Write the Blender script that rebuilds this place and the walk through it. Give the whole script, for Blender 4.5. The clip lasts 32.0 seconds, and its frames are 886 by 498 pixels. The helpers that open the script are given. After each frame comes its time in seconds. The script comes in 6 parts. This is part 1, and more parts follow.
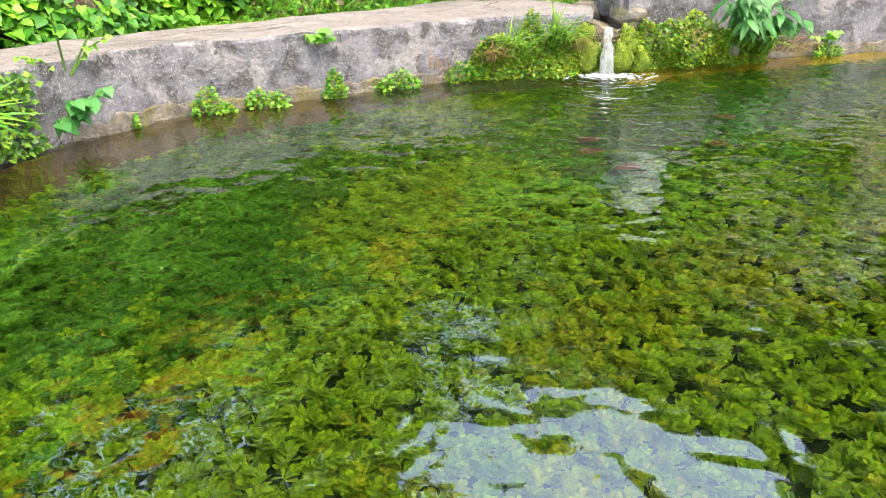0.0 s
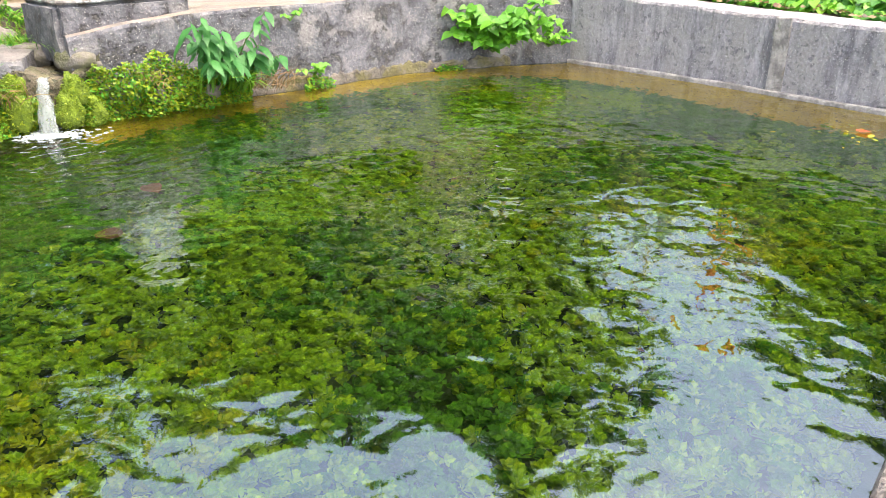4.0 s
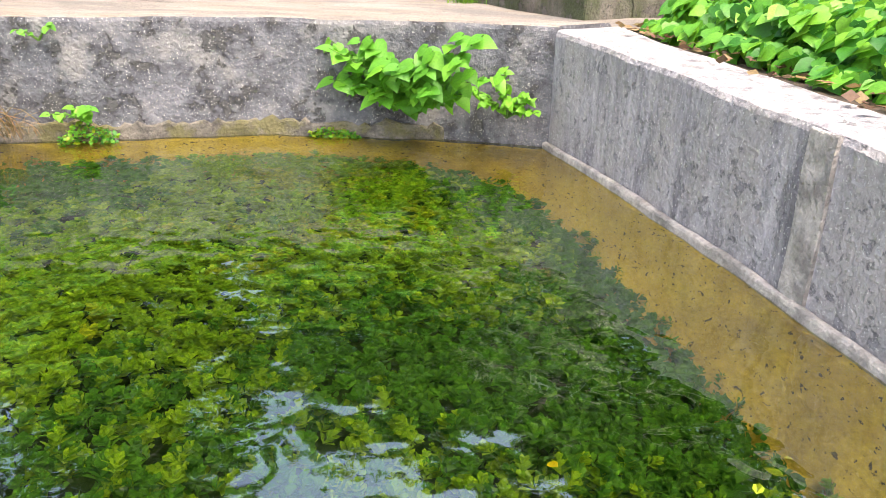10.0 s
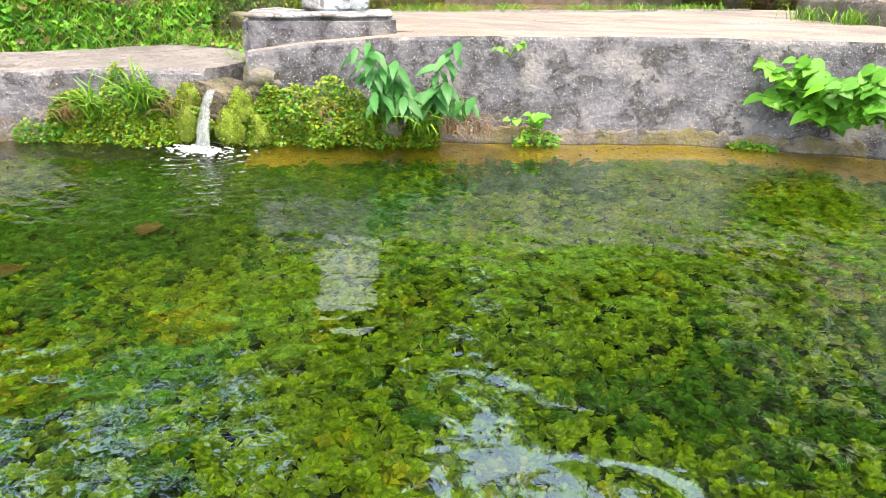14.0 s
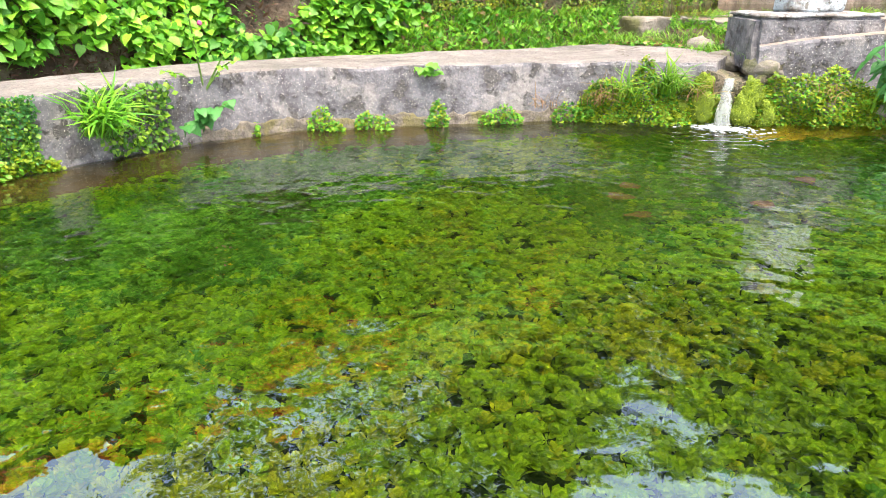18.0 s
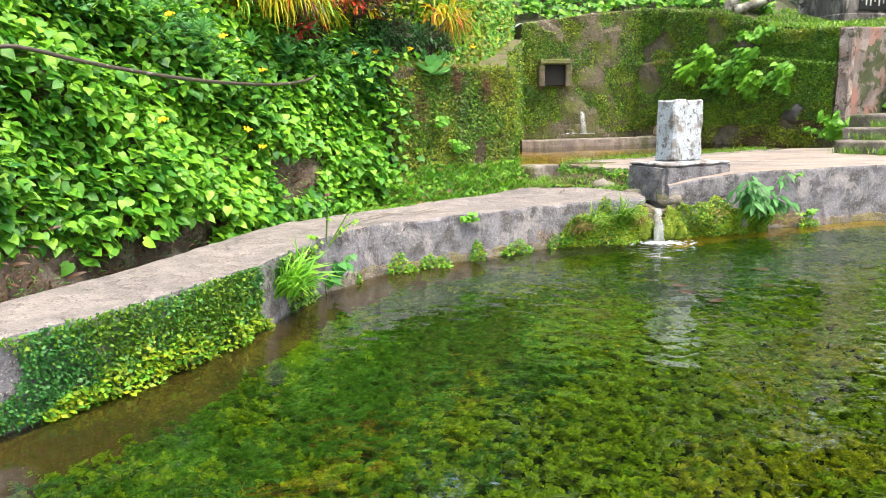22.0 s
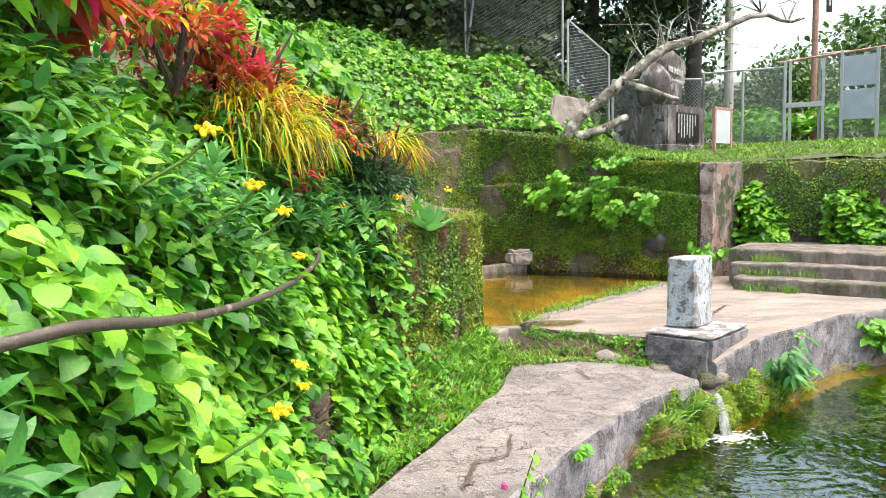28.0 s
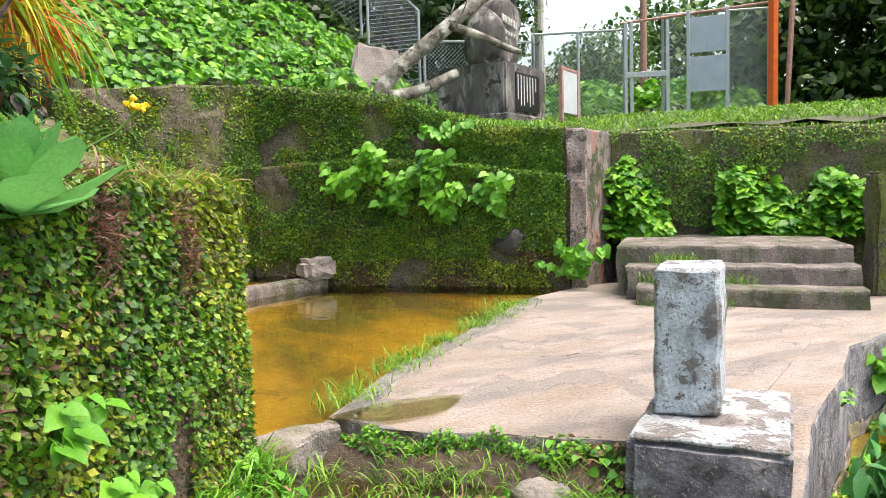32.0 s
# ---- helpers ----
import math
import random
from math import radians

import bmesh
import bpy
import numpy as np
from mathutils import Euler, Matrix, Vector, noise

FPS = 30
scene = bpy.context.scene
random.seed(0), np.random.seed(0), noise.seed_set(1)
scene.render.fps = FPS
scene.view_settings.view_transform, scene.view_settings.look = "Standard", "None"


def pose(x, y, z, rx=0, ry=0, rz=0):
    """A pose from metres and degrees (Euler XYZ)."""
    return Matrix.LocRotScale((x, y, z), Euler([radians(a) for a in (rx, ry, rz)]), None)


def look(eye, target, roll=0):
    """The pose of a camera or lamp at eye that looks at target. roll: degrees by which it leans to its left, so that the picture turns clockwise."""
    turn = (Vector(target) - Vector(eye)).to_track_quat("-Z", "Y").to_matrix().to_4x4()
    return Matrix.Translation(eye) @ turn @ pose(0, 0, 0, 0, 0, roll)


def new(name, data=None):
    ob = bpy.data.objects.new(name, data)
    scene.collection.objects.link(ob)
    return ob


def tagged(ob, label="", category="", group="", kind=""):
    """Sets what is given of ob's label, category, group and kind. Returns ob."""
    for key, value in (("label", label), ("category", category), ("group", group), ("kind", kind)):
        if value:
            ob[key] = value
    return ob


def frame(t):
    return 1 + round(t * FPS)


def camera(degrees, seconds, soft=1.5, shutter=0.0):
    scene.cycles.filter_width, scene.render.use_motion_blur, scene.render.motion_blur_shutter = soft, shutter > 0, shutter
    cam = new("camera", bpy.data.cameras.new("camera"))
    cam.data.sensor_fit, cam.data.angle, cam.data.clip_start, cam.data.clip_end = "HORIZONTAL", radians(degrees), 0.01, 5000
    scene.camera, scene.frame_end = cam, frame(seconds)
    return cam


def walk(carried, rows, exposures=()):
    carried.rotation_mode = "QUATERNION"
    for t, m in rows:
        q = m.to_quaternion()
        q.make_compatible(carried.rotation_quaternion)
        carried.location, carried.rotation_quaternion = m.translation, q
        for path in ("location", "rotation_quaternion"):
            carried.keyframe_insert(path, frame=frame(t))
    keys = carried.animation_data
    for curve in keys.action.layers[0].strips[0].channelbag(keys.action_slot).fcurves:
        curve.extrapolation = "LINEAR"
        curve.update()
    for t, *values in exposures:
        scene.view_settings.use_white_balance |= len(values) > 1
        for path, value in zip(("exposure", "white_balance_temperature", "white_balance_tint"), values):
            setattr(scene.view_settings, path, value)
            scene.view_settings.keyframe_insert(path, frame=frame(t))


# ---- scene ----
cam = camera(61.9, 32.0, soft=0.6)
PATH = [
    (0, (-3.488, -7.175, 0.954), (-4.002, -5.41, 0.164), -1.4),
    (0.5, (-3.336, -7.125, 0.993), (-3.685, -5.314, 0.22), -1.4),
    (1, (-3.012, -7.166, 1.114), (-3.257, -5.347, 0.321), -1.9),
    (1.5, (-2.983, -7.107, 1.135), (-3.049, -5.274, 0.338), -1.6),
    (2, (-2.954, -7.05, 1.238), (-2.872, -5.229, 0.416), -0.8),
    (2.5, (-2.908, -6.963, 1.24), (-2.716, -5.149, 0.42), -0.5),
    (3, (-2.758, -6.874, 1.257), (-2.496, -5.071, 0.433), -0.2),
    (3.5, (-2.546, -6.648, 1.18), (-2.233, -4.846, 0.371), -0.4),
    (5.5, (-1.334, -5.775, 1.06), (-1.034, -3.962, 0.271), 0.3),
    (6, (-1.04, -5.507, 1.065), (-0.774, -3.688, 0.277), 0.5),
    (6.5, (-0.741, -5.273, 1.038), (-0.527, -3.446, 0.252), 0.6),
    (7, (-0.487, -5.055, 1.006), (-0.348, -3.218, 0.228), 0.5),
    (7.5, (-0.27, -4.819, 0.985), (-0.184, -2.979, 0.204), 0.7),
    (8, (-0.053, -4.632, 0.96), (-0.037, -2.789, 0.185), 0.9),
    (8.5, (0.18, -4.455, 0.941), (0.106, -2.609, 0.176), 1.2),
    (9, (0.303, -4.244, 0.947), (0.107, -2.406, 0.183), 1.2),
    (9.5, (0.37, -4.035, 0.948), (0.052, -2.213, 0.188), 1.6),
    (10, (0.456, -3.819, 0.976), (-0.018, -2.031, 0.213), 1.5),
    (10.5, (0.475, -3.693, 1.031), (-0.118, -1.943, 0.265), 1.6),
    (11, (0.468, -3.641, 1.062), (-0.25, -1.939, 0.297), 1.6),
    (11.5, (0.395, -3.741, 1.074), (-0.429, -2.08, 0.324), 1.6),
    (12, (0.243, -3.964, 1.05), (-0.655, -2.333, 0.321), 1.6),
    (12.5, (0.135, -4.102, 1.019), (-0.829, -2.505, 0.299), 1.4),
    (13, (-0.088, -4.259, 0.991), (-1.069, -2.672, 0.272), 1.0),
    (13.5, (-0.28, -4.457, 1.007), (-1.252, -2.871, 0.274), 0.6),
    (15.5, (-1.439, -5.402, 0.851), (-2.279, -3.709, 0.198), 0.3),
    (16, (-1.628, -5.631, 0.939), (-2.522, -3.978, 0.254), 0.2),
    (16.5, (-1.885, -5.912, 0.934), (-2.836, -4.289, 0.255), 0.3),
    (17, (-2.048, -6.26, 0.93), (-3.069, -4.679, 0.252), 0.1),
    (17.5, (-2.195, -6.583, 0.937), (-3.275, -5.045, 0.254), -0.2),
    (18, (-2.401, -6.936, 0.967), (-3.512, -5.423, 0.276), -0.4),
    (18.5, (-2.597, -7.319, 1.0), (-3.715, -5.811, 0.311), -0.9),
    (19, (-2.815, -7.65, 1.025), (-3.905, -6.111, 0.36), -1.2),
    (19.5, (-3.076, -7.982, 1.099), (-4.088, -6.38, 0.46), -1.2),
    (20, (-3.306, -8.334, 1.109), (-4.228, -6.657, 0.526), -1.4),
    (20.5, (-3.575, -8.611, 1.141), (-4.386, -6.865, 0.599), -1.6),
    (21, (-3.9, -8.817, 1.182), (-4.583, -7.003, 0.688), -1.5),
    (21.5, (-4.197, -9.037, 1.262), (-4.733, -7.162, 0.818), -1.2),
    (22, (-4.417, -9.095, 1.306), (-4.823, -7.172, 0.933), -1.2),
    (22.5, (-4.608, -9.104, 1.365), (-4.901, -7.145, 1.083), -1.4),
    (23, (-4.787, -9.133, 1.399), (-4.989, -7.155, 1.182), -1.1),
    (23.5, (-5.015, -9.146, 1.403), (-5.148, -7.158, 1.238), -1.1),
    (24, (-5.284, -9.128, 1.458), (-5.353, -7.133, 1.321), -1.0),
    (24.5, (-5.522, -9.067, 1.478), (-5.518, -7.071, 1.349), -1.0),
    (25, (-5.97, -8.911, 1.643), (-5.885, -6.917, 1.513), -1.1),
    (25.5, (-6.334, -8.678, 1.804), (-6.163, -6.689, 1.67), -1.0),
    (27.5, (-7.123, -7.39, 1.883), (-6.729, -5.435, 1.739), -0.7),
    (28, (-7.204, -6.942, 1.938), (-6.784, -4.992, 1.792), -0.8),
    (28.5, (-7.143, -6.469, 1.957), (-6.708, -4.523, 1.81), -0.9),
    (29, (-7.009, -5.956, 1.961), (-6.57, -4.011, 1.813), -0.8),
    (29.5, (-6.874, -5.454, 1.958), (-6.448, -3.505, 1.811), -0.9),
    (30, (-6.683, -4.93, 1.921), (-6.268, -2.978, 1.783), -1.1),
    (30.5, (-6.556, -4.41, 1.837), (-6.116, -2.463, 1.709), -1.2),
    (31, (-6.451, -3.987, 1.842), (-5.94, -2.058, 1.711), -1.3),
    (31.5, (-6.253, -3.568, 1.766), (-5.561, -1.696, 1.634), -1.4),
    (32, (-6.082, -3.169, 1.676), (-5.131, -1.416, 1.531), -1.6),
]
walk(cam, [(t, look(eye, target, roll)) for t, eye, target, roll in PATH], [(0.0, 2.1, 6700, 8), (11.0, 1.95, 6700, 8), (17.0, 2.2, 6700, 8), (20.0, 2.15, 6700, 8), (22.5, 1.88, 6650, 8), (25.0, 1.9, 6600, 9), (29.0, 1.8, 6600, 9), (32.0, 1.7, 6600, 9)])

# ---- light ----
world = bpy.data.worlds.new("world")
scene.world = world
world.use_nodes = True
wn = world.node_tree.nodes
sky = wn.new("ShaderNodeTexSky")
sky.sky_type = "NISHITA"
sky.sun_disc = False
sky.sun_elevation, sky.sun_rotation = radians(70), radians(125)
sky.dust_density, sky.air_density, sky.ozone_density = 7.0, 1.4, 1.0
world.node_tree.links.new(sky.outputs[0], wn["Background"].inputs[0])
wn["Background"].inputs[1].default_value = 0.15
sun_data = bpy.data.lights.new("sun", "SUN")
sun_data.energy, sun_data.angle, sun_data.color = 0.55, radians(35), (1.0, 0.96, 0.9)
sun = new("sun", sun_data)
sun.matrix_world = look((8.4, -5.9, 28.2), (0, 0, 0))


# ---- materials ----
def material(name, base, second=None, rough=0.85, scale=6.0, bump=0.3, fine=60.0, third=None, third_scale=1.2,
             third_amount=0.5, per_object=0.0, per_island=0.0, stretch=(1, 1, 1), metal=0.0, detail=8.0, lo=0.35, hi=0.65,
             flake=None, flake_scale=3.5, flake_at=0.55, speck=None, speck_at=0.60, speck_scale=110.0):
    """A two-scale mottled surface: base and second mixed by a mid-size noise, third by a large one, fine grain in the relief."""
    m = bpy.data.materials.new(name)
    m.use_nodes = True
    n, l = m.node_tree.nodes, m.node_tree.links
    b = n["Principled BSDF"]
    co = n.new("ShaderNodeNewGeometry")
    mp = n.new("ShaderNodeMapping")
    mp.inputs["Scale"].default_value = stretch
    l.new(co.outputs["Position"], mp.inputs["Vector"])

    def noisy(s, d=detail, r=0.6, plain=False):
        t = n.new("ShaderNodeTexNoise")
        t.inputs["Scale"].default_value, t.inputs["Detail"].default_value, t.inputs["Roughness"].default_value = s, d, r
        l.new(co.outputs["Position"] if plain else mp.outputs[0], t.inputs["Vector"])
        return t

    def mixed(f, a, c, kind="MIX"):
        x = n.new("ShaderNodeMix")
        x.data_type, x.blend_type = "RGBA", kind
        l.new(f, x.inputs["Factor"]) if not isinstance(f, float) else setattr(x.inputs["Factor"], "default_value", f)
        for v, s in ((a, x.inputs["A"]), (c, x.inputs["B"])):
            l.new(v, s) if not isinstance(v, tuple) else setattr(s, "default_value", (*v, 1))
        return x.outputs["Result"]

    def ramp(v, a, c):
        r = n.new("ShaderNodeMapRange")
        r.inputs["From Min"].default_value, r.inputs["From Max"].default_value = a, c
        l.new(v, r.inputs["Value"])
        return r.outputs[0]

    mid = noisy(scale)
    col = mixed(ramp(mid.outputs["Fac"], lo, hi), base, second or tuple(c * 0.6 for c in base))
    if third:
        big = noisy(third_scale, 6.0)
        s = ramp(big.outputs["Fac"], 0.62 - third_amount * 0.25, 0.72 - third_amount * 0.2)
        col = mixed(s, col, third)
    edge = None
    if flake:
        edge = ramp(noisy(flake_scale, 12.0, 0.68, True).outputs["Fac"], flake_at, flake_at + 0.025)
        col = mixed(edge, col, flake)
    if speck:
        col = mixed(ramp(noisy(speck_scale, 3.0, 0.5, True).outputs["Fac"], speck_at, speck_at + 0.05), col, speck)
    grain = noisy(fine, 4.0, 0.6, True)
    g = n.new("ShaderNodeMapRange")
    g.inputs["To Min"].default_value, g.inputs["To Max"].default_value = 0.55, 1.45
    l.new(grain.outputs["Fac"], g.inputs["Value"])
    col = mixed(1.0, col, g.outputs[0], "MULTIPLY")
    for amount, node, sock in ((per_object, "ShaderNodeObjectInfo", "Random"), (per_island, "ShaderNodeNewGeometry", "Random Per Island")):
        if amount:
            o = n.new(node)
            hs = n.new("ShaderNodeHueSaturation")
            v = n.new("ShaderNodeMapRange")
            v.inputs["To Min"].default_value, v.inputs["To Max"].default_value = 1 - amount, 1 + amount
            l.new(o.outputs[sock], v.inputs["Value"])
            l.new(v.outputs[0], hs.inputs["Value"])
            h = n.new("ShaderNodeMapRange")
            h.inputs["To Min"].default_value, h.inputs["To Max"].default_value = 0.5 + 0.05 * amount, 0.5 - 0.05 * amount
            l.new(o.outputs[sock], h.inputs["Value"])
            l.new(h.outputs[0], hs.inputs["Hue"])
            l.new(col, hs.inputs["Color"])
            col = hs.outputs[0]
    l.new(col, b.inputs["Base Color"])
    b.inputs["Roughness"].default_value, b.inputs["Metallic"].default_value = rough, metal
    if bump:
        bp = n.new("ShaderNodeBump")
        bp.inputs["Strength"].default_value, bp.inputs["Distance"].default_value = bump, 0.02
        add = n.new("ShaderNodeMath")
        add.operation = "ADD"
        l.new(mid.outputs["Fac"], add.inputs[0])
        l.new(grain.outputs["Fac"], add.inputs[1])
        total = add.outputs[0]
        if edge:
            less = n.new("ShaderNodeMath")
            less.operation = "MULTIPLY_ADD"
            less.inputs[1].default_value = -0.7
            l.new(edge, less.inputs[0])
            l.new(total, less.inputs[2])
            total = less.outputs[0]
        l.new(total, bp.inputs["Height"])
        l.new(bp.outputs[0], b.inputs["Normal"])
    return m


def leaf_material(name, base, second, spread=0.35, rough=0.45, through_light=0.35, scale=3.0, bump=0.15):
    m = material(name, base, second, rough=rough, scale=scale, bump=bump, fine=120.0, per_island=spread)
    n, l = m.node_tree.nodes, m.node_tree.links
    b = n["Principled BSDF"]
    tr = n.new("ShaderNodeBsdfTranslucent")
    mx = n.new("ShaderNodeMixShader")
    mx.inputs[0].default_value = through_light
    l.new(b.inputs["Base Color"].links[0].from_socket, tr.inputs["Color"])
    l.new(b.outputs[0], mx.inputs[1])
    l.new(tr.outputs[0], mx.inputs[2])
    l.new(mx.outputs[0], n["Material Output"].inputs["Surface"])
    return m


def water_material(name, tint, scale, height, ior=1.85, bend=0.0, fall=None):
    """Still water: a gloss by Fresnel over a clear or (bend: its index) refracting body, with slow low ripples."""
    m = bpy.data.materials.new(name)
    m.use_nodes = True
    n, l = m.node_tree.nodes, m.node_tree.links
    n.remove(n["Principled BSDF"])
    co = n.new("ShaderNodeNewGeometry")
    total = None
    for s, share, detail in ((scale, 1.0, 0.6), (scale * 0.33, 1.5, 0.0), (scale * 2.7, 0.12, 0.0)):
        w = n.new("ShaderNodeTexNoise")
        w.inputs["Scale"].default_value, w.inputs["Detail"].default_value, w.inputs["Distortion"].default_value = s, detail, 0.5
        l.new(co.outputs["Position"], w.inputs["Vector"])
        x = n.new("ShaderNodeMath")
        x.operation = "MULTIPLY_ADD"
        x.inputs[1].default_value, x.inputs[2].default_value = share, 0.0
        l.new(w.outputs["Fac"], x.inputs[0])
        if total:
            l.new(total, x.inputs[2])
        total = x.outputs[0]
    if fall:
        def sums(kind, a, b, c=0.0):
            x = n.new("ShaderNodeMath")
            x.operation = kind
            for v, k in ((a, 0), (b, 1), (c, 2)):
                l.new(v, x.inputs[k]) if not isinstance(v, float) else setattr(x.inputs[k], "default_value", v)
            return x.outputs[0]

        away = n.new("ShaderNodeVectorMath")
        away.operation = "DISTANCE"
        away.inputs[1].default_value = fall
        l.new(co.outputs["Position"], away.inputs[0])
        near = n.new("ShaderNodeMapRange")
        near.interpolation_type = "SMOOTHSTEP"
        near.inputs["From Min"].default_value, near.inputs["From Max"].default_value = 1.7, 0.1
        l.new(away.outputs["Value"], near.inputs["Value"])
        ring = sums("SINE", sums("MULTIPLY_ADD", away.outputs["Value"], 55.0, sums("MULTIPLY", total, 9.0)), 0.0)
        total = sums("MULTIPLY_ADD", sums("MULTIPLY", ring, near.outputs[0]), 0.3, sums("MULTIPLY", total, sums("MULTIPLY_ADD", near.outputs[0], 0.8, 1.0)))
    bp = n.new("ShaderNodeBump")
    bp.inputs["Strength"].default_value, bp.inputs["Distance"].default_value = 1.0, height
    l.new(total, bp.inputs["Height"])
    f = n.new("ShaderNodeFresnel")
    f.inputs["IOR"].default_value = ior
    l.new(bp.outputs[0], f.inputs["Normal"])
    t = n.new("ShaderNodeBsdfRefraction" if bend else "ShaderNodeBsdfTransparent")
    t.inputs["Color"].default_value = (*tint, 1)
    if bend:
        t.inputs["IOR"].default_value, t.inputs["Roughness"].default_value = bend, 0.0
        l.new(bp.outputs[0], t.inputs["Normal"])
    g = n.new("ShaderNodeBsdfGlossy")
    g.inputs["Roughness"].default_value = 0.0
    l.new(bp.outputs[0], g.inputs["Normal"])
    mx = n.new("ShaderNodeMixShader")
    l.new(f.outputs[0], mx.inputs[0])
    l.new(t.outputs[0], mx.inputs[1])
    l.new(g.outputs[0], mx.inputs[2])
    l.new(mx.outputs[0], n["Material Output"].inputs["Surface"])
    return m


M_WALL = material("weathered_concrete", (0.185, 0.18, 0.20), (0.075, 0.073, 0.085), scale=7, third=(0.25, 0.235, 0.235), third_scale=4.0, third_amount=0.4, fine=38, bump=0.9, lo=0.38, hi=0.62, flake=(0.09, 0.085, 0.085), flake_scale=7.0, flake_at=0.57, speck=(0.40, 0.38, 0.36), speck_at=0.62)
M_EAST = material("streaked_concrete", (0.48, 0.44, 0.46), (0.20, 0.185, 0.20), scale=15, stretch=(1, 1, 0.17), third=(0.38, 0.345, 0.345), third_scale=4.5, third_amount=0.55, fine=42, bump=0.9, lo=0.36, hi=0.64, flake=(0.25, 0.235, 0.25), flake_scale=16, flake_at=0.58, speck=(0.56, 0.53, 0.52), speck_at=0.62, speck_scale=120)
M_MORTAR = material("pale_mortar", (0.50, 0.45, 0.42), (0.36, 0.32, 0.30), scale=12, third=(0.26, 0.235, 0.22), third_scale=6, fine=50, bump=0.9)
M_PATH = material("worn_path_concrete", (0.25, 0.225, 0.21), (0.16, 0.142, 0.138), scale=6, third=(0.13, 0.12, 0.11), third_scale=1.6, third_amount=0.4, fine=55, bump=0.9, flake=(0.20, 0.175, 0.165), flake_scale=5, flake_at=0.54, speck=(0.09, 0.085, 0.08), speck_at=0.61, speck_scale=60)
M_STEP = material("mossy_step_concrete", (0.27, 0.225, 0.20), (0.10, 0.085, 0.075), scale=5, stretch=(1, 1, 0.4), third=(0.075, 0.085, 0.04), third_scale=2.2, third_amount=0.5, fine=50, bump=0.9, flake=(0.15, 0.13, 0.115), flake_scale=5, flake_at=0.55, speck=(0.08, 0.075, 0.065), speck_at=0.62, speck_scale=60)
M_FLOOR = material("pale_floor_concrete", (0.28, 0.24, 0.215), (0.21, 0.165, 0.13), scale=2.6, stretch=(0.6, 1.5, 1), third=(0.16, 0.14, 0.13), third_scale=1.6, third_amount=0.5, fine=50, bump=0.6, flake=(0.19, 0.165, 0.15), flake_scale=2.2, flake_at=0.57, speck=(0.10, 0.09, 0.085), speck_at=0.63, speck_scale=70)
M_OCHRE = material("ochre_silt", (0.46, 0.30, 0.035), (0.33, 0.205, 0.025), scale=3.5, stretch=(1.6, 0.8, 1), third=(0.12, 0.10, 0.02), third_scale=0.5, third_amount=0.66, fine=40, bump=0.4, flake=(0.24, 0.15, 0.03), flake_scale=3, flake_at=0.6, speck=(0.10, 0.07, 0.03), speck_at=0.68, speck_scale=30)
M_GOLDSILT = material("golden_silt", (0.66, 0.46, 0.06), (0.50, 0.33, 0.045), scale=3.5, third=(0.34, 0.22, 0.05), third_scale=1.4, third_amount=0.4, fine=45, bump=0.5, speck=(0.05, 0.035, 0.015), speck_at=0.635, speck_scale=42)
M_SILT = material("brown_silt", (0.15, 0.09, 0.035), (0.08, 0.05, 0.02), scale=3, third=(0.06, 0.055, 0.02), third_scale=1.2, fine=40, bump=0.5)
M_SOIL = material("dark_soil", (0.09, 0.06, 0.04), (0.05, 0.035, 0.025), scale=5, fine=30, bump=0.8)
M_MUD = material("pond_mud", (0.06, 0.12, 0.018), (0.03, 0.07, 0.012), scale=3, third=(0.02, 0.045, 0.012), third_scale=0.9, fine=30, bump=0.4)
M_IVYWALL = material("mossy_stone", (0.17, 0.135, 0.10), (0.075, 0.07, 0.04), scale=9, third=(0.10, 0.12, 0.02), third_scale=2.5, third_amount=0.7, fine=40, bump=1.0, flake=(0.21, 0.175, 0.13), flake_scale=9, flake_at=0.58, speck=(0.05, 0.05, 0.03), speck_at=0.56, speck_scale=35)
M_WATER = water_material("pond_water", (0.78, 0.81, 0.46), 7.5, 0.0065, 2.9, 1.33, (-3.83, -1.84, 0.0))
M_SHALLOW = water_material("shallow_water", (0.90, 0.88, 0.66), 7.0, 0.002, 1.9)
M_WHITE = material("flaking_white_paint", (0.46, 0.51, 0.56), (0.36, 0.40, 0.44), scale=9, third=(0.20, 0.185, 0.17), third_scale=7, third_amount=0.42, fine=60, bump=0.8, flake=(0.17, 0.16, 0.15), flake_scale=13, flake_at=0.56, speck=(0.12, 0.115, 0.11), speck_at=0.64, speck_scale=55)
M_GRASS = leaf_material("grass_blade", (0.16, 0.34, 0.02), (0.10, 0.24, 0.015), 0.4)


# ---- mesh helpers ----
def mesh_object(name, verts, faces, mat, parent=None, label="", smooth=False):
    me = bpy.data.meshes.new(name)
    me.from_pydata([tuple(v) for v in verts], [], faces)
    me.update()
    if mat:
        me.materials.append(mat)
    if smooth:
        me.polygons.foreach_set("use_smooth", [True] * len(me.polygons))
    ob = new(name, me)
    if parent:
        ob.parent = parent
    if label:
        ob["label"] = label
    return ob


def part(name, bm, mat, parent=None, label="", smooth=False):
    me = bpy.data.meshes.new(name)
    bm.normal_update()
    bm.to_mesh(me)
    bm.free()
    if mat:
        me.materials.append(mat)
    if smooth:
        me.polygons.foreach_set("use_smooth", [True] * len(me.polygons))
    ob = new(name, me)
    if parent:
        ob.parent = parent
    if label:
        ob["label"] = label
    return ob


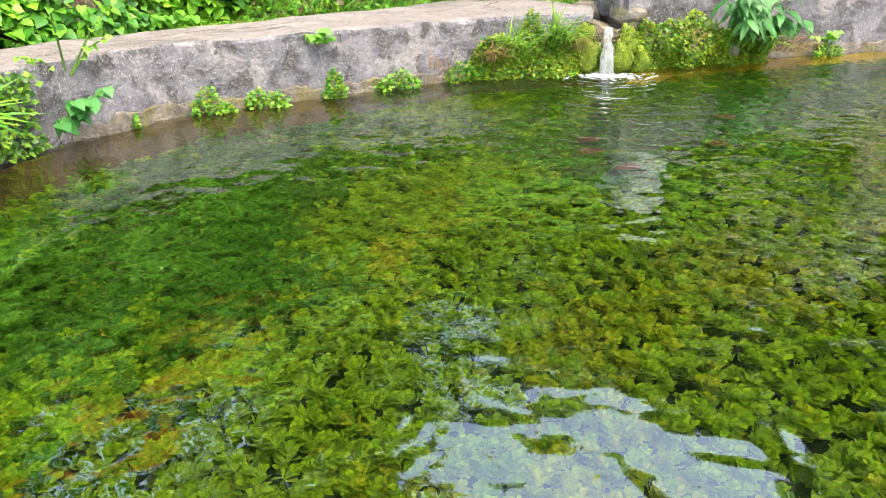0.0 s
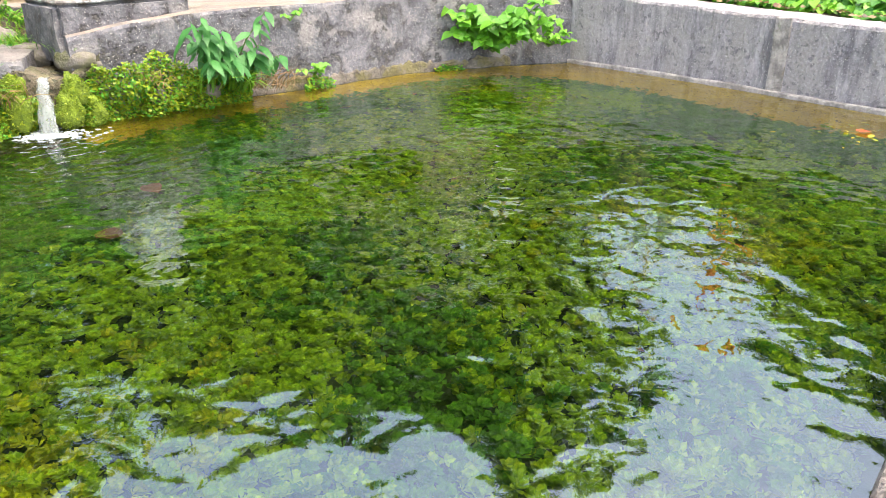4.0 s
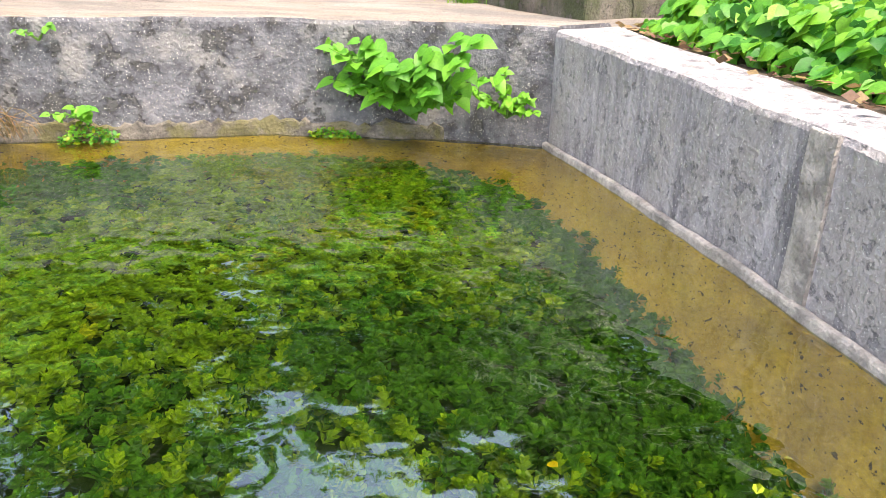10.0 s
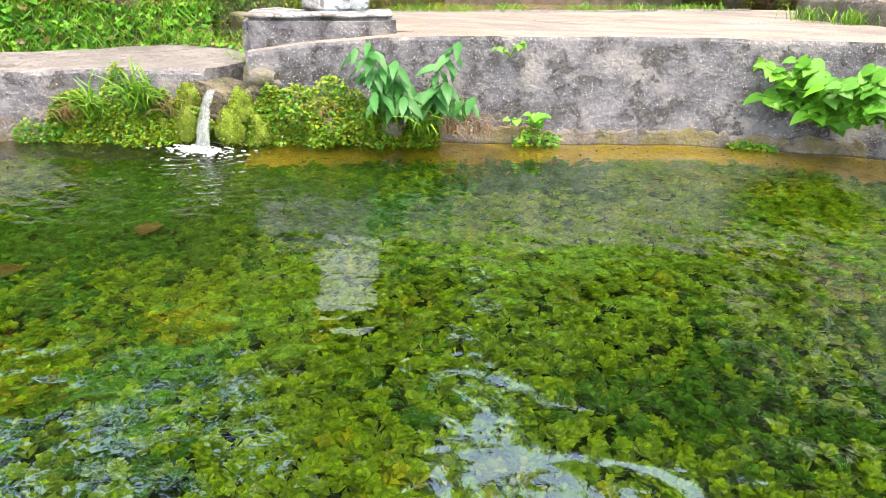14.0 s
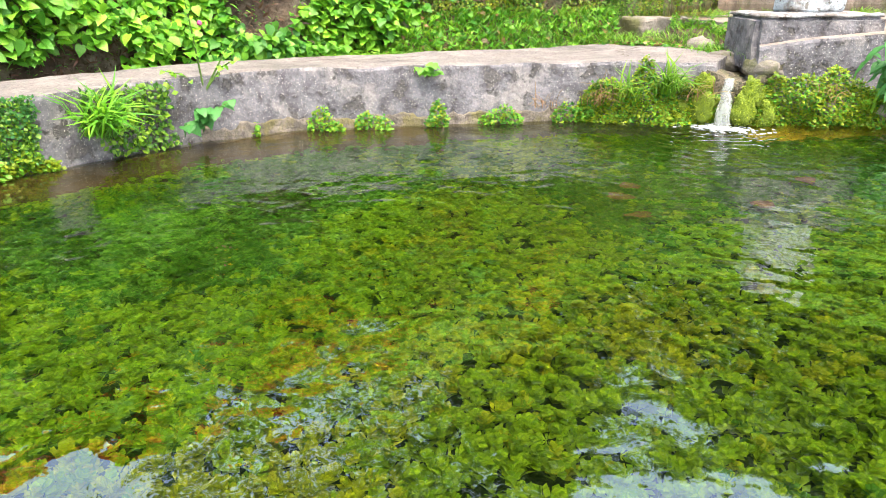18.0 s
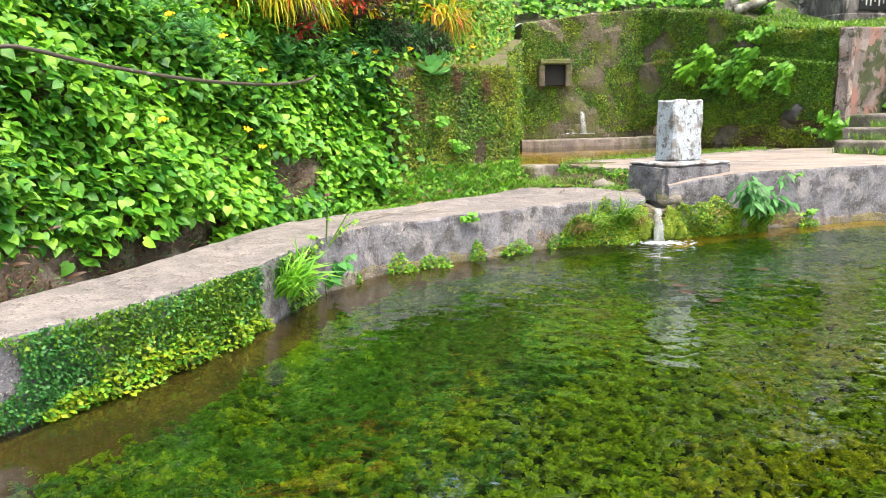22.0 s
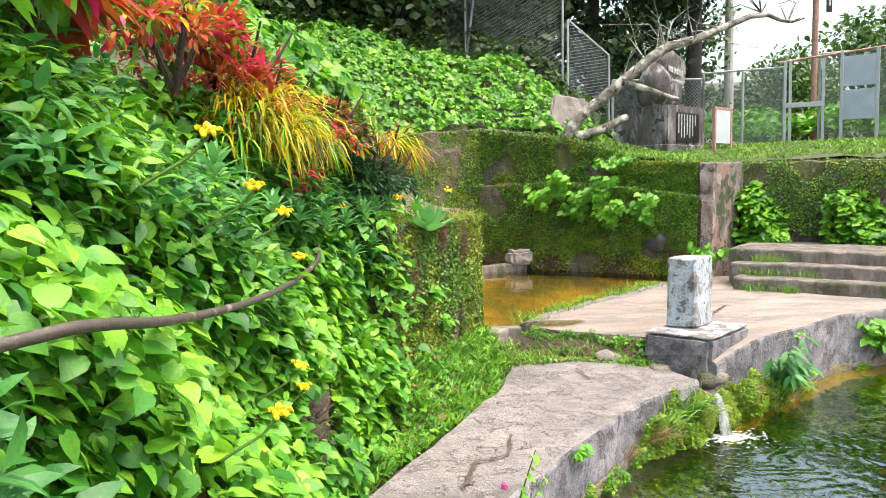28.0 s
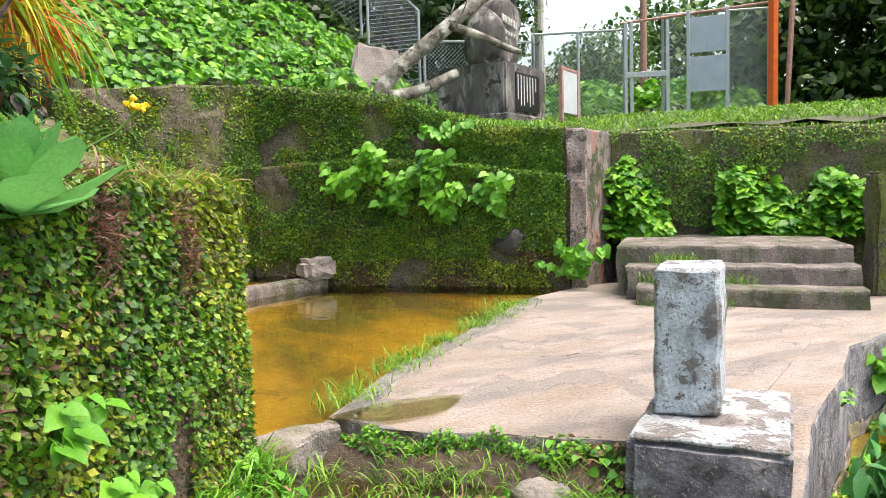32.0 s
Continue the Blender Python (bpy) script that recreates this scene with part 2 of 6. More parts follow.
def box(x0, y0, z0, x1, y1, z1, bevel=0.01, seg=1, rough=0.0, cuts=0):
    """A bevelled box as a bmesh; rough shakes its points."""
    bm = bmesh.new()
    bmesh.ops.create_cube(bm, size=1)
    for v in bm.verts:
        v.co = Vector(((x0 + x1) / 2 + v.co.x * (x1 - x0), (y0 + y1) / 2 + v.co.y * (y1 - y0), (z0 + z1) / 2 + v.co.z * (z1 - z0)))
    if bevel:
        bmesh.ops.bevel(bm, geom=bm.edges[:], offset=bevel, segments=seg, affect="EDGES")
    if cuts:
        bmesh.ops.subdivide_edges(bm, edges=bm.edges[:], cuts=cuts, use_grid_fill=True)
    if rough:
        for v in bm.verts:
            v.co += noise.noise_vector(v.co * 9) * rough
    return bm


def tube(points, radii, sides=8, caps=True):
    """A tapering tube through points, as a bmesh."""
    bm = bmesh.new()
    pts = [Vector(p) for p in points]
    radii = radii if isinstance(radii, (list, tuple)) else [radii] * len(pts)
    rings, side = [], None
    for i, p in enumerate(pts):
        d = (pts[min(i + 1, len(pts) - 1)] - pts[max(i - 1, 0)]).normalized()
        if side is None:
            side = d.orthogonal().normalized()
        side = (side - d * side.dot(d)).normalized()
        up = d.cross(side)
        rings.append([bm.verts.new(p + (side * math.cos(a) + up * math.sin(a)) * radii[i]) for a in (2 * math.pi * k / sides for k in range(sides))])
    for a, b in zip(rings, rings[1:]):
        for k in range(sides):
            bm.faces.new((a[k], a[(k + 1) % sides], b[(k + 1) % sides], b[k]))
    if caps:
        bm.faces.new(rings[0][::-1])
        bm.faces.new(rings[-1])
    return bm


def along(points, step):
    """Points every step metres along a line of points."""
    out = [Vector(points[0])]
    for a, b in zip(points, points[1:]):
        a, b = Vector(a), Vector(b)
        k = max(1, round((b - a).length / step))
        out += [a.lerp(b, i / k) for i in range(1, k + 1)]
    return out


def smooth_line(points, rounds=2):
    pts = [Vector(p) for p in points]
    for _ in range(rounds):
        q = [pts[0]]
        for a, b in zip(pts, pts[1:]):
            q += [a.lerp(b, 0.25), a.lerp(b, 0.75)]
        pts = q + [pts[-1]]
    return pts


def strip(name, front, back, z0, z1, mat, step=0.12, rough=0.01, round_=0.03, batter=0.0, rows=5, kind="structure", label="", top_rows=3, mat_top=None, **tags):
    """A wall between two plan lines: front face in rows, rounded rim, top, back; uneven all over. z1 may be a list, one for each point."""
    count = max(2, round(sum((Vector(b) - Vector(a)).length for a, b in zip(front, front[1:])) / step))

    def spaced(line):
        line = [Vector((p[0], p[1], 0)) for p in line]
        lens = [0]
        for a, b in zip(line, line[1:]):
            lens.append(lens[-1] + (b - a).length)
        out = []
        for i in range(count + 1):
            s = lens[-1] * i / count
            k = max(j for j in range(len(lens) - 1) if lens[j] <= s + 1e-9)
            out.append(line[k].lerp(line[k + 1], (s - lens[k]) / max(1e-9, lens[k + 1] - lens[k])))
        return out

    f, b = spaced(front), spaced(back)
    tops = [z1 if not isinstance(z1, (list, tuple)) else float(np.interp(i / count, np.linspace(0, 1, len(z1)), z1)) for i in range(count + 1)]
    verts, faces, cols, top_faces = [], [], 0, 0
    for i in range(count + 1):
        d = (b[i] - f[i])
        w = d.length
        d = d / max(w, 1e-6)
        prof = [(-batter * (1 - r / rows), z0 + (tops[i] - round_ - z0) * r / rows) for r in range(rows + 1)]
        prof += [(round_ * 0.3, tops[i] - round_ * 0.3)] + [(round_ + (w - round_ * 2) * r / top_rows, tops[i]) for r in range(top_rows + 1)]
        prof += [(w, tops[i] - round_), (w, z0)]
        cols = len(prof)
        for o, z in prof:
            p = f[i] + d * o + Vector((0, 0, z))
            if rough:
                p += Vector((*(noise.noise_vector(p * 4.0).xy * rough), noise.noise(p * 3.0) * rough * 0.8))
                p += noise.noise_vector(p * 14.0) * rough * 0.35
            verts.append(p)
    for i in range(count):
        for k in range(cols - 1):
            faces.append((i * cols + k, (i + 1) * cols + k, (i + 1) * cols + k + 1, i * cols + k + 1))
    faces.append(tuple(range(cols)))
    faces.append(tuple(count * cols + k for k in reversed(range(cols))))
    ob = mesh_object(name, verts, faces, mat)
    if mat_top:
        ob.data.materials.append(mat_top)
        for p in ob.data.polygons:
            if p.normal.z > 0.7 or p.normal.z < -0.7:
                p.material_index = 1
    return tagged(ob, label, kind=kind, **tags)


def sheet(name, outline, z, mat, cell=0.2, rough=0.0, label="", kind="structure", height=None, freq=2.0, lines=None):
    """A flat or uneven ground patch inside a plan outline; height(x, y) gives its level where it is given."""
    bm = bmesh.new()
    bm.faces.new([bm.verts.new((p[0], p[1], z)) for p in outline])
    bmesh.ops.triangulate(bm, faces=bm.faces[:])
    xs, ys = [p[0] for p in outline], [p[1] for p in outline]
    for axis in (0, 1) if lines else ():
        for at in lines[axis]:
            co, no = Vector((0, 0, 0)), Vector((0, 0, 0))
            co[axis], no[axis] = at, 1
            bmesh.ops.bisect_plane(bm, geom=bm.verts[:] + bm.edges[:] + bm.faces[:], plane_co=co, plane_no=no)
    if cell:
        for axis, lo, hi in ((0, min(xs), max(xs)), (1, min(ys), max(ys))):
            for k in range(1, int((hi - lo) / cell) + 1):
                co, no = Vector((0, 0, 0)), Vector((0, 0, 0))
                co[axis], no[axis] = lo + k * cell, 1
                bmesh.ops.bisect_plane(bm, geom=bm.verts[:] + bm.edges[:] + bm.faces[:], plane_co=co, plane_no=no)
    for v in bm.verts:
        if height:
            v.co.z = height(v.co.x, v.co.y)
        v.co.z += rough * noise.noise(v.co * freq) + rough * 0.4 * noise.noise(v.co * freq * 4)
    ob = part(name, bm, mat, smooth=True)
    for p in ob.data.polygons:
        if p.normal.z < 0:
            p.flip()
    return tagged(ob, label, kind=kind)


# ---- leaves and plants ----
M_HEART = leaf_material("heart_leaf_green", (0.13, 0.37, 0.025), (0.07, 0.25, 0.02), 0.55)
M_HEARTPALE = leaf_material("young_leaf_green", (0.19, 0.46, 0.03), (0.115, 0.34, 0.022), 0.4)
M_IVY = leaf_material("vine_leaf_green", (0.14, 0.38, 0.02), (0.07, 0.24, 0.016), 0.5)
M_FIG = leaf_material("creeping_fig_green", (0.13, 0.29, 0.018), (0.065, 0.18, 0.014), 0.65)
M_FIGDARK = leaf_material("creeping_fig_dark", (0.07, 0.155, 0.016), (0.035, 0.09, 0.012), 0.6)
M_FIGPALE = leaf_material("creeping_fig_young", (0.26, 0.32, 0.02), (0.16, 0.24, 0.015), 0.5)
M_DARKLEAF = leaf_material("dark_tree_leaf", (0.035, 0.085, 0.014), (0.018, 0.05, 0.01), 0.6)
M_WEED = leaf_material("water_weed", (0.28, 0.46, 0.018), (0.18, 0.33, 0.012), 0.25, rough=0.9, scale=9)
M_WEEDRED = leaf_material("golden_water_weed", (0.38, 0.46, 0.018), (0.26, 0.34, 0.012), 0.25, rough=0.9, scale=9)
# darker green for random patches and for deep water's dimming, put into the leaf colour
M_WEEDDIM = leaf_material("dark_and_dimmed_weed", (0.10, 0.28, 0.022), (0.06, 0.19, 0.018), 0.25, rough=0.9, scale=9)
M_CRED = leaf_material("croton_red", (0.52, 0.035, 0.04), (0.34, 0.018, 0.03), 0.5)
M_CORANGE = leaf_material("croton_orange", (0.55, 0.16, 0.03), (0.40, 0.07, 0.02), 0.5)
M_CYELLOW = leaf_material("croton_yellow", (0.62, 0.50, 0.015), (0.42, 0.40, 0.012), 0.4)
M_PALECORAL = leaf_material("croton_coral", (0.55, 0.24, 0.14), (0.40, 0.15, 0.08), 0.4)
M_PURPLE = leaf_material("croton_dark", (0.07, 0.02, 0.025), (0.035, 0.03, 0.02), 0.5)
M_DARKBLUE = leaf_material("dark_bluish_leaf", (0.045, 0.13, 0.035), (0.02, 0.075, 0.02), 0.5)
M_AGAVE = leaf_material("bluish_succulent", (0.14, 0.38, 0.10), (0.08, 0.26, 0.07), 0.3, rough=0.5)
M_BLUEGREEN = leaf_material("bluish_leaf", (0.07, 0.26, 0.055), (0.035, 0.16, 0.03), 0.3)
M_MOSS = leaf_material("bright_moss", (0.25, 0.34, 0.012), (0.14, 0.22, 0.01), 0.4)
M_DRY = leaf_material("dry_stalk", (0.30, 0.21, 0.09), (0.20, 0.12, 0.06), 0.5)
M_DEADLEAF = leaf_material("dead_leaf", (0.15, 0.085, 0.045), (0.09, 0.05, 0.028), 0.5)
M_REDTWIG = leaf_material("reddish_dry_stem", (0.20, 0.07, 0.045), (0.12, 0.045, 0.03), 0.5)
M_FLOWER = material("yellow_petal", (0.85, 0.60, 0.01), (0.75, 0.48, 0.01), rough=0.6, scale=40, bump=0.2)
M_PINK = material("pink_petal", (0.65, 0.10, 0.30), rough=0.6, scale=40, bump=0.2)
M_STEM = material("plant_stem", (0.10, 0.20, 0.03), (0.07, 0.13, 0.025), scale=20, bump=0.2)
M_BARK = material("grey_bark", (0.24, 0.225, 0.19), (0.10, 0.09, 0.07), scale=9, third=(0.46, 0.46, 0.40), third_scale=5, third_amount=0.55, fine=60, bump=0.9, flake=(0.07, 0.065, 0.05), flake_scale=6, flake_at=0.58)
M_DARKBARK = material("dark_bark", (0.07, 0.055, 0.045), (0.04, 0.03, 0.025), scale=12, fine=60, bump=0.8)
M_STEEL = material("galvanised_steel", (0.42, 0.45, 0.45), (0.33, 0.36, 0.36), rough=0.55, scale=20, metal=0.5, bump=0.1)
M_RUST = material("rusty_pink_paint", (0.42, 0.26, 0.22), (0.28, 0.14, 0.10), scale=15, bump=0.3)
M_ORANGE = material("orange_paint", (0.75, 0.14, 0.02), (0.62, 0.11, 0.02), rough=0.5, scale=12, bump=0.1)
M_PANEL = material("blue_grey_panel", (0.34, 0.40, 0.44), (0.28, 0.33, 0.37), rough=0.5, scale=4, bump=0.05)
M_SIGN = material("white_sign", (0.55, 0.60, 0.63), (0.46, 0.50, 0.53), rough=0.5, scale=5, bump=0.05)
M_GRANITE = material("weathered_granite", (0.14, 0.125, 0.12), (0.06, 0.055, 0.055), scale=6, stretch=(1, 1, 0.35), third=(0.36, 0.34, 0.32), third_scale=3.2, third_amount=0.4, fine=70, bump=0.6, flake=(0.05, 0.048, 0.047), flake_scale=3)
M_BLACKSTONE = material("polished_black_stone", (0.03, 0.03, 0.032), (0.02, 0.02, 0.022), rough=0.3, scale=10, bump=0.05)
M_CARVED = material("pale_lettering", (0.62, 0.62, 0.58), rough=0.8, scale=20, bump=0.1)
M_HOSE = material("grey_brown_hose", (0.07, 0.055, 0.04), (0.045, 0.035, 0.028), rough=0.6, scale=30, third=(0.24, 0.23, 0.2), third_scale=9, third_amount=0.2, bump=0.2)
M_ROCK = material("field_rock", (0.23, 0.205, 0.18), (0.12, 0.105, 0.09), scale=5, third=(0.12, 0.12, 0.05), third_scale=3, fine=50, bump=0.8)
M_PALEROCK = material("pale_rock", (0.34, 0.30, 0.27), (0.24, 0.20, 0.18), scale=6, fine=50, bump=0.6)
M_FOAM = material("white_foam", (0.45, 0.48, 0.49), (0.32, 0.37, 0.37), rough=0.25, scale=30, bump=0.6)
M_CREAM = material("cream_wall_paint", (0.62, 0.60, 0.55), (0.52, 0.50, 0.46), scale=3, bump=0.1)
M_GLASS = material("dark_window", (0.05, 0.06, 0.07), rough=0.1, scale=3, bump=0.0)

# leaf outlines: along, across, up; quads about a folded midrib
HEART = ([(0, 0, 0), (0.38, 0, -0.03), (0.72, 0, -0.09), (1, 0, -0.20), (-0.10, 0.20, 0.02), (0.10, 0.41, 0.05), (0.40, 0.41, 0.04), (0.70, 0.23, -0.04), (-0.10, -0.20, 0.02), (0.10, -0.41, 0.05), (0.40, -0.41, 0.04), (0.70, -0.23, -0.04)],
         [(0, 5, 4), (0, 1, 6, 5), (1, 2, 7, 6), (2, 3, 7), (0, 8, 9), (0, 9, 10, 1), (1, 10, 11, 2), (2, 11, 3)])
LANCE = ([(0, 0, 0), (0.5, 0, 0.04), (1, 0, -0.10), (0.18, 0.12, 0.03), (0.55, 0.15, 0.06), (0.18, -0.12, 0.03), (0.55, -0.15, 0.06)],
         [(0, 1, 4, 3), (1, 2, 4), (0, 5, 6, 1), (1, 6, 2)])
DROP = ([(0, 0, 0), (0.35, 0, 0.03), (0.7, 0, 0.0), (1, 0, -0.14), (0.12, 0.07, 0.03), (0.38, 0.15, 0.07), (0.72, 0.10, 0.01), (0.12, -0.07, 0.03), (0.38, -0.15, 0.07), (0.72, -0.10, 0.01)],
        [(0, 1, 5, 4), (1, 2, 6, 5), (2, 3, 6), (0, 7, 8, 1), (1, 8, 9, 2), (2, 9, 3)])
SMALL = ([(0, 0, 0), (0.5, 0.38, 0.06), (1, 0, 0), (0.5, -0.38, 0.06)], [(0, 3, 2, 1)])
OVAL = ([(0, 0, 0), (0.35, 0.28, 0.05), (0.75, 0.26, 0.03), (1, 0, -0.05), (0.75, -0.26, 0.03), (0.35, -0.28, 0.05)], [(0, 3, 2, 1), (0, 5, 4, 3)])
BLADE = ([(0, 0.03, 0), (0.35, 0.04, 0.14), (0.7, 0.03, 0.12), (1, 0, -0.12), (0, -0.03, 0), (0.35, -0.04, 0.14), (0.7, -0.03, 0.12)],
         [(0, 4, 5, 1), (1, 5, 6, 2), (2, 6, 3)])
ARCH = ([(0, 0.035, 0), (0.3, 0.055, 0.10), (0.62, 0.05, 0.06), (1, 0, -0.30), (0, -0.035, 0), (0.3, -0.055, 0.10), (0.62, -0.05, 0.06)],
        [(0, 4, 5, 1), (1, 5, 6, 2), (2, 6, 3)])
SPOON = ([(0, 0, 0), (0.5, 0, -0.05), (1, 0, 0.10), (0.1, 0.08, 0.02), (0.6, 0.20, 0.06), (0.1, -0.08, 0.02), (0.6, -0.20, 0.06), (0.86, 0.14, 0.10), (0.86, -0.14, 0.10)],
         [(0, 1, 4, 3), (1, 2, 7, 4), (0, 5, 6, 1), (1, 6, 8, 2)])
rng = np.random.default_rng(7)


def unit(a):
    return a / np.maximum(np.linalg.norm(a, axis=-1, keepdims=True), 1e-9)


def foliage(name, p, d, n, s, shape, mats, parent=None, label="", kind="", pick=None, wide=1.0):
    """Many leaves in one mesh: places, tip directions, upper sides, lengths. pick: which of mats each leaf has."""
    p, d, s = np.asarray(p, float), unit(np.asarray(d, float)), np.asarray(s, float)
    side = unit(np.cross(n, d))
    up = np.cross(d, side)
    t = np.array(shape[0], float)
    v = (p[:, None] + s[:, None, None] * (t[None, :, 0, None] * d[:, None] + wide * t[None, :, 1, None] * side[:, None] + t[None, :, 2, None] * up[:, None])).reshape(-1, 3)
    k, count = len(t), len(p)
    loops = np.concatenate([np.array(f) for f in shape[1]])
    sizes = np.array([len(f) for f in shape[1]])
    all_loops = (np.arange(count)[:, None] * k + loops).ravel()
    all_sizes = np.tile(sizes, count)
    me = bpy.data.meshes.new(name)
    me.vertices.add(len(v))
    me.vertices.foreach_set("co", v.ravel())
    me.loops.add(len(all_loops))
    me.loops.foreach_set("vertex_index", all_loops.astype(np.int32))
    me.polygons.add(len(all_sizes))
    me.polygons.foreach_set("loop_start", np.concatenate([[0], np.cumsum(all_sizes)[:-1]]).astype(np.int32))
    for m in mats if isinstance(mats, (list, tuple)) else [mats]:
        me.materials.append(m)
    if pick is not None:
        me.polygons.foreach_set("material_index", np.repeat(np.asarray(pick, np.int32), len(sizes)))
    me.polygons.foreach_set("use_smooth", np.ones(len(all_sizes), bool))
    me.update(calc_edges=True)
    ob = new(name, me)
    if parent:
        ob.parent = parent
    return tagged(ob, label, kind=kind)


def leaf_mesh(name, shape, mat, wide=1.0):
    me = bpy.data.meshes.new(name)
    me.from_pydata([(x, y * wide, z) for x, y, z in shape[0]], [], shape[1])
    me.materials.append(mat)
    me.polygons.foreach_set("use_smooth", [True] * len(me.polygons))
    return me


def put_leaf(name, me, parent, p, d, n, s):
    d = Vector(d).normalized()
    side = Vector(n).cross(d).normalized()
    up = d.cross(side)
    ob = new(name, me)
    ob.parent = parent
    ob.matrix_local = Matrix.Translation(p) @ Matrix((d, side, up)).transposed().to_4x4() @ Matrix.Scale(s, 4)
    return ob


def thing(name, x, y, z, label, category, group="", turn=0):
    return tagged_at(new(name), x, y, z, turn, label, category, group)


def tagged_at(ob, x, y, z, turn, label, category, group):
    ob.matrix_world = pose(x, y, z, 0, 0, turn)
    return tagged(ob, label, category, group)


def tuft(name, x, y, z, count, length, mat, label, category="grass", spread=0.05, lean=0.6, toward=(0, 0), shape=BLADE, group="", wide=0.6):
    """A tuft of grass-like blades, one mesh."""
    a = rng.uniform(0, 2 * np.pi, count)
    p = np.stack([x + spread * rng.normal(size=count), y + spread * rng.normal(size=count), np.full(count, z)], 1)
    d = np.stack([lean * np.cos(a) + toward[0], lean * np.sin(a) + toward[1], rng.uniform(0.3, 1.2, count)], 1)
    n = np.stack([-np.cos(a) + 0.01, -np.sin(a), np.full(count, 0.9)], 1)
    return tagged(foliage(name, p, d, n, length * rng.uniform(0.5, 1.2, count), shape, mat, wide=wide), label, category, group, "stuff")


def blob(radius, rough, seed, sub=3, squash=(1, 1, 1)):
    bm = bmesh.new()
    bmesh.ops.create_icosphere(bm, subdivisions=sub, radius=1)
    for v in bm.verts:
        q = v.co + Vector((seed * 3.7, seed * 1.3, 0))
        v.co = Vector([v.co[i] * radius * squash[i] for i in range(3)]) * (1 + rough * noise.noise(q * 1.3) + rough * 0.5 * noise.noise(q * 3.1))
    return bm


# ---- plan: pond, walls, ledge ----
FAR = [(0.0, 0.0), (-0.55, -0.02), (-1.45, -0.22), (-2.2, -0.66), (-2.98, -1.03), (-3.72, -1.5)]
FAR_BACK = [(0.25, 0.3), (-0.55, 0.28), (-1.5, 0.05), (-2.4, -0.4), (-3.2, -0.8), (-3.95, -1.1)]
LEDGE = [(-3.95, -1.62), (-4.75, -2.1), (-5.5, -2.82), (-6.12, -3.46), (-6.36, -4.1), (-6.42, -5.1), (-6.55, -5.8), (-6.82, -6.6), (-7.05, -7.4), (-7.2, -8.6)]
LEDGE_BACK = [(-4.05, -0.98), (-4.75, -0.52), (-5.2, -0.62), (-5.6, -1.45), (-6.3, -2.5), (-6.95, -3.4), (-7.08, -4.3), (-7.1, -5.1), (-7.25, -5.9), (-7.5, -6.6), (-7.75, -7.4), (-7.95, -8.6)]
EAST = [(0.0, 0.0), (0.45, -0.72), (0.95, -1.62), (1.45, -2.6), (1.75, -3.2)]
NEAR = [(-7.2, -8.6), (-6.3, -8.5), (-5.2, -8.4), (-4.2, -8.0), (-3.3, -7.15), (-2.5, -6.4), (-1.52, -5.66), (-0.57, -4.85), (0.12, -4.31), (0.9, -3.75), (1.75, -3.2)]
POND = FAR + LEDGE + NEAR[1:-1] + EAST[::-1][:-1]
Z_FLOOR, Z_LEDGE = 0.60, 0.41


def inside(x, y, outline):
    hit = False
    for (x0, y0), (x1, y1) in zip(outline, outline[1:] + outline[:1]):
        if (y0 > y) != (y1 > y) and x < (x1 - x0) * (y - y0) / (y1 - y0) + x0:
            hit = not hit
    return hit


def line_at(line, s):
    """The point and the direction at s metres along a plan line."""
    for a, b in zip(line, line[1:]):
        a, b = Vector((*a, 0)), Vector((*b, 0))
        w = (b - a).length
        if s <= w:
            return a.lerp(b, s / w), (b - a) / w
        s -= w
    return b, (b - a) / w


def line_length(line):
    return sum(math.dist(a, b) for a, b in zip(line, line[1:]))


def off_line(x, y, line):
    return min((Vector((x, y)) - Vector(a)).length if (t := max(0, min(1, (Vector((x, y)) - Vector(a)).dot(Vector(b) - Vector(a)) / max(1e-9, (Vector(b) - Vector(a)).length_squared)))) == 0
               else (Vector((x, y)) - Vector(a).lerp(Vector(b), t)).length for a, b in zip(line, line[1:]))


strip("wall_far", FAR, FAR_BACK, -0.7, [0.618, 0.618, 0.618, 0.615, 0.615, 0.615, 0.615, 0.612, 0.60, 0.57, 0.52], M_WALL, mat_top=M_FLOOR, rough=0.008, step=0.07, rows=12, label="weathered grey concrete pond wall with flaking plaster")
strip("wall_ledge", LEDGE, LEDGE_BACK, -0.7, Z_LEDGE, M_WALL, rough=0.02, step=0.08, rows=10, top_rows=6, mat_top=M_PATH, label="curved concrete pond wall topped by a worn path")
strip("wall_east", EAST, [(0.3, 0.28), (0.75, -0.6), (1.25, -1.5), (1.75, -2.5), (2.05, -3.1)], -0.7, [0.6, 0.57, 0.54, 0.52, 0.5], M_EAST, rough=0.012, step=0.08, rows=8, label="streaked grey rendered pond wall")
strip("wall_near", NEAR, [(p[0] + 0.32, p[1] - 0.36) for p in NEAR], -0.7, [0.40, 0.38, 0.32, 0.18, 0.08, 0.035, 0.03, 0.03, 0.035, 0.08, 0.3], M_PATH, rough=0.015, label="low worn concrete bank along the pond")
run_a, run_b = line_at(EAST, 1.84)[0], line_at(EAST, 1.95)[0]
strip("lime_run", [(run_a.x - 0.013, run_a.y - 0.007), (run_b.x - 0.013, run_b.y - 0.007)], [run_a.xy, run_b.xy], 0.03, 0.53, M_MORTAR, step=0.02, rows=24, rough=0.009, round_=0.006, label="pale lime run down the pond wall")
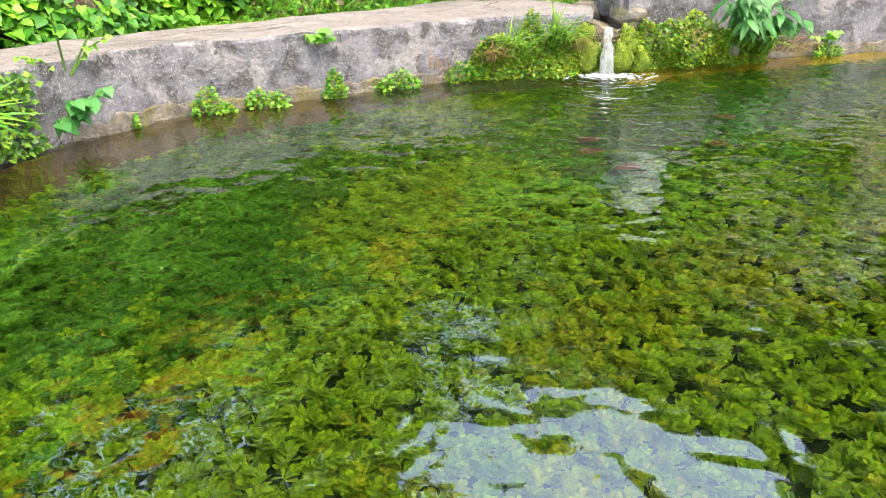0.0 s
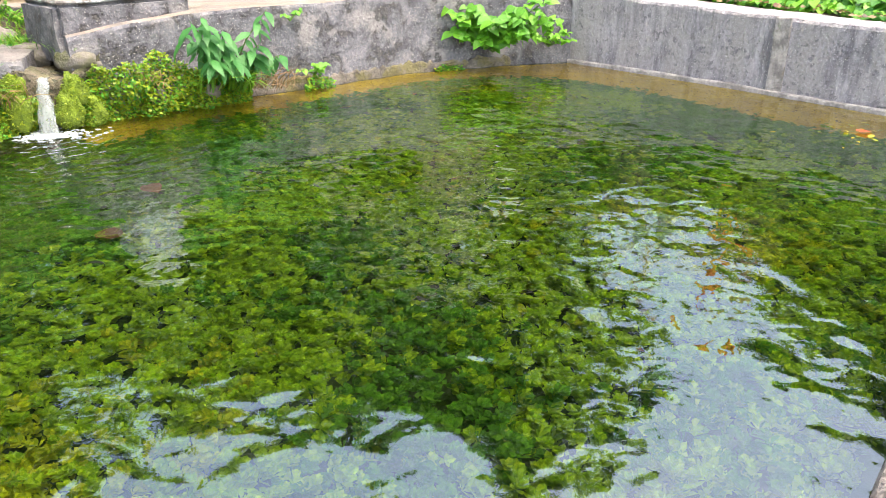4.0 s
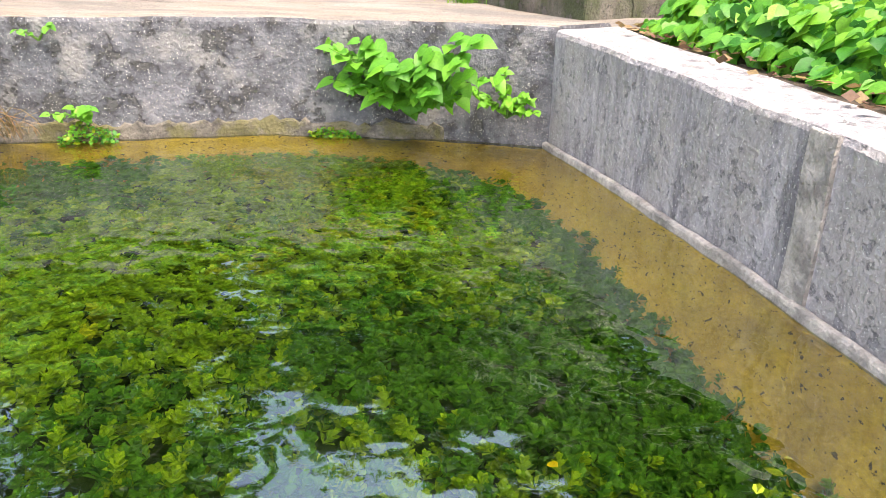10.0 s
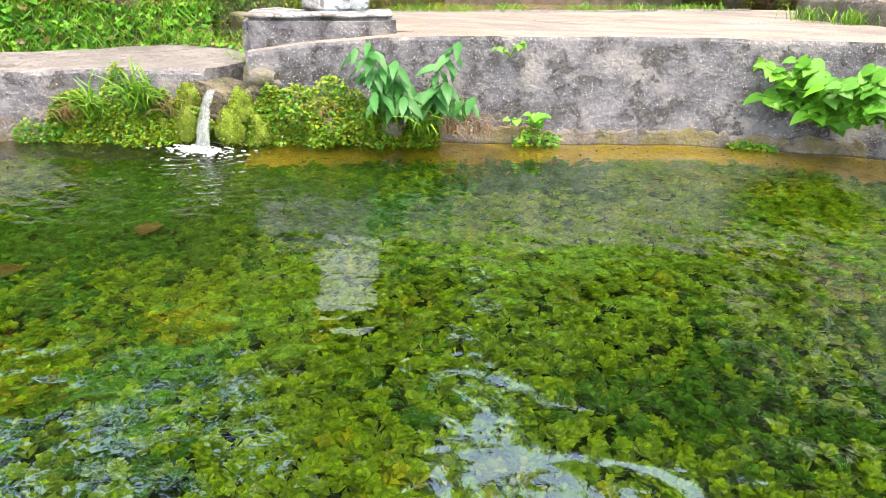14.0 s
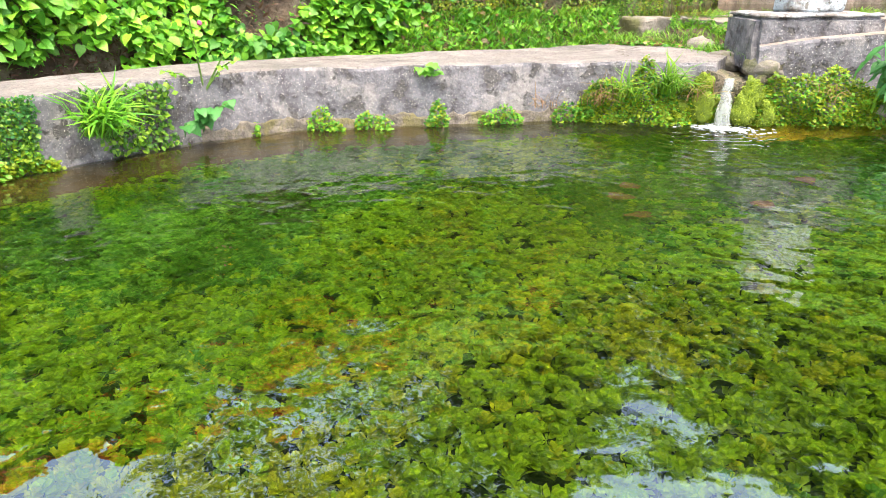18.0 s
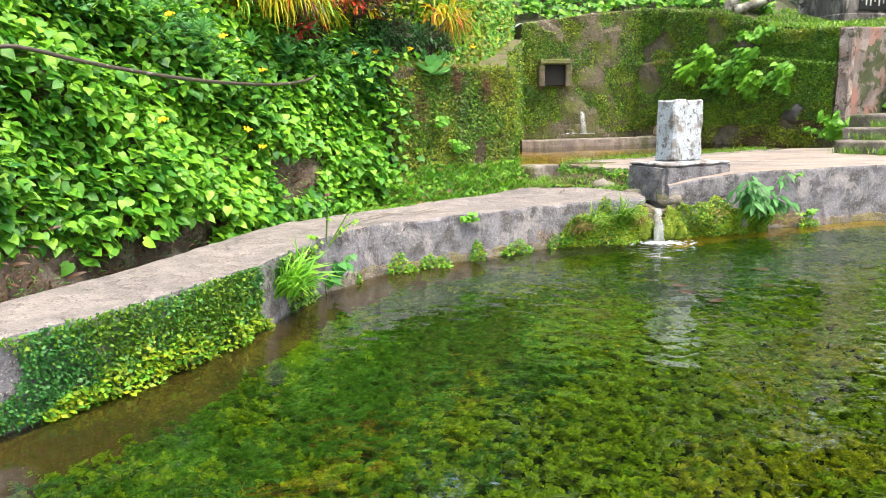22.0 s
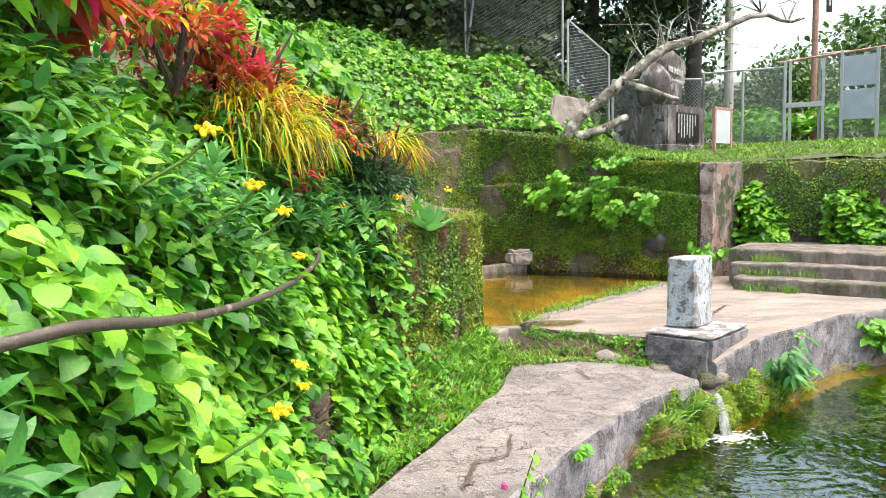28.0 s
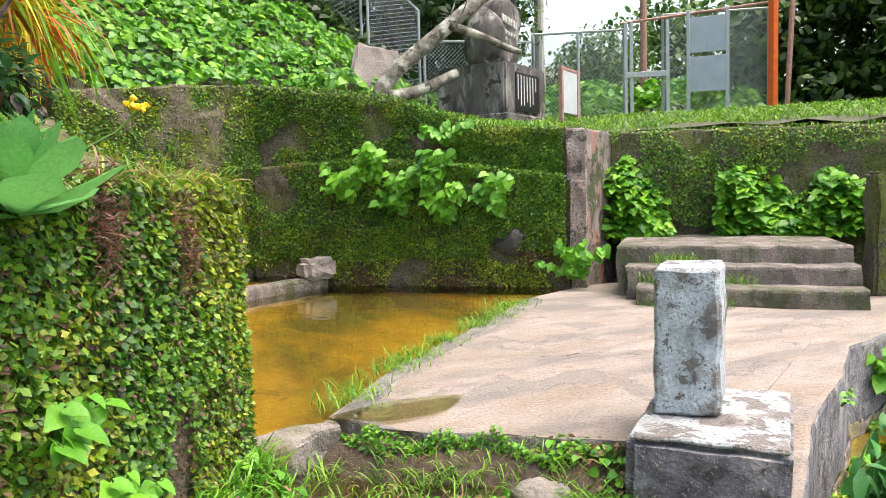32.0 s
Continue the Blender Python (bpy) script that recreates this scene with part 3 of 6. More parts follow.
# silted footings just below the water
strip("footing_east", [(p[0] - 0.05, p[1] - 0.025) for p in EAST], EAST, -0.62, -0.012, M_GOLDSILT, rough=0.012, step=0.08, rows=8, round_=0.02, batter=0.22, label="ochre silted footing under water")
strip("footing_far", [(p[0] + 0.01, p[1] - 0.05) for p in FAR], FAR, -0.62, -0.03, M_GOLDSILT, rough=0.02, batter=0.15, label="ochre silted footing under water")
strip("footing_ledge", [(p[0] + 0.06, p[1] - 0.04) for p in LEDGE[2:]], LEDGE[2:], -0.62, -0.04, M_SILT, rough=0.03, batter=0.25, label="brown silted footing under water")
strip("foot_trim", [(p[0] - 0.03, p[1] - 0.016) for p in EAST], EAST, -0.05, 0.034, M_MORTAR, rough=0.012, step=0.05, round_=0.012, label="crumbling pale mortar line along the wall foot")
sheet("pond_bottom", POND, -0.58, M_MUD, cell=0.4, rough=0.04, label="dark muddy pond bottom")
sheet("water", POND, 0.0, M_WATER, cell=0.0, label="clear rippled green pond water").visible_shadow = False

# the ground around, one sheet with the pond left open
gb = bmesh.new()
hole = [gb.verts.new((x, y, 0.012)) for x, y in
        [(0.2, 0.25), (-1.5, -0.05), (-3.0, -0.8), (-3.9, -1.3), (-4.7, -1.6), (-5.9, -2.7), (-6.6, -3.7), (-6.8, -5.2), (-7.2, -6.8), (-7.5, -8.2), (-6.3, -8.7), (-5.1, -8.65), (-4.0, -8.2), (-3.1, -7.35), (-2.3, -6.6), (-1.3, -5.85), (-0.35, -5.05), (0.3, -4.5), (1.1, -3.9), (1.9, -3.2), (1.5, -2.4), (0.9, -1.3)]]
rim = [gb.verts.new((900 * math.cos(a), 900 * math.sin(a), 0.012)) for a in (2 * math.pi * k / 24 for k in range(24))]
for loop in (hole, rim):
    for a, b in zip(loop, loop[1:] + loop[:1]):
        gb.edges.new((a, b))
bmesh.ops.triangle_fill(gb, edges=gb.edges[:], use_beauty=True)
for f in gb.faces:
    if f.normal.z < 0:
        f.normal_flip()
tagged(part("ground", gb, material("damp_earth", (0.10, 0.085, 0.05), (0.06, 0.07, 0.03), scale=4, third=(0.05, 0.09, 0.02), third_scale=0.7, fine=30, bump=0.7)), "damp brown earth with moss", kind="structure")

strip("spout_lip", [(-3.60, -1.44), (-3.8, -1.62), (-4.02, -1.66)], [(-3.5, -1.2), (-3.85, -1.3), (-4.15, -1.4)], -0.6, [0.42, 0.29, 0.38], M_IVYWALL, step=0.04, rows=10, rough=0.04, round_=0.05, label="rough mossy stone lip of the overflow")
# floor, ochre pool, channel
FLOOR = [(1.8, 0.6), (0.25, 0.24), (-0.55, 0.22), (-1.5, 0.0), (-2.4, -0.45), (-3.2, -0.85), (-3.9, -0.9), (-4.35, -0.42), (-4.75, -0.12), (-4.9, 0.24), (-4.17, 1.03), (-3.05, 1.92), (-1.82, 2.97), (-0.7, 3.46), (1.8, 3.2)]
sheet("floor", FLOOR, Z_FLOOR, M_FLOOR, cell=0.25, rough=0.012, label="pale worn concrete floor with stains")
edge = FLOOR[6:13]
strip("floor_kerb", edge, [(p[0] + 0.1, p[1] - 0.12) for p in edge], 0.3, Z_FLOOR + 0.012, M_PATH, rough=0.02, step=0.1, round_=0.02, label="broken concrete edge of the floor")
POOL = [(-4.9, 0.24), (-4.17, 1.03), (-3.05, 1.92), (-1.82, 2.97), (-0.9, 3.5), (-3.4, 6.4), (-5.9, 5.9), (-5.7, 0.2), (-5.2, 0.1)]
sheet("pool_bottom", POOL, Z_FLOOR - 0.10, M_OCHRE, cell=0.4, rough=0.03, label="ochre silt under shallow water")
sheet("pool_water", POOL, Z_FLOOR - 0.015, M_SHALLOW, cell=0.0, label="shallow clear water over ochre silt")
sheet("channel_bed", [(-4.98, -0.3), (-5.4, -0.45), (-5.2, -0.58), (-4.75, -0.48), (-4.1, -0.95), (-3.95, -1.3), (-3.7, -1.3), (-3.9, -0.8), (-4.45, -0.2)], 0.42, M_SILT, cell=0.1, rough=0.05,
      height=lambda x, y: 0.36 if x < -4.3 else 0.28 + 0.08 * (-x - 3.7) / 0.6, label="wet earthy overflow channel")
strip("trough_wall", [(-5.75, 4.2), (-4.2, 4.9), (-3.0, 5.55)], [(-5.8, 4.4), (-4.3, 5.1), (-3.1, 5.7)], 0.4, 0.72, M_STEP, rough=0.02, label="low silted weir wall of the upper basin")
sheet("trough_water", [(-5.8, 4.35), (-4.25, 5.0), (-3.05, 5.65), (-3.5, 6.4), (-5.9, 6.0)], 0.70, M_SHALLOW, cell=0.0, label="shallow water in the upper basin")
sheet("trough_bottom", [(-5.8, 4.35), (-4.25, 5.0), (-3.05, 5.65), (-3.5, 6.4), (-5.9, 6.0)], 0.64, M_OCHRE, cell=0.3, rough=0.02, label="ochre silt in the upper basin")

strip("pool_sill", [(-4.88, 0.10), (-5.2, -0.02), (-5.62, 0.06)], [(-4.86, 0.30), (-5.2, 0.2), (-5.62, 0.30)], 0.2, 0.592, M_ROCK, step=0.05, rough=0.045, label="rough stone sill at the pool's outflow")
# terrace walls, steps
WA = [(-0.70, 3.46), (-1.44, 4.27), (-2.3, 5.15), (-3.6, 6.4)]
WB = [(-3.6, 6.4), (-4.6, 6.05), (-5.9, 5.75)]
strip("wall_terrace", WA, [(0.1, 4.3), (-0.7, 5.1), (-1.6, 5.95), (-3.0, 7.2)], 0.4, [2.40, 2.41, 2.43, 2.46, 2.86, 2.96, 3.08, 3.16], M_IVYWALL, step=0.12, rows=14, rough=0.05, label="old stone terrace wall under creeping fig")
strip("wall_terrace_ledge", [(-0.72, 3.40), (-1.48, 4.2), (-2.34, 5.08), (-3.66, 6.3)], WA, 0.4, [1.82, 1.98, 2.1, 2.1], M_IVYWALL, step=0.12, rows=10, rough=0.05, label="projecting lower course of the terrace wall")
strip("wall_spring", WB, [(-3.3, 7.2), (-4.5, 6.9), (-6.2, 6.6)], 0.4, [3.16, 3.05, 2.9], M_IVYWALL, step=0.12, rows=14, rough=0.07, label="rough mossy rock face around the spring")
strip("wall_terrace_east", [(0.30, 4.14), (2.45, 1.9), (4.7, -0.45)], [(0.65, 4.5), (2.8, 2.25), (5.1, -0.05)], 0.4, [2.42, 2.36, 2.3], M_IVYWALL, step=0.15, rows=10, rough=0.04, label="mossy terrace wall behind the steps")
strip("wall_pier", [(-0.68, 3.42), (0.32, 4.08)], [(-0.95, 3.85), (0.1, 4.5)], 0.4, 2.40, material("stained_pier", (0.25, 0.21, 0.195), (0.12, 0.10, 0.09), scale=6, stretch=(1, 1, 0.5), third=(0.28, 0.14, 0.11), third_scale=3, fine=45, bump=0.9, flake=(0.06, 0.075, 0.03), flake_scale=4, flake_at=0.52), step=0.1, rows=12, rough=0.04, label="weathered concrete corner of the terrace wall")
M_CORNER = material("flaking_corner_render", (0.34, 0.27, 0.245), (0.20, 0.15, 0.13), scale=8, stretch=(1, 1, 0.5), third=(0.42, 0.38, 0.36), third_scale=3, third_amount=0.5, fine=45, bump=1.0, flake=(0.11, 0.095, 0.08), flake_scale=7, flake_at=0.55, speck=(0.06, 0.07, 0.03), speck_at=0.6, speck_scale=40)
for z0, z1, out, w in ((0.5, 1.80, 0.12, 0.17), (1.80, 2.38, 0.06, 0.21)):
    a, way = Vector((-0.66, 3.38, 0)), Vector((-0.68, 0.73, 0))
    f = a + Vector((-0.73, -0.68, 0)) * out
    strip("wall_corner", [f.xy, (f + way * w).xy], [a.xy, (a + way * w).xy], z0, z1, M_CORNER, step=0.05, rows=14, rough=0.03, round_=0.03, label="bare flaking corner of the terrace wall")
e1, e2 = Vector((0.685, -0.728, 0)), Vector((0.728, 0.685, 0))
for k in range(3):
    a, b = Vector((-1.25, 1.98, 0)) + e2 * (0.02 + 0.36 * k), Vector((0.05, 0.55, 0)) + e2 * (0.02 + 0.36 * k)
    if k:
        a = a - e1 * (0.12 * k)
    c = 3.1 - 0.36 * k
    strip("step", [a.xy, b.xy], [(a + e2 * c).xy, (b + e2 * c).xy], 0.3, 0.6 + 0.167 * (k + 1), M_STEP, step=0.06, rough=0.026, label="worn concrete step with grass in the joints", group="steps to the landing")
tagged(part("stone_pier", box(-0.17, -0.2, 0, 0.17, 0.2, 1.2, 0.03, 2, 0.03, 3), M_IVYWALL), "mossy stone pier beside the steps", "pier").matrix_world = pose(1.11, 1.04, 0.58, 0, 0, -45)

# ---- the planted bank and the hill ----
FOOT = [(-8.1, -10.0), (-7.95, -8.2), (-7.8, -7.0), (-7.55, -6.0), (-7.45, -4.8), (-7.32, -3.95), (-7.0, -3.05), (-6.7, -2.3), (-6.5, -1.78), (-6.35, -1.5)]
Z_BANK, D_BANK = (0.05, 0.5, 1.0, 1.5, 2.0, 2.6), (0.0, 0.08, 0.2, 0.36, 0.62, 1.15)


def bank(s, z):
    """A place on the bank: s metres along its foot, z up; and its outward direction."""
    p, d = line_at(FOOT, s)
    out = Vector((d.y, -d.x, 0))
    if out.x < 0:
        out = -out
    q = p - out * float(np.interp(z, Z_BANK, D_BANK)) + Vector((0, 0, z))
    return q + out * 0.12 * noise.noise(q * 1.7), out


LEN = line_length(FOOT)
nu, nv = int(LEN / 0.12), 22
verts = [bank(LEN * i / nu, 0.05 + 2.55 * k / nv)[0] + noise.noise_vector(bank(LEN * i / nu, 0.05 + 2.55 * k / nv)[0] * 7) * 0.05 for i in range(nu + 1) for k in range(nv + 1)]
faces = [(i * (nv + 1) + k, (i + 1) * (nv + 1) + k, (i + 1) * (nv + 1) + k + 1, i * (nv + 1) + k + 1) for i in range(nu) for k in range(nv)]
tagged(mesh_object("bank", verts, faces, material("root_laced_soil", (0.12, 0.08, 0.055), (0.055, 0.04, 0.028), scale=9, third=(0.20, 0.165, 0.13), third_scale=4, fine=40, bump=1.0), smooth=True), "steep brown earth bank with stones", kind="structure")


def step01(v, a, b):
    t = max(0.0, min(1.0, (v - a) / (b - a)))
    return t * t * (3 - 2 * t)


HILL_EDGE = [(-9.3, -10.0), (-9.1, -8.0), (-8.7, -5.5), (-8.45, -4.0), (-8.1, -2.6), (-7.45, -1.2), (-6.4, 0.2), (-6.1, 2.0), (-6.1, 4.0), (-6.1, 6.2), (-4.6, 6.6), (-3.2, 6.9), (-1.8, 5.75), (-0.5, 4.55)]


RISER = [(-7.9, -2.4), (-7.45, -1.25), (-6.5, 0.05), (-6.15, 2.0), (-6.15, 6.2)]
strip("wall_riser", RISER, [(-8.5, -2.2), (-8.0, -1.0), (-7.0, 0.4), (-6.7, 2.2), (-6.7, 6.4)], 1.2, [2.62, 2.62, 2.65, 2.8, 3.1], M_SOIL, step=0.2, rows=8, rough=0.06, label="earth face below the hillside")
TERRACE = [(-3.6, 6.4), (-0.7, 3.46), (0.05, 4.42), (2.3, 2.05), (4.5, -0.3)]


def hill_z(x, y):
    d = off_line(x, y, HILL_EDGE)
    west = 2.55 + 0.85 * min(d, 2.0) + 0.28 * max(0, min(d, 10) - 2.0)
    north = 2.95 + 0.62 * min(d, 2.2) + 0.48 * max(0, min(d, 12) - 2.2)
    z = west + (north - west) * step01(y + 0.3 * x, 1.0, 4.0)
    f = step01(x - 0.35 * (y - 6.3), -3.5, -0.2)
    w = off_line(x, y, TERRACE)
    return z * (1 - f) + (2.38 + 0.19 * min(w, 2.1) + 0.03 * max(0, min(w, 12) - 2.1)) * f


sheet("hill", HILL_EDGE + [(0.2, 4.55), (2.45, 2.2), (4.65, -0.15), (9, -4), (40, -8), (60, 60), (-60, 60), (-60, -10)], 0, material("hill_soil", (0.07, 0.085, 0.035), (0.05, 0.045, 0.03), scale=4, fine=30, bump=0.8), cell=0, rough=0.10, lines=([-40, -28, -20, -15, *np.arange(-12, 6.1, 0.6), 8, 11, 16, 25, 40], [-6, *np.arange(-4, 14.1, 0.6), 17, 22, 30, 45]), height=hill_z, label="green overgrown hillside and terrace")


# ---- water weed ----
def sprig():
    """A leafy tip of water weed, whorls of upright leaflets round a stem: along, across, up."""
    v, f = [], []
    for at, tilt, long, wide, turn in ((0.0, 0.85, 0.62, 0.17, 0.0), (0.22, 0.58, 0.60, 0.17, 0.8), (0.45, 0.28, 0.55, 0.14, 0.3)):
        for k in range(4):
            a = turn + math.pi / 2 * k
            o, w = (math.sin(tilt) * math.cos(a), math.sin(tilt) * math.sin(a)), (-math.sin(a), math.cos(a))
            i = len(v)
            v.append((at, 0.0, 0.0))
            for g, h, c in ((0.58, 1.0, -0.05), (1.0, 0.0, 0.06), (0.58, -1.0, -0.05)):
                v.append((at + long * g * math.cos(tilt) - c, long * g * o[0] + wide * h * w[0], long * g * o[1] + wide * h * w[1]))
            f.append((i, i + 1, i + 2, i + 3))
    return v, f


SPRIG = sprig()


def weed():
    p, d, s, pick = [], [], [], []
    for x in np.arange(-7.2, 1.8, 0.046):
        for y in np.arange(-8.6, 0.0, 0.046):
            x1, y1 = x + rng.uniform(-0.035, 0.035), y + rng.uniform(-0.035, 0.035)
            if not inside(x1, y1, POND):
                continue
            e, g, w = off_line(x1, y1, POND + POND[:1]), off_line(x1, y1, EAST), off_line(x1, y1, LEDGE)
            if e < 0.06 or g < 0.16 or w < 0.13:
                continue
            broad = noise.noise(Vector((x1, y1, 0)) * 1.1)
            z = -0.22 + 0.07 * broad + 0.03 * rng.normal() - 0.22 * (1 - step01(g, 0.1, 0.8)) - 0.14 * (1 - step01(w, 0.3, 2.2)) - 0.05 * (1 - step01(off_line(x1, y1, FAR), 0.1, 0.5))
            # random tone, lowered toward ledge and east wall to paint in the deep water's shade
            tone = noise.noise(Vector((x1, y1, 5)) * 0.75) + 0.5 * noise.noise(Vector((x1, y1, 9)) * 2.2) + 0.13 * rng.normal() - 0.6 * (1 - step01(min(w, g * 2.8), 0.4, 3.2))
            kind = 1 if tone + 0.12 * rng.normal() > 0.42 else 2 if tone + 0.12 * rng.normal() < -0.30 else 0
            flow = 6.28 * noise.noise(Vector((x1, y1, 8)) * 0.7)
            top = Vector((x1, y1, min(z, -0.08)))
            for k in range(3):
                a = flow + rng.normal() * 1.0 + 2.1 * k
                lean = rng.uniform(0.3, 1.3)
                p.append(top - Vector((0, 0, 0.04 + 0.03 * k + 0.03 * rng.random())) + Vector((0.02 * rng.normal(), 0.02 * rng.normal(), 0)))
                d.append(Vector((lean * math.cos(a), lean * math.sin(a), 1.0)).normalized())
                s.append(rng.uniform(0.05, 0.08))
                pick.append(kind)
    n = rng.normal(size=(len(p), 3))
    foliage("water_weed", p, d, n, s, SPRIG, [M_WEED, M_WEEDRED, M_WEEDDIM], label="dense olive green underwater weed", kind="stuff", pick=pick)


weed()


# ---- bank foliage ----
def bank_leaves():
    p, d, n, s, pick = [], [], [], [], []
    for _ in range(42000):
        t, z = rng.uniform(0.5, LEN - 0.12), rng.uniform(0.12, 2.55)
        q, out = bank(t, z)
        bare = noise.noise(Vector((t * 0.9, z * 1.3, 3.0)))
        low = 0.6 if q.y < -3.6 else 0.3
        if z < low and bare < 0.15 + 0.4 * (low - z):
            continue
        if bare < (-0.36 if z < 0.95 else -0.65):
            continue
        puff = (0.10 + 0.30 * max(0, noise.noise(Vector((t * 1.4, z * 1.6, 9.0))) + 0.3)) * (0.5 if q.y < -5.5 else 1.0) * step01(LEN - t, -0.3, 1.1)
        w = rng.random()
        q = q + out * puff * (0.15 + 0.85 * w) + Vector((0, 0, 0.04 * rng.normal()))
        p.append(q)
        d.append(out * rng.uniform(0.3, 0.9) + Vector((0.75 * rng.normal(), 0.75 * rng.normal(), -0.5 + 0.4 * rng.normal())))
        n.append(out * 0.55 + Vector((0.35 * rng.normal(), 0.35 * rng.normal(), 0.85)))
        s.append(rng.uniform(0.05, 0.105) * (0.65 + 0.35 * w))
        pick.append(2 if w < 0.3 else int(noise.noise(q * 1.5) > -0.05))
    foliage("heart_leaf_plants", p, d, n, s, HEART, [M_HEART, M_HEARTPALE, M_IVY], label="dense bright green heart-shaped leaves on the bank", kind="stuff", pick=pick)


bank_leaves()


def bank_shrubs():
    """Slimmer, darker leaves among the heart leaves, thickest under the coloured shrubs."""
    p, d, n, s, pick = [], [], [], [], []
    while len(p) < 11000:
        t, z = rng.uniform(0.5, LEN), rng.uniform(0.9, 2.55)
        here = noise.noise(Vector((t * 1.1, z * 1.4, 15.0))) + 0.55 * (z - 1.75) + 0.25 * step01(t, 5.0, 9.0)
        if here < 0.12:
            continue
        q, out = bank(t, z)
        p.append(q + out * (0.08 + 0.30 * rng.random()) + Vector((0, 0, 0.05 * rng.normal())))
        d.append(out * rng.uniform(0.3, 0.9) + Vector((0.6 * rng.normal(), 0.6 * rng.normal(), 0.35 * rng.normal())))
        n.append(out * 0.6 + Vector((0.3 * rng.normal(), 0.3 * rng.normal(), 0.8)))
        s.append(rng.uniform(0.05, 0.115))
        pick.append(int(noise.noise(q * 2.1) + 0.2 * rng.normal() > 0.1))
    foliage("bank_shrubs", p, d, n, s, DROP, [M_BLUEGREEN, M_IVY], label="slim dark green shrub leaves along the upper bank", kind="stuff", pick=pick, wide=1.3)


bank_shrubs()


def bank_litter():
    p, d, n, s, pick = [], [], [], [], []
    for _ in range(13000):
        t, z = rng.uniform(0.5, LEN), rng.uniform(0.08, 1.7) ** 1.3
        q, out = bank(t, z)
        p.append(q + out * rng.uniform(0.0, 0.06))
        d.append(Vector((rng.normal(), rng.normal(), 0.7 * rng.normal())) + out * 0.2)
        n.append(out + Vector((0.4 * rng.normal(), 0.4 * rng.normal(), 0.5)))
        small = rng.random() < 0.68
        s.append(rng.uniform(0.02, 0.05) if small else rng.uniform(0.04, 0.11))
        pick.append(1 if small and rng.random() < 0.75 else 0)
    foliage("bank_litter", p, d, n, s, BLADE, [M_DEADLEAF, M_HEART], label="dry roots, stalks and seedlings on the earth bank", kind="stuff", pick=pick, wide=2.2)


bank_litter()
sheet("gutter_water", [(-7.06, -3.6), (-7.15, -5.2), (-7.5, -6.6), (-7.9, -8.4), (-8.1, -8.4), (-7.6, -5.8), (-7.4, -4.0)], 0.14, M_SHALLOW, cell=0.0, label="dark shallow water in the gutter behind the ledge")


def scatter(area, count, z_of, size, spread_n=0.45, lift=0.1, droop=-0.3, face=(0, 0)):
    """Leaf rows over a height field: places, directions, upper sides, lengths."""
    xs, ys = [a for a, _ in area], [b for _, b in area]
    p, d, n, s = [], [], [], []
    while len(p) < count:
        x, y = rng.uniform(min(xs), max(xs)), rng.uniform(min(ys), max(ys))
        if not inside(x, y, area):
            continue
        z = z_of(x, y)
        gx, gy = (z_of(x + 0.2, y) - z) / 0.2, (z_of(x, y + 0.2) - z) / 0.2
        up = Vector((-gx, -gy, 1)).normalized()
        bump = lift * (0.6 + 0.8 * noise.noise(Vector((x, y, 2)) * 1.1) + 0.7 * noise.noise(Vector((x, y, 6)) * 3.2) + 0.4 * rng.random())
        p.append((x, y, z + bump))
        a = rng.uniform(0, 6.28)
        down = Vector((-gx, -gy, 0)) * 0.5
        d.append(Vector((math.cos(a) + face[0], math.sin(a) + face[1], droop)) + down)
        n.append(up + Vector((*face, 0)) + Vector((rng.normal(), rng.normal(), rng.normal())) * spread_n)
        s.append(rng.uniform(*size))
    return p, d, n, s


IVY_AREA = [(-9.5, 2.0), (-8.0, -1.0), (-6.6, 0.1), (-6.1, 2.0), (-6.1, 6.2), (-4.6, 6.6), (-3.2, 6.9), (-2.0, 5.9), (-1.2, 6.4), (-0.9, 8.6), (-1.5, 10.0), (-6.0, 12.5), (-11, 9.0)]
foliage("vine_cover", *scatter(IVY_AREA, 17000, hill_z, (0.09, 0.16), lift=0.32, droop=-0.5, face=(0.25, -0.5)), HEART, M_IVY, label="thick green vine cover on the hillside", kind="stuff")
foliage("upper_bank_plants", *scatter([(-9.6, -9), (-8.7, -3.2), (-7.9, -1.3), (-8.2, 0), (-10.5, -2), (-11, -9)], 4000, hill_z, (0.08, 0.15), lift=0.25), HEART, M_HEART, label="leafy plants along the top of the bank", kind="stuff")


def creeper(name, a, b, z0, z1, count, out, size, label, mats=(M_FIG, M_FIGPALE), thin=-0.15, pale=0.3, base_of=None):
    """Creeping fig over an upright face between two plan points."""
    p, d, n, s, pick = [], [], [], [], []
    a, b, out = Vector((*a, 0)), Vector((*b, 0)), Vector((*out, 0)).normalized()
    for _ in range(count):
        u, z = rng.random(), rng.random()
        top = z1[0] + (z1[1] - z1[0]) * u
        q = a.lerp(b, u) + Vector((0, 0, z0 + (top - z0) * z))
        if noise.noise(q * 1.9) < thin:
            continue
        q = q + out * (0.015 + 0.03 * rng.random() + 0.02 * noise.noise(q * 5))
        p.append(q)
        d.append(Vector((0.8 * rng.normal(), 0.8 * rng.normal(), -0.5 + 0.7 * rng.normal())) + out * 0.35)
        n.append(out + Vector((0.35 * rng.normal(), 0.35 * rng.normal(), 0.45)))
        s.append(rng.uniform(*size))
        pick.append(int(noise.noise(q * 2.3 + Vector((7, 0, 0))) + 0.3 * rng.normal() > pale))
    return foliage(name, p, d, n, s, SMALL, list(mats), label=label, kind="stuff", pick=pick)


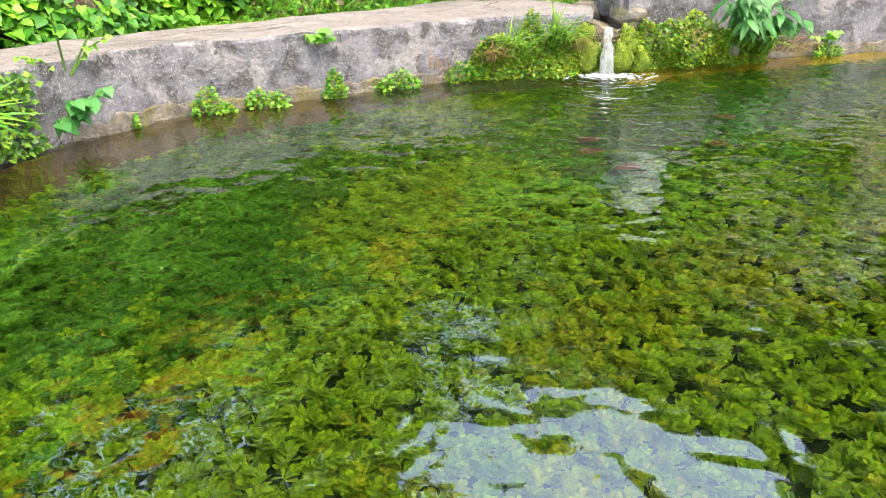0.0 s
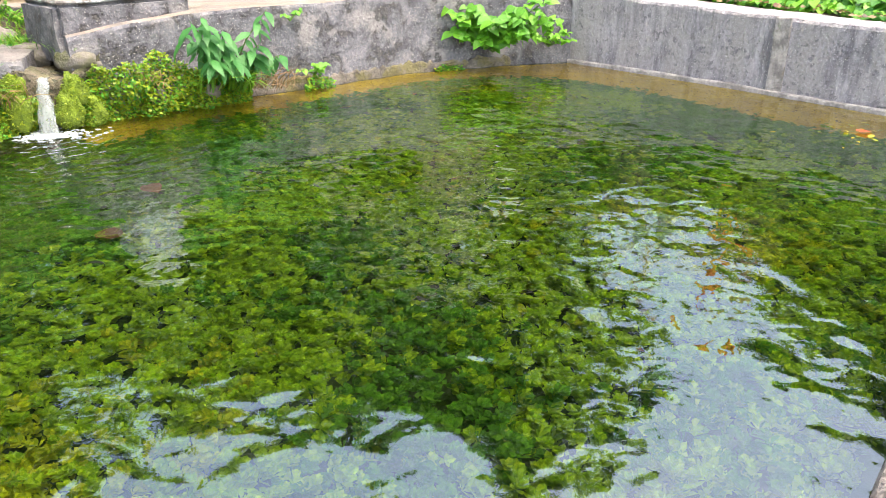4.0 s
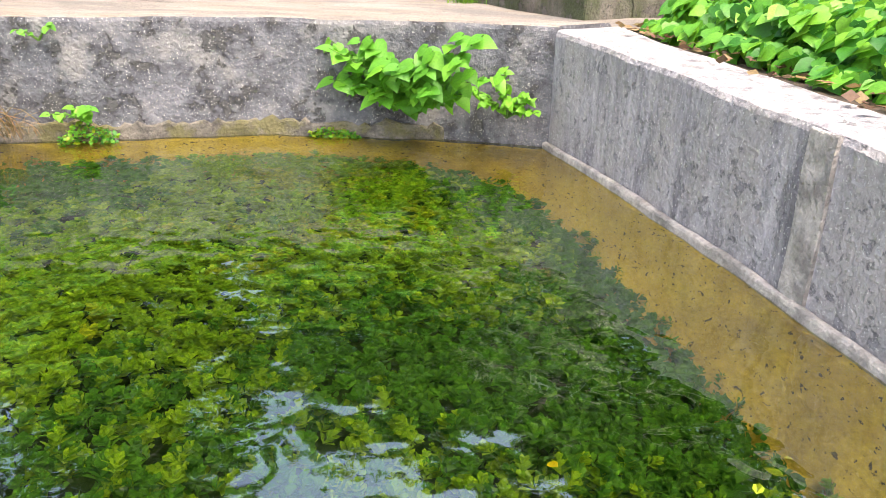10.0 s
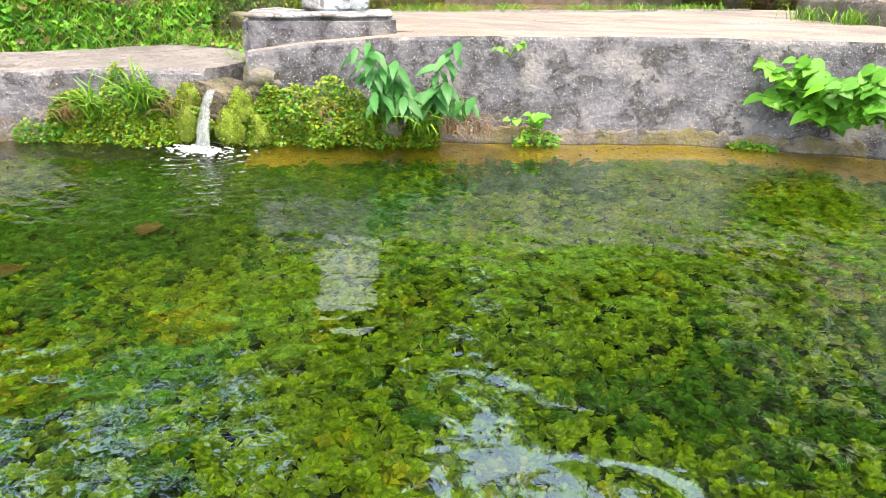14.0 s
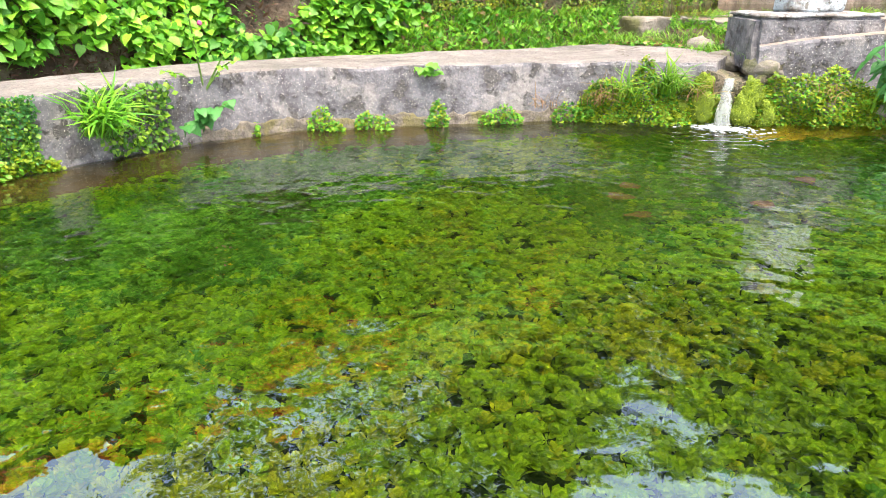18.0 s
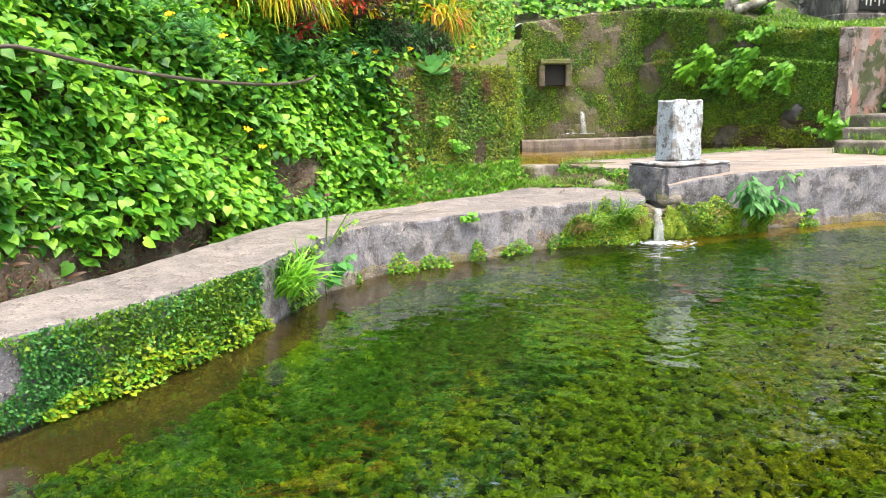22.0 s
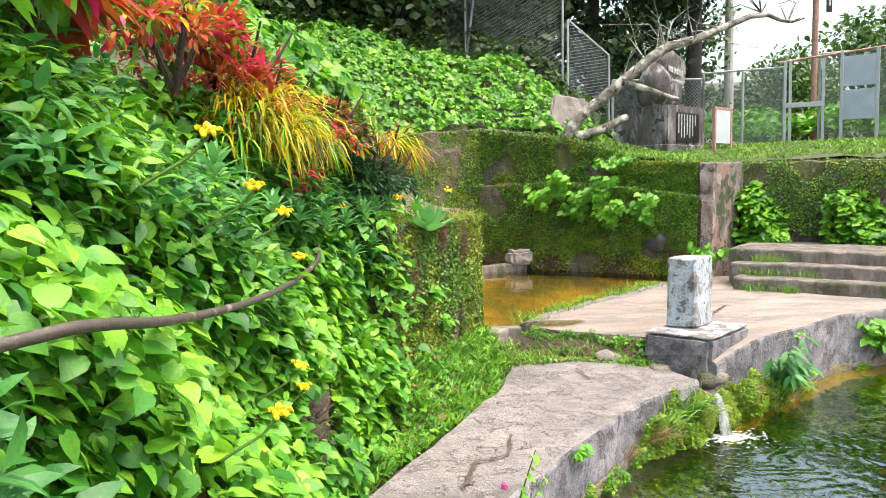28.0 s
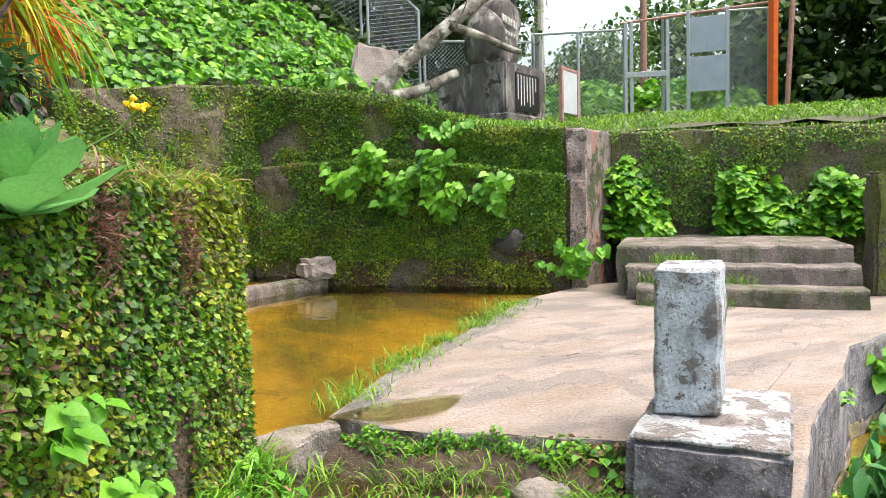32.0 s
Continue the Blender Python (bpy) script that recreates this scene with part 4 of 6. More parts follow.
# retaining block under creeping fig
B0, B1 = Vector((-6.5, -1.72, 0)), Vector((-5.42, -0.2, 0))
block = tagged(new("retaining_block"), "square retaining wall end under creeping fig", "wall")
strip_ob = strip("body", [B0.xy, B1.xy], [(-7.2, -1.2), (-6.1, 0.3)], 0.2, [1.74, 1.72], M_IVYWALL, step=0.1, rows=12, rough=0.04, kind="")
strip_ob.parent = block
side_ob = strip("return_wall", [B1.xy, (-5.75, 2.0), (-5.9, 5.75)], [(-6.1, 0.3), (-6.4, 2.2), (-6.5, 5.9)], 0.2, [1.72, 2.1, 2.6], M_IVYWALL, step=0.15, rows=10, rough=0.05, kind="")
side_ob.parent = block
creeper("creeping_fig", B0.xy, B1.xy, 0.35, (1.76, 1.74), 26000, (0.81, -0.58), (0.016, 0.036), "small creeping fig leaves over the block", thin=-0.16, pale=0.18)
creeper("creeping_fig", B0.lerp(B1, 0.74).xy, B1.xy, 0.3, (1.15, 1.15), 4200, (0.81, -0.58), (0.013, 0.029), "small creeping fig leaves low on the block", thin=-1.0, pale=0.25)
creeper("dead_creeper", B0.xy, B1.xy, 0.5, (1.74, 1.72), 5000, (0.81, -0.58), (0.012, 0.026), "dry brown creeper stems and leaves on the block", mats=(M_DEADLEAF, M_DRY), thin=-0.6, pale=0.6)
creeper("creeping_fig", (-5.47, -0.27), (-5.40, -0.12), 0.3, (1.74, 1.72), 2600, (0.9, 0.1), (0.014, 0.032), "creeping fig round the block corner", thin=-0.7, pale=0.1)
creeper("creeping_fig", B1.xy, (-5.75, 2.0), 0.5, (1.72, 2.1), 9000, (1, 0.1), (0.016, 0.034), "small creeping fig leaves over the return wall", thin=-0.9)
creeper("creeping_fig", (-5.75, 2.0), (-5.9, 5.75), 0.6, (2.1, 2.6), 3500, (1, 0.1), (0.03, 0.05), "creeping fig over the basin's side wall", thin=-0.3)
p, d, n, s = scatter([(-6.5, -1.7), (-5.42, -0.2), (-6.1, 0.3), (-7.2, -1.2)], 3800, lambda x, y: 1.74, (0.02, 0.045), lift=0.05)
foliage("block_top_growth", p, d, n, s, SMALL, [M_FIG, M_DRY], label="leaf litter and creeping fig on the block", kind="stuff", pick=rng.integers(0, 4, len(p)) // 3)
p, d, n, s = [], [], [], []
for _ in range(1500):
    q = B0.lerp(B1, rng.random()) + Vector((0.81, -0.58, 0)) * (0.05 - abs(rng.normal()) * 0.22) + Vector((0, 0, 1.73 + 0.02 * rng.random()))
    p.append(q)
    d.append((0.7 * rng.normal() + 0.4, 0.7 * rng.normal() - 0.3, rng.uniform(-0.3, 0.8)))
    n.append((0.3 * rng.normal(), 0.3 * rng.normal(), 1))
    s.append(rng.uniform(0.05, 0.13))
foliage("block_top_grass", p, d, n, s, BLADE, [M_GRASS, M_DRY, M_FIGPALE], label="ragged green and dry grass on top of the block", kind="stuff", pick=rng.integers(0, 3, len(p)), wide=0.8)
for a, b, z0, z1, k in (((-0.83, 3.60), WA[1], 1.85, (2.42, 2.45), 7500), (WA[1], WA[2], 1.95, (2.47, 2.93), 9500), (WA[2], WA[3], 2.05, (2.95, 3.15), 8500)):
    creeper("creeping_fig", a, b, z0, z1, k, (-0.72, -0.69), (0.022, 0.042), "creeping fig over the terrace wall", thin=-0.42, pale=0.5)
for a, b, z0, z1, k in (((-0.88, 3.51), (-1.51, 4.17), 1.02, (1.86, 2.0), 7000), ((-1.51, 4.17), (-2.37, 5.05), 0.95, (2.0, 2.12), 9000), ((-2.37, 5.05), (-3.69, 6.27), 0.9, (2.12, 2.12), 9000)):
    creeper("creeping_fig", a, b, z0, z1, k, (-0.72, -0.69), (0.022, 0.042), "creeping fig over the lower terrace wall", thin=-0.3, pale=0.5)
    creeper("wall_moss", a, b, 0.6, (1.3, 1.3), k // 2, (-0.72, -0.69), (0.02, 0.04), "golden moss at the foot of the terrace wall", mats=(M_MOSS, M_DEADLEAF), thin=-0.2, pale=0.1)
    creeper("wall_moss", a, b, z1[0] - 0.06, (z1[0] + 0.015, z1[1] + 0.015), k // 7, (-0.6, -0.5), (0.02, 0.045), "grass and moss on the wall's ledge", mats=(M_GRASS, M_DRY), thin=-0.3, pale=0.25)
creeper("creeping_fig", WB[0], WB[2], 0.8, (3.15, 2.9), 25000, (0.25, -0.97), (0.022, 0.045), "moss and creeping fig around the spring", mats=(M_FIG, M_MOSS), thin=-0.42, pale=0.1)
creeper("creeping_fig", (0.27, 4.10), (4.67, -0.48), 1.2, (2.42, 2.3), 19000, (-0.72, -0.69), (0.025, 0.048), "creeping fig over the wall behind the steps", thin=-0.15, pale=0.5)
for k in (5, 6, 7, 8):
    creeper("creeping_fig", LEDGE[k], LEDGE[k + 1], 0.02, (0.41, 0.41), 6500, (0.95, 0.3), (0.012, 0.028), "creeping fig over the ledge wall", mats=(M_FIG, M_BLUEGREEN), thin=-0.2 if k == 5 else -0.5, pale=0.2)
creeper("creeping_fig", LEDGE[4], LEDGE[5], 0.02, (0.4, 0.4), 1800, (1, 0), (0.02, 0.045), "creeping fig over the ledge wall", thin=0.0, pale=0.4)


p, d, n, s = [], [], [], []
for _ in range(260):
    u, z = abs(rng.normal()) * 0.16 - 0.1, rng.uniform(0.3, 1.9)
    q = B0.lerp(B1, min(u, 1.0)) + Vector((0.81, -0.58, 0)) * rng.uniform(-0.05, 0.16) - (B1 - B0) * 0.12 * rng.random() + Vector((0, 0, z))
    p.append(q)
    d.append((0.6 + 0.7 * rng.normal(), -0.5 + 0.7 * rng.normal(), -0.4))
    n.append((0.3 + 0.3 * rng.normal(), -0.3 + 0.3 * rng.normal(), 0.9))
    s.append(rng.uniform(0.05, 0.10))
foliage("block_edge_plants", p, d, n, s, HEART, [M_HEART, M_HEARTPALE], label="leafy plants spilling over the block's end", kind="stuff", pick=(rng.random(260) < 0.3).astype(int))


for a, b, z0, z1, k in ((RISER[0], RISER[1], 1.6, (2.75, 2.75), 2600), (RISER[1], RISER[2], 1.6, (2.8, 2.8), 4200), (RISER[2], RISER[3], 1.6, (2.8, 3.0), 5000), (RISER[3], RISER[4], 1.9, (3.0, 3.3), 6000)):
    creeper("riser_growth", a, b, z0, z1, k, (0.85, -0.5), (0.04, 0.085), "small-leaved growth below the hillside", mats=(M_IVY, M_FIGPALE), thin=-0.6, pale=0.1)


# ---- leafy clumps ----
HEART_ME = leaf_mesh("leaf", HEART, M_HEART)
PALE_ME = leaf_mesh("leaf_pale", HEART, M_HEARTPALE)
WALL_ME = leaf_mesh("leaf_wall", HEART, M_HEARTPALE)
LANCE_ME = leaf_mesh("leaf_long", DROP, M_BLUEGREEN, 1.1)
AGAVE_ME = leaf_mesh("leaf_thick", SPOON, M_AGAVE, 1.25)
SLIM_ME = leaf_mesh("leaf_slim", DROP, M_AGAVE, 0.9)


def leafy(name, x, y, z, out, stems, per, length, leaf, label, me=None, rise=0.7, group="", droop=-0.5, gap=0.3, face=0.5, spread=0.9):
    """A leafy plant: curved stems that rise and lean outward, each leaf an object."""
    root = thing(name, x, y, z, label, "plant", group)
    o = Vector((*out, 0)).normalized()
    across = Vector((-o.y, o.x, 0))
    for k in range(stems):
        u = (k + 0.5) / stems * 2 - 1 + 0.2 * rng.normal()
        tip = (o * rng.uniform(0.25, 0.6) + across * u * spread + Vector((0, 0, rise * rng.uniform(-0.2 if rise < 0.5 else 0.2, 1.15)))) * length
        mid = tip * 0.5 + Vector((0, 0, length * 0.12))
        pts = [Vector((0, 0, 0)), mid * 0.6, mid, tip]
        part("stem", tube(pts, [0.007, 0.006, 0.005, 0.002], 5), M_STEM, root)
        for j in range(per):
            f = gap + (1 - gap) * (j + 0.5) / per
            q = (mid * (f * 2) if f < 0.5 else mid.lerp(tip, f * 2 - 1))
            a = j * 2.4 + rng.uniform(-0.4, 0.4)
            d = Vector((math.cos(a), math.sin(a), droop + 0.4 * rng.normal())) + o * 0.7
            put_leaf("leaf", me or (HEART_ME if rng.random() < 0.75 else PALE_ME), root, q, d, o * face + Vector((0.2 * rng.normal(), 0.2 * rng.normal(), 0.9)), leaf * rng.uniform(0.65, 1.15))
    return root


leafy("wall_plant", -0.72, -0.06, 0.12, (-0.15, -1), 28, 10, 0.50, 0.105, "bright green leafy plant growing from the wall foot", rise=0.85)
leafy("wall_plant", -0.22, -0.05, 0.15, (-0.2, -1), 9, 11, 0.26, 0.055, "small pale green plant in the wall corner", me=PALE_ME, rise=1.0)
leafy("wall_plant", -2.85, -1.08, 0.12, (0.45, -0.9), 11, 11, 0.44, 0.17, "bluish green long-leaved plant beside the spout", me=LANCE_ME, rise=1.0, gap=0.35, droop=-0.9)
leafy("wall_plant", -2.25, -0.72, 0.10, (0.4, -0.9), 4, 5, 0.18, 0.06, "small leafy tuft at the wall foot", rise=0.7)
leafy("wall_plant", -2.4, -0.78, 0.50, (0.4, -0.9), 2, 5, 0.12, 0.045, "small seedling in a wall crack", rise=0.8)
leafy("wall_plant", -5.52, -2.84, 0.33, (0.7, -0.7), 4, 6, 0.12, 0.055, "small dark green plant on the ledge rim", me=HEART_ME, rise=0.9)
leafy("wall_plant", -6.3, -4.15, 0.10, (0.9, -0.3), 5, 6, 0.22, 0.09, "bluish leafy plant at the water's edge", me=leaf_mesh("leaf_blue", HEART, M_BLUEGREEN), rise=0.8)
weedy = leafy("flowering_weed", -6.36, -4.05, 0.30, (0.5, -0.3), 4, 8, 0.36, 0.045, "tall thin weed with a pink flower on the ledge", me=PALE_ME, rise=1.5)
part("flower", blob(0.018, 0.4, 2, 1), M_PINK, weedy, "pink flower head").location = (0.03, 0.0, 0.42)
leafy("bank_fern", -6.6, -2.75, 0.12, (0.8, -0.4), 9, 7, 0.22, 0.05, "low fern at the foot of the bank", me=leaf_mesh("frond", LANCE, M_HEARTPALE), rise=0.4)
for x, y, z in ((-7.05, -3.7, 0.1), (-7.3, -4.35, 0.12), (-7.45, -5.5, 0.12), (-7.6, -6.1, 0.12), (-7.3, -4.6, 0.45), (-7.48, -5.2, 0.6), (-6.75, -2.6, 0.35)):
    leafy("bank_seedling", x, y, z, (0.9, -0.3), 5, 6, 0.2, 0.075, "leafy seedling on the earth bank", rise=0.7, group="seedlings on the bank")
leafy("bank_fern", -7.35, -4.9, 0.10, (0.9, -0.2), 10, 7, 0.25, 0.05, "low fern at the foot of the bank", me=leaf_mesh("frond", LANCE, M_HEARTPALE), rise=0.4)
for k, (x, y, z) in enumerate(((-1.45, 4.05, 1.45), (-1.85, 4.5, 1.35), (-2.25, 4.9, 1.5), (-2.75, 5.35, 1.65), (-1.95, 4.6, 1.75), (-2.5, 5.15, 1.85))):
    leafy("wall_shrub", x, y, z, (-0.72, -0.69), 11, 10, 0.40, 0.125, "leafy shrub hanging on the terrace wall", me=WALL_ME if k % 2 else None, rise=1.1, face=1.3, droop=-0.9, spread=0.6, gap=0.15, group="shrubs on the terrace wall")
leafy("wall_shrub", -0.86, 3.35, 0.72, (-0.7, -0.7), 9, 9, 0.36, 0.12, "leafy shrub at the foot of the terrace wall", rise=1.1, face=1.2, droop=-0.8, gap=0.15)
leafy("wall_shrub", -1.80, 4.6, 2.30, (-0.6, -0.8), 10, 9, 0.42, 0.12, "bushy shrub on the terrace rim", rise=0.6, face=1.1, droop=-0.8, gap=0.15)
leafy("wall_shrub", -0.05, 4.05, 1.15, (-0.6, -0.8), 5, 7, 0.26, 0.09, "pale leafy shrub beside the landing", me=PALE_ME, rise=0.8)


leafy("wall_seedling", -6.10, -1.27, 1.12, (0.81, -0.58), 5, 6, 0.16, 0.075, "bright seedling rooted in the fig-covered block", rise=0.8, face=1.2, droop=-0.7, gap=0.15, group="seedlings on the block")
leafy("wall_seedling", -5.97, -1.05, 0.82, (0.81, -0.58), 5, 6, 0.16, 0.07, "bright seedling rooted in the fig-covered block", rise=0.9, face=1.2, droop=-0.7, gap=0.15, group="seedlings on the block")
for x, y, z, r in ((-6.22, -1.46, 1.33, 0.13), (-5.66, -0.66, 1.55, 0.11), (-5.95, -1.0, 1.62, 0.09)):
    p = np.stack([x + r * rng.normal(size=420) * 0.58, y + r * rng.normal(size=420) * 0.3, z + r * rng.normal(size=420) * 0.8], 1)
    off = (p[:, 0] + 6.5) * 0.81 - (p[:, 1] + 1.72) * 0.58
    p += np.outer(0.055 - off, [0.81, -0.58, 0])
    foliage("dry_patch", p, rng.normal(size=(420, 3)), np.tile([0.81, -0.58, 0.4], (420, 1)) + 0.3 * rng.normal(size=(420, 3)), rng.uniform(0.02, 0.05, 420), BLADE, [M_DEADLEAF, M_REDTWIG], label="reddish brown dry stems on the block", kind="stuff", pick=rng.integers(0, 2, 420), wide=1.4)


def bed(name, area, z, count, tall, size, label, mats, pale=0.3):
    p, d, n, s = scatter(area, count, z if callable(z) else lambda x, y: z, size, lift=0.02, droop=-0.6, face=(-0.8, -0.6))
    p = np.array(p)
    hgt = np.array([tall * (0.55 + 0.5 * noise.noise(Vector((a, b, 4)) * 1.6)) for a, b, _ in p])
    p[:, 2] += hgt * rng.random(count) ** 0.5
    foliage(name, p, d, n, s, HEART, mats, label=label, kind="stuff", pick=(rng.random(count) < pale).astype(int))


def bed_z(x, y):
    return 0.585 - 0.057 * max(0.0, min(2.0, x - 0.3)) + 0.02 * noise.noise(Vector((x, y, 0)) * 3)


BED_RIM = [(0.34, 0.26), (0.77, -0.6), (1.27, -1.5), (1.77, -2.5), (2.2, -3.4)]
sheet("bed_soil", [(0.28, 0.26), (0.70, -0.6), (1.20, -1.5), (1.70, -2.5), (2.1, -3.4), (7, -4), (4.6, -0.3), (1.8, 0.62)], 0.5, M_SOIL, cell=0.25, rough=0.0, height=bed_z, label="soil of the planted bed")
bed("bed_plants", [(a + 0.16, b + 0.05) for a, b in BED_RIM] + [(a + 1.25, b + 0.5) for a, b in BED_RIM[::-1]], bed_z, 9000, 0.42, (0.06, 0.105), "bright green heart-leaved plants in the raised bed", [M_HEART, M_HEARTPALE], 0.15)
bed("bed_plants", [(a + 0.04, b + 0.0) for a, b in BED_RIM] + [(a + 0.3, b + 0.1) for a, b in BED_RIM[::-1]], bed_z, 1300, 0.18, (0.05, 0.10), "low heart-leaved plants along the bed's rim", [M_HEART, M_HEARTPALE], 0.15)
bed("bed_plants", [(a + 1.2, b + 0.5) for a, b in BED_RIM] + [(5.5, -3.4), (4.6, -0.4), (2.2, 0.5)], bed_z, 3000, 0.6, (0.09, 0.15), "bright green heart-leaved plants deep in the raised bed", [M_HEART, M_HEARTPALE], 0.3)
p, d, n, s = scatter([(a - 0.14, b - 0.05) for a, b in BED_RIM] + [(a + 0.16, b + 0.08) for a, b in BED_RIM[::-1]], 420, lambda x, y: bed_z(max(x, 0.3), y) + 0.035, (0.02, 0.06), lift=0.012, droop=0.0)
foliage("rim_litter", p, d, n, s, SMALL, [M_DRY, M_DEADLEAF], label="brown dead leaves along the wall rim", kind="stuff", pick=(rng.random(len(p)) < 0.5).astype(int))
for a, b, k in (((0.25, 4.1), (0.75, 3.55), 800), ((1.15, 3.15), (2.0, 2.25), 1500), ((2.0, 2.25), (2.7, 1.5), 1700), ((2.9, 1.3), (4.2, -0.1), 1500)):
    p, d, n, s = [], [], [], []
    for _ in range(k):
        q = Vector((*a, 0)).lerp(Vector((*b, 0)), rng.random())
        q += Vector((-0.72, -0.69, 0)) * rng.uniform(-0.1, 0.35)
        z = 1.12 + 0.95 * rng.random() * (0.62 + 0.75 * noise.noise(q * 1.9))
        p.append((q.x, q.y, z))
        d.append((-0.6 + 0.7 * rng.normal(), -0.6 + 0.7 * rng.normal(), -0.3))
        n.append((-0.4 + 0.3 * rng.normal(), -0.4 + 0.3 * rng.normal(), 1))
        s.append(rng.uniform(0.08, 0.15))
    foliage("wall_bushes", p, d, n, s, HEART, [M_IVY, M_HEARTPALE], label="leafy bushes along the wall behind the landing", kind="stuff", pick=(rng.random(k) < 0.2).astype(int))


# ---- crotons, agaves and flowers on the bank ----
def croton(x, y, z, r, count, length, mats, weights, label, shape=ARCH, wide=1.0, out=(0.8, -0.5), droop=0.25):
    root = thing("croton_shrub", x, y, z, label, "shrub", "coloured shrubs on the bank")
    for k in range(5):
        a = k * 1.3
        part("stem", tube([(0, 0, -0.35), (0.3 * r * math.cos(a), 0.3 * r * math.sin(a), 0.0), (0.6 * r * math.cos(a), 0.6 * r * math.sin(a), 0.5 * r)], [0.02, 0.014, 0.006], 6), M_DARKBARK, root)
    heads = max(8, count // 11)
    u = unit(rng.normal(size=(heads, 3)))
    u[:, 2] = np.abs(u[:, 2]) * 0.9 - 0.45
    hub = u * r * rng.uniform(0.35, 1.0, (heads, 1)) * np.array([0.75, 1.3, 0.75])
    kind_of = rng.choice(len(mats), heads, p=np.array(weights) / sum(weights))
    at = rng.integers(0, heads, count)
    g = unit(rng.normal(size=(count, 3)))
    p = hub[at] + g * 0.035
    d = g * 0.9 + unit(u)[at] * 0.45 + np.array([out[0] * 0.35, out[1] * 0.35, -droop]) + 0.15 * rng.normal(size=(count, 3))
    n = np.tile([0.0, 0.0, 1.0], (count, 1)) + g * 0.5
    foliage("foliage", p, d, n, length * rng.uniform(0.55, 1.15, count), shape, mats, root, pick=kind_of[at], wide=wide)
    return root


croton(-7.36, -2.25, 2.40, 0.62, 2700, 0.24, [M_CYELLOW, M_HEARTPALE, M_CORANGE, M_PURPLE], [0.66, 0.14, 0.1, 0.1], "croton shrub with long narrow yellow leaves", wide=0.5, droop=0.5)
croton(-7.45, -2.35, 2.64, 0.55, 700, 0.105, [M_CRED, M_CORANGE, M_PALECORAL], [0.55, 0.2, 0.25], "croton with broad red and coral leaves", DROP, 0.9, droop=-0.25)
croton(-7.22, -2.2, 2.05, 0.36, 380, 0.125, [M_CRED, M_PURPLE], [0.55, 0.45], "low croton with broad crimson leaves", DROP, 1.1)
croton(-7.75, -2.75, 2.85, 0.55, 1300, 0.10, [M_CRED, M_CORANGE, M_CYELLOW, M_HEART], [0.3, 0.25, 0.15, 0.3], "croton shrub with red and orange leaves", LANCE, 1.0)
croton(-6.92, -1.50, 2.42, 0.52, 2900, 0.075, [M_CRED, M_CORANGE, M_PURPLE, M_DARKLEAF, M_CYELLOW], [0.22, 0.13, 0.28, 0.27, 0.1], "small-leaved croton, dark red and green", DROP, 1.1)
croton(-6.62, -1.18, 2.10, 0.46, 2600, 0.065, [M_DARKBLUE, M_PURPLE], [0.8, 0.2], "dark green bushy shrub", DROP, 1.3)
croton(-6.25, -0.05, 2.40, 0.36, 520, 0.30, [M_CYELLOW, M_CORANGE, M_HEARTPALE], [0.65, 0.2, 0.15], "croton with narrow drooping yellow leaves", ARCH, 0.4, droop=0.5)
croton(-6.35, -0.65, 2.10, 0.40, 1800, 0.065, [M_DARKBLUE, M_PURPLE], [0.85, 0.15], "dark green bushy shrub", DROP, 1.3)
croton(-8.3, -5.0, 2.75, 0.55, 500, 0.2, [M_CRED, M_PURPLE, M_CORANGE], [0.3, 0.5, 0.2], "dark red croton above the bank", LANCE, 1.2)
croton(-8.1, -4.1, 2.75, 0.55, 600, 0.2, [M_CORANGE, M_HEART, M_CRED], [0.3, 0.55, 0.15], "green and orange croton", LANCE, 1.2)


def agave(x, y, z, r, label="bluish green succulent rosette"):
    root = thing("succulent", x, y, z, label, "succulent", "succulents along the bank", rng.uniform(0, 90))
    for k in range(18):
        a, low = k * 2.4, k / 18
        d = Vector((math.cos(a) * (0.3 + low), math.sin(a) * (0.3 + low), 1.1 - 1.05 * low))
        put_leaf("leaf", AGAVE_ME if r > 0.3 else SLIM_ME, root, (0, 0, 0.05 - 0.06 * low), d, Vector((-math.cos(a) * 0.7, -math.sin(a) * 0.7, 0.7)), 0.72 * r * (0.6 + 0.5 * low))
    return root


for x, y, z, r in ((-6.95, -2.35, 1.75, 0.22), (-6.8, -2.05, 1.74, 0.22), (-6.66, -1.85, 1.80, 0.2), (-6.55, -1.6, 1.82, 0.22), (-6.42, -1.35, 1.84, 0.21), (-6.3, -1.0, 1.84, 0.2), (-6.1, -0.8, 1.82, 0.2), (-6.12, -1.36, 1.66, 0.36),
                   (-7.12, -2.75, 1.8, 0.22), (-7.25, -3.2, 1.85, 0.24), (-6.78, -2.25, 1.55, 0.18), (-7.35, -3.8, 1.9, 0.22), (-6.62, -1.95, 1.6, 0.18), (-7.42, -4.4, 2.0, 0.22)):
    agave(x, y, z, r)
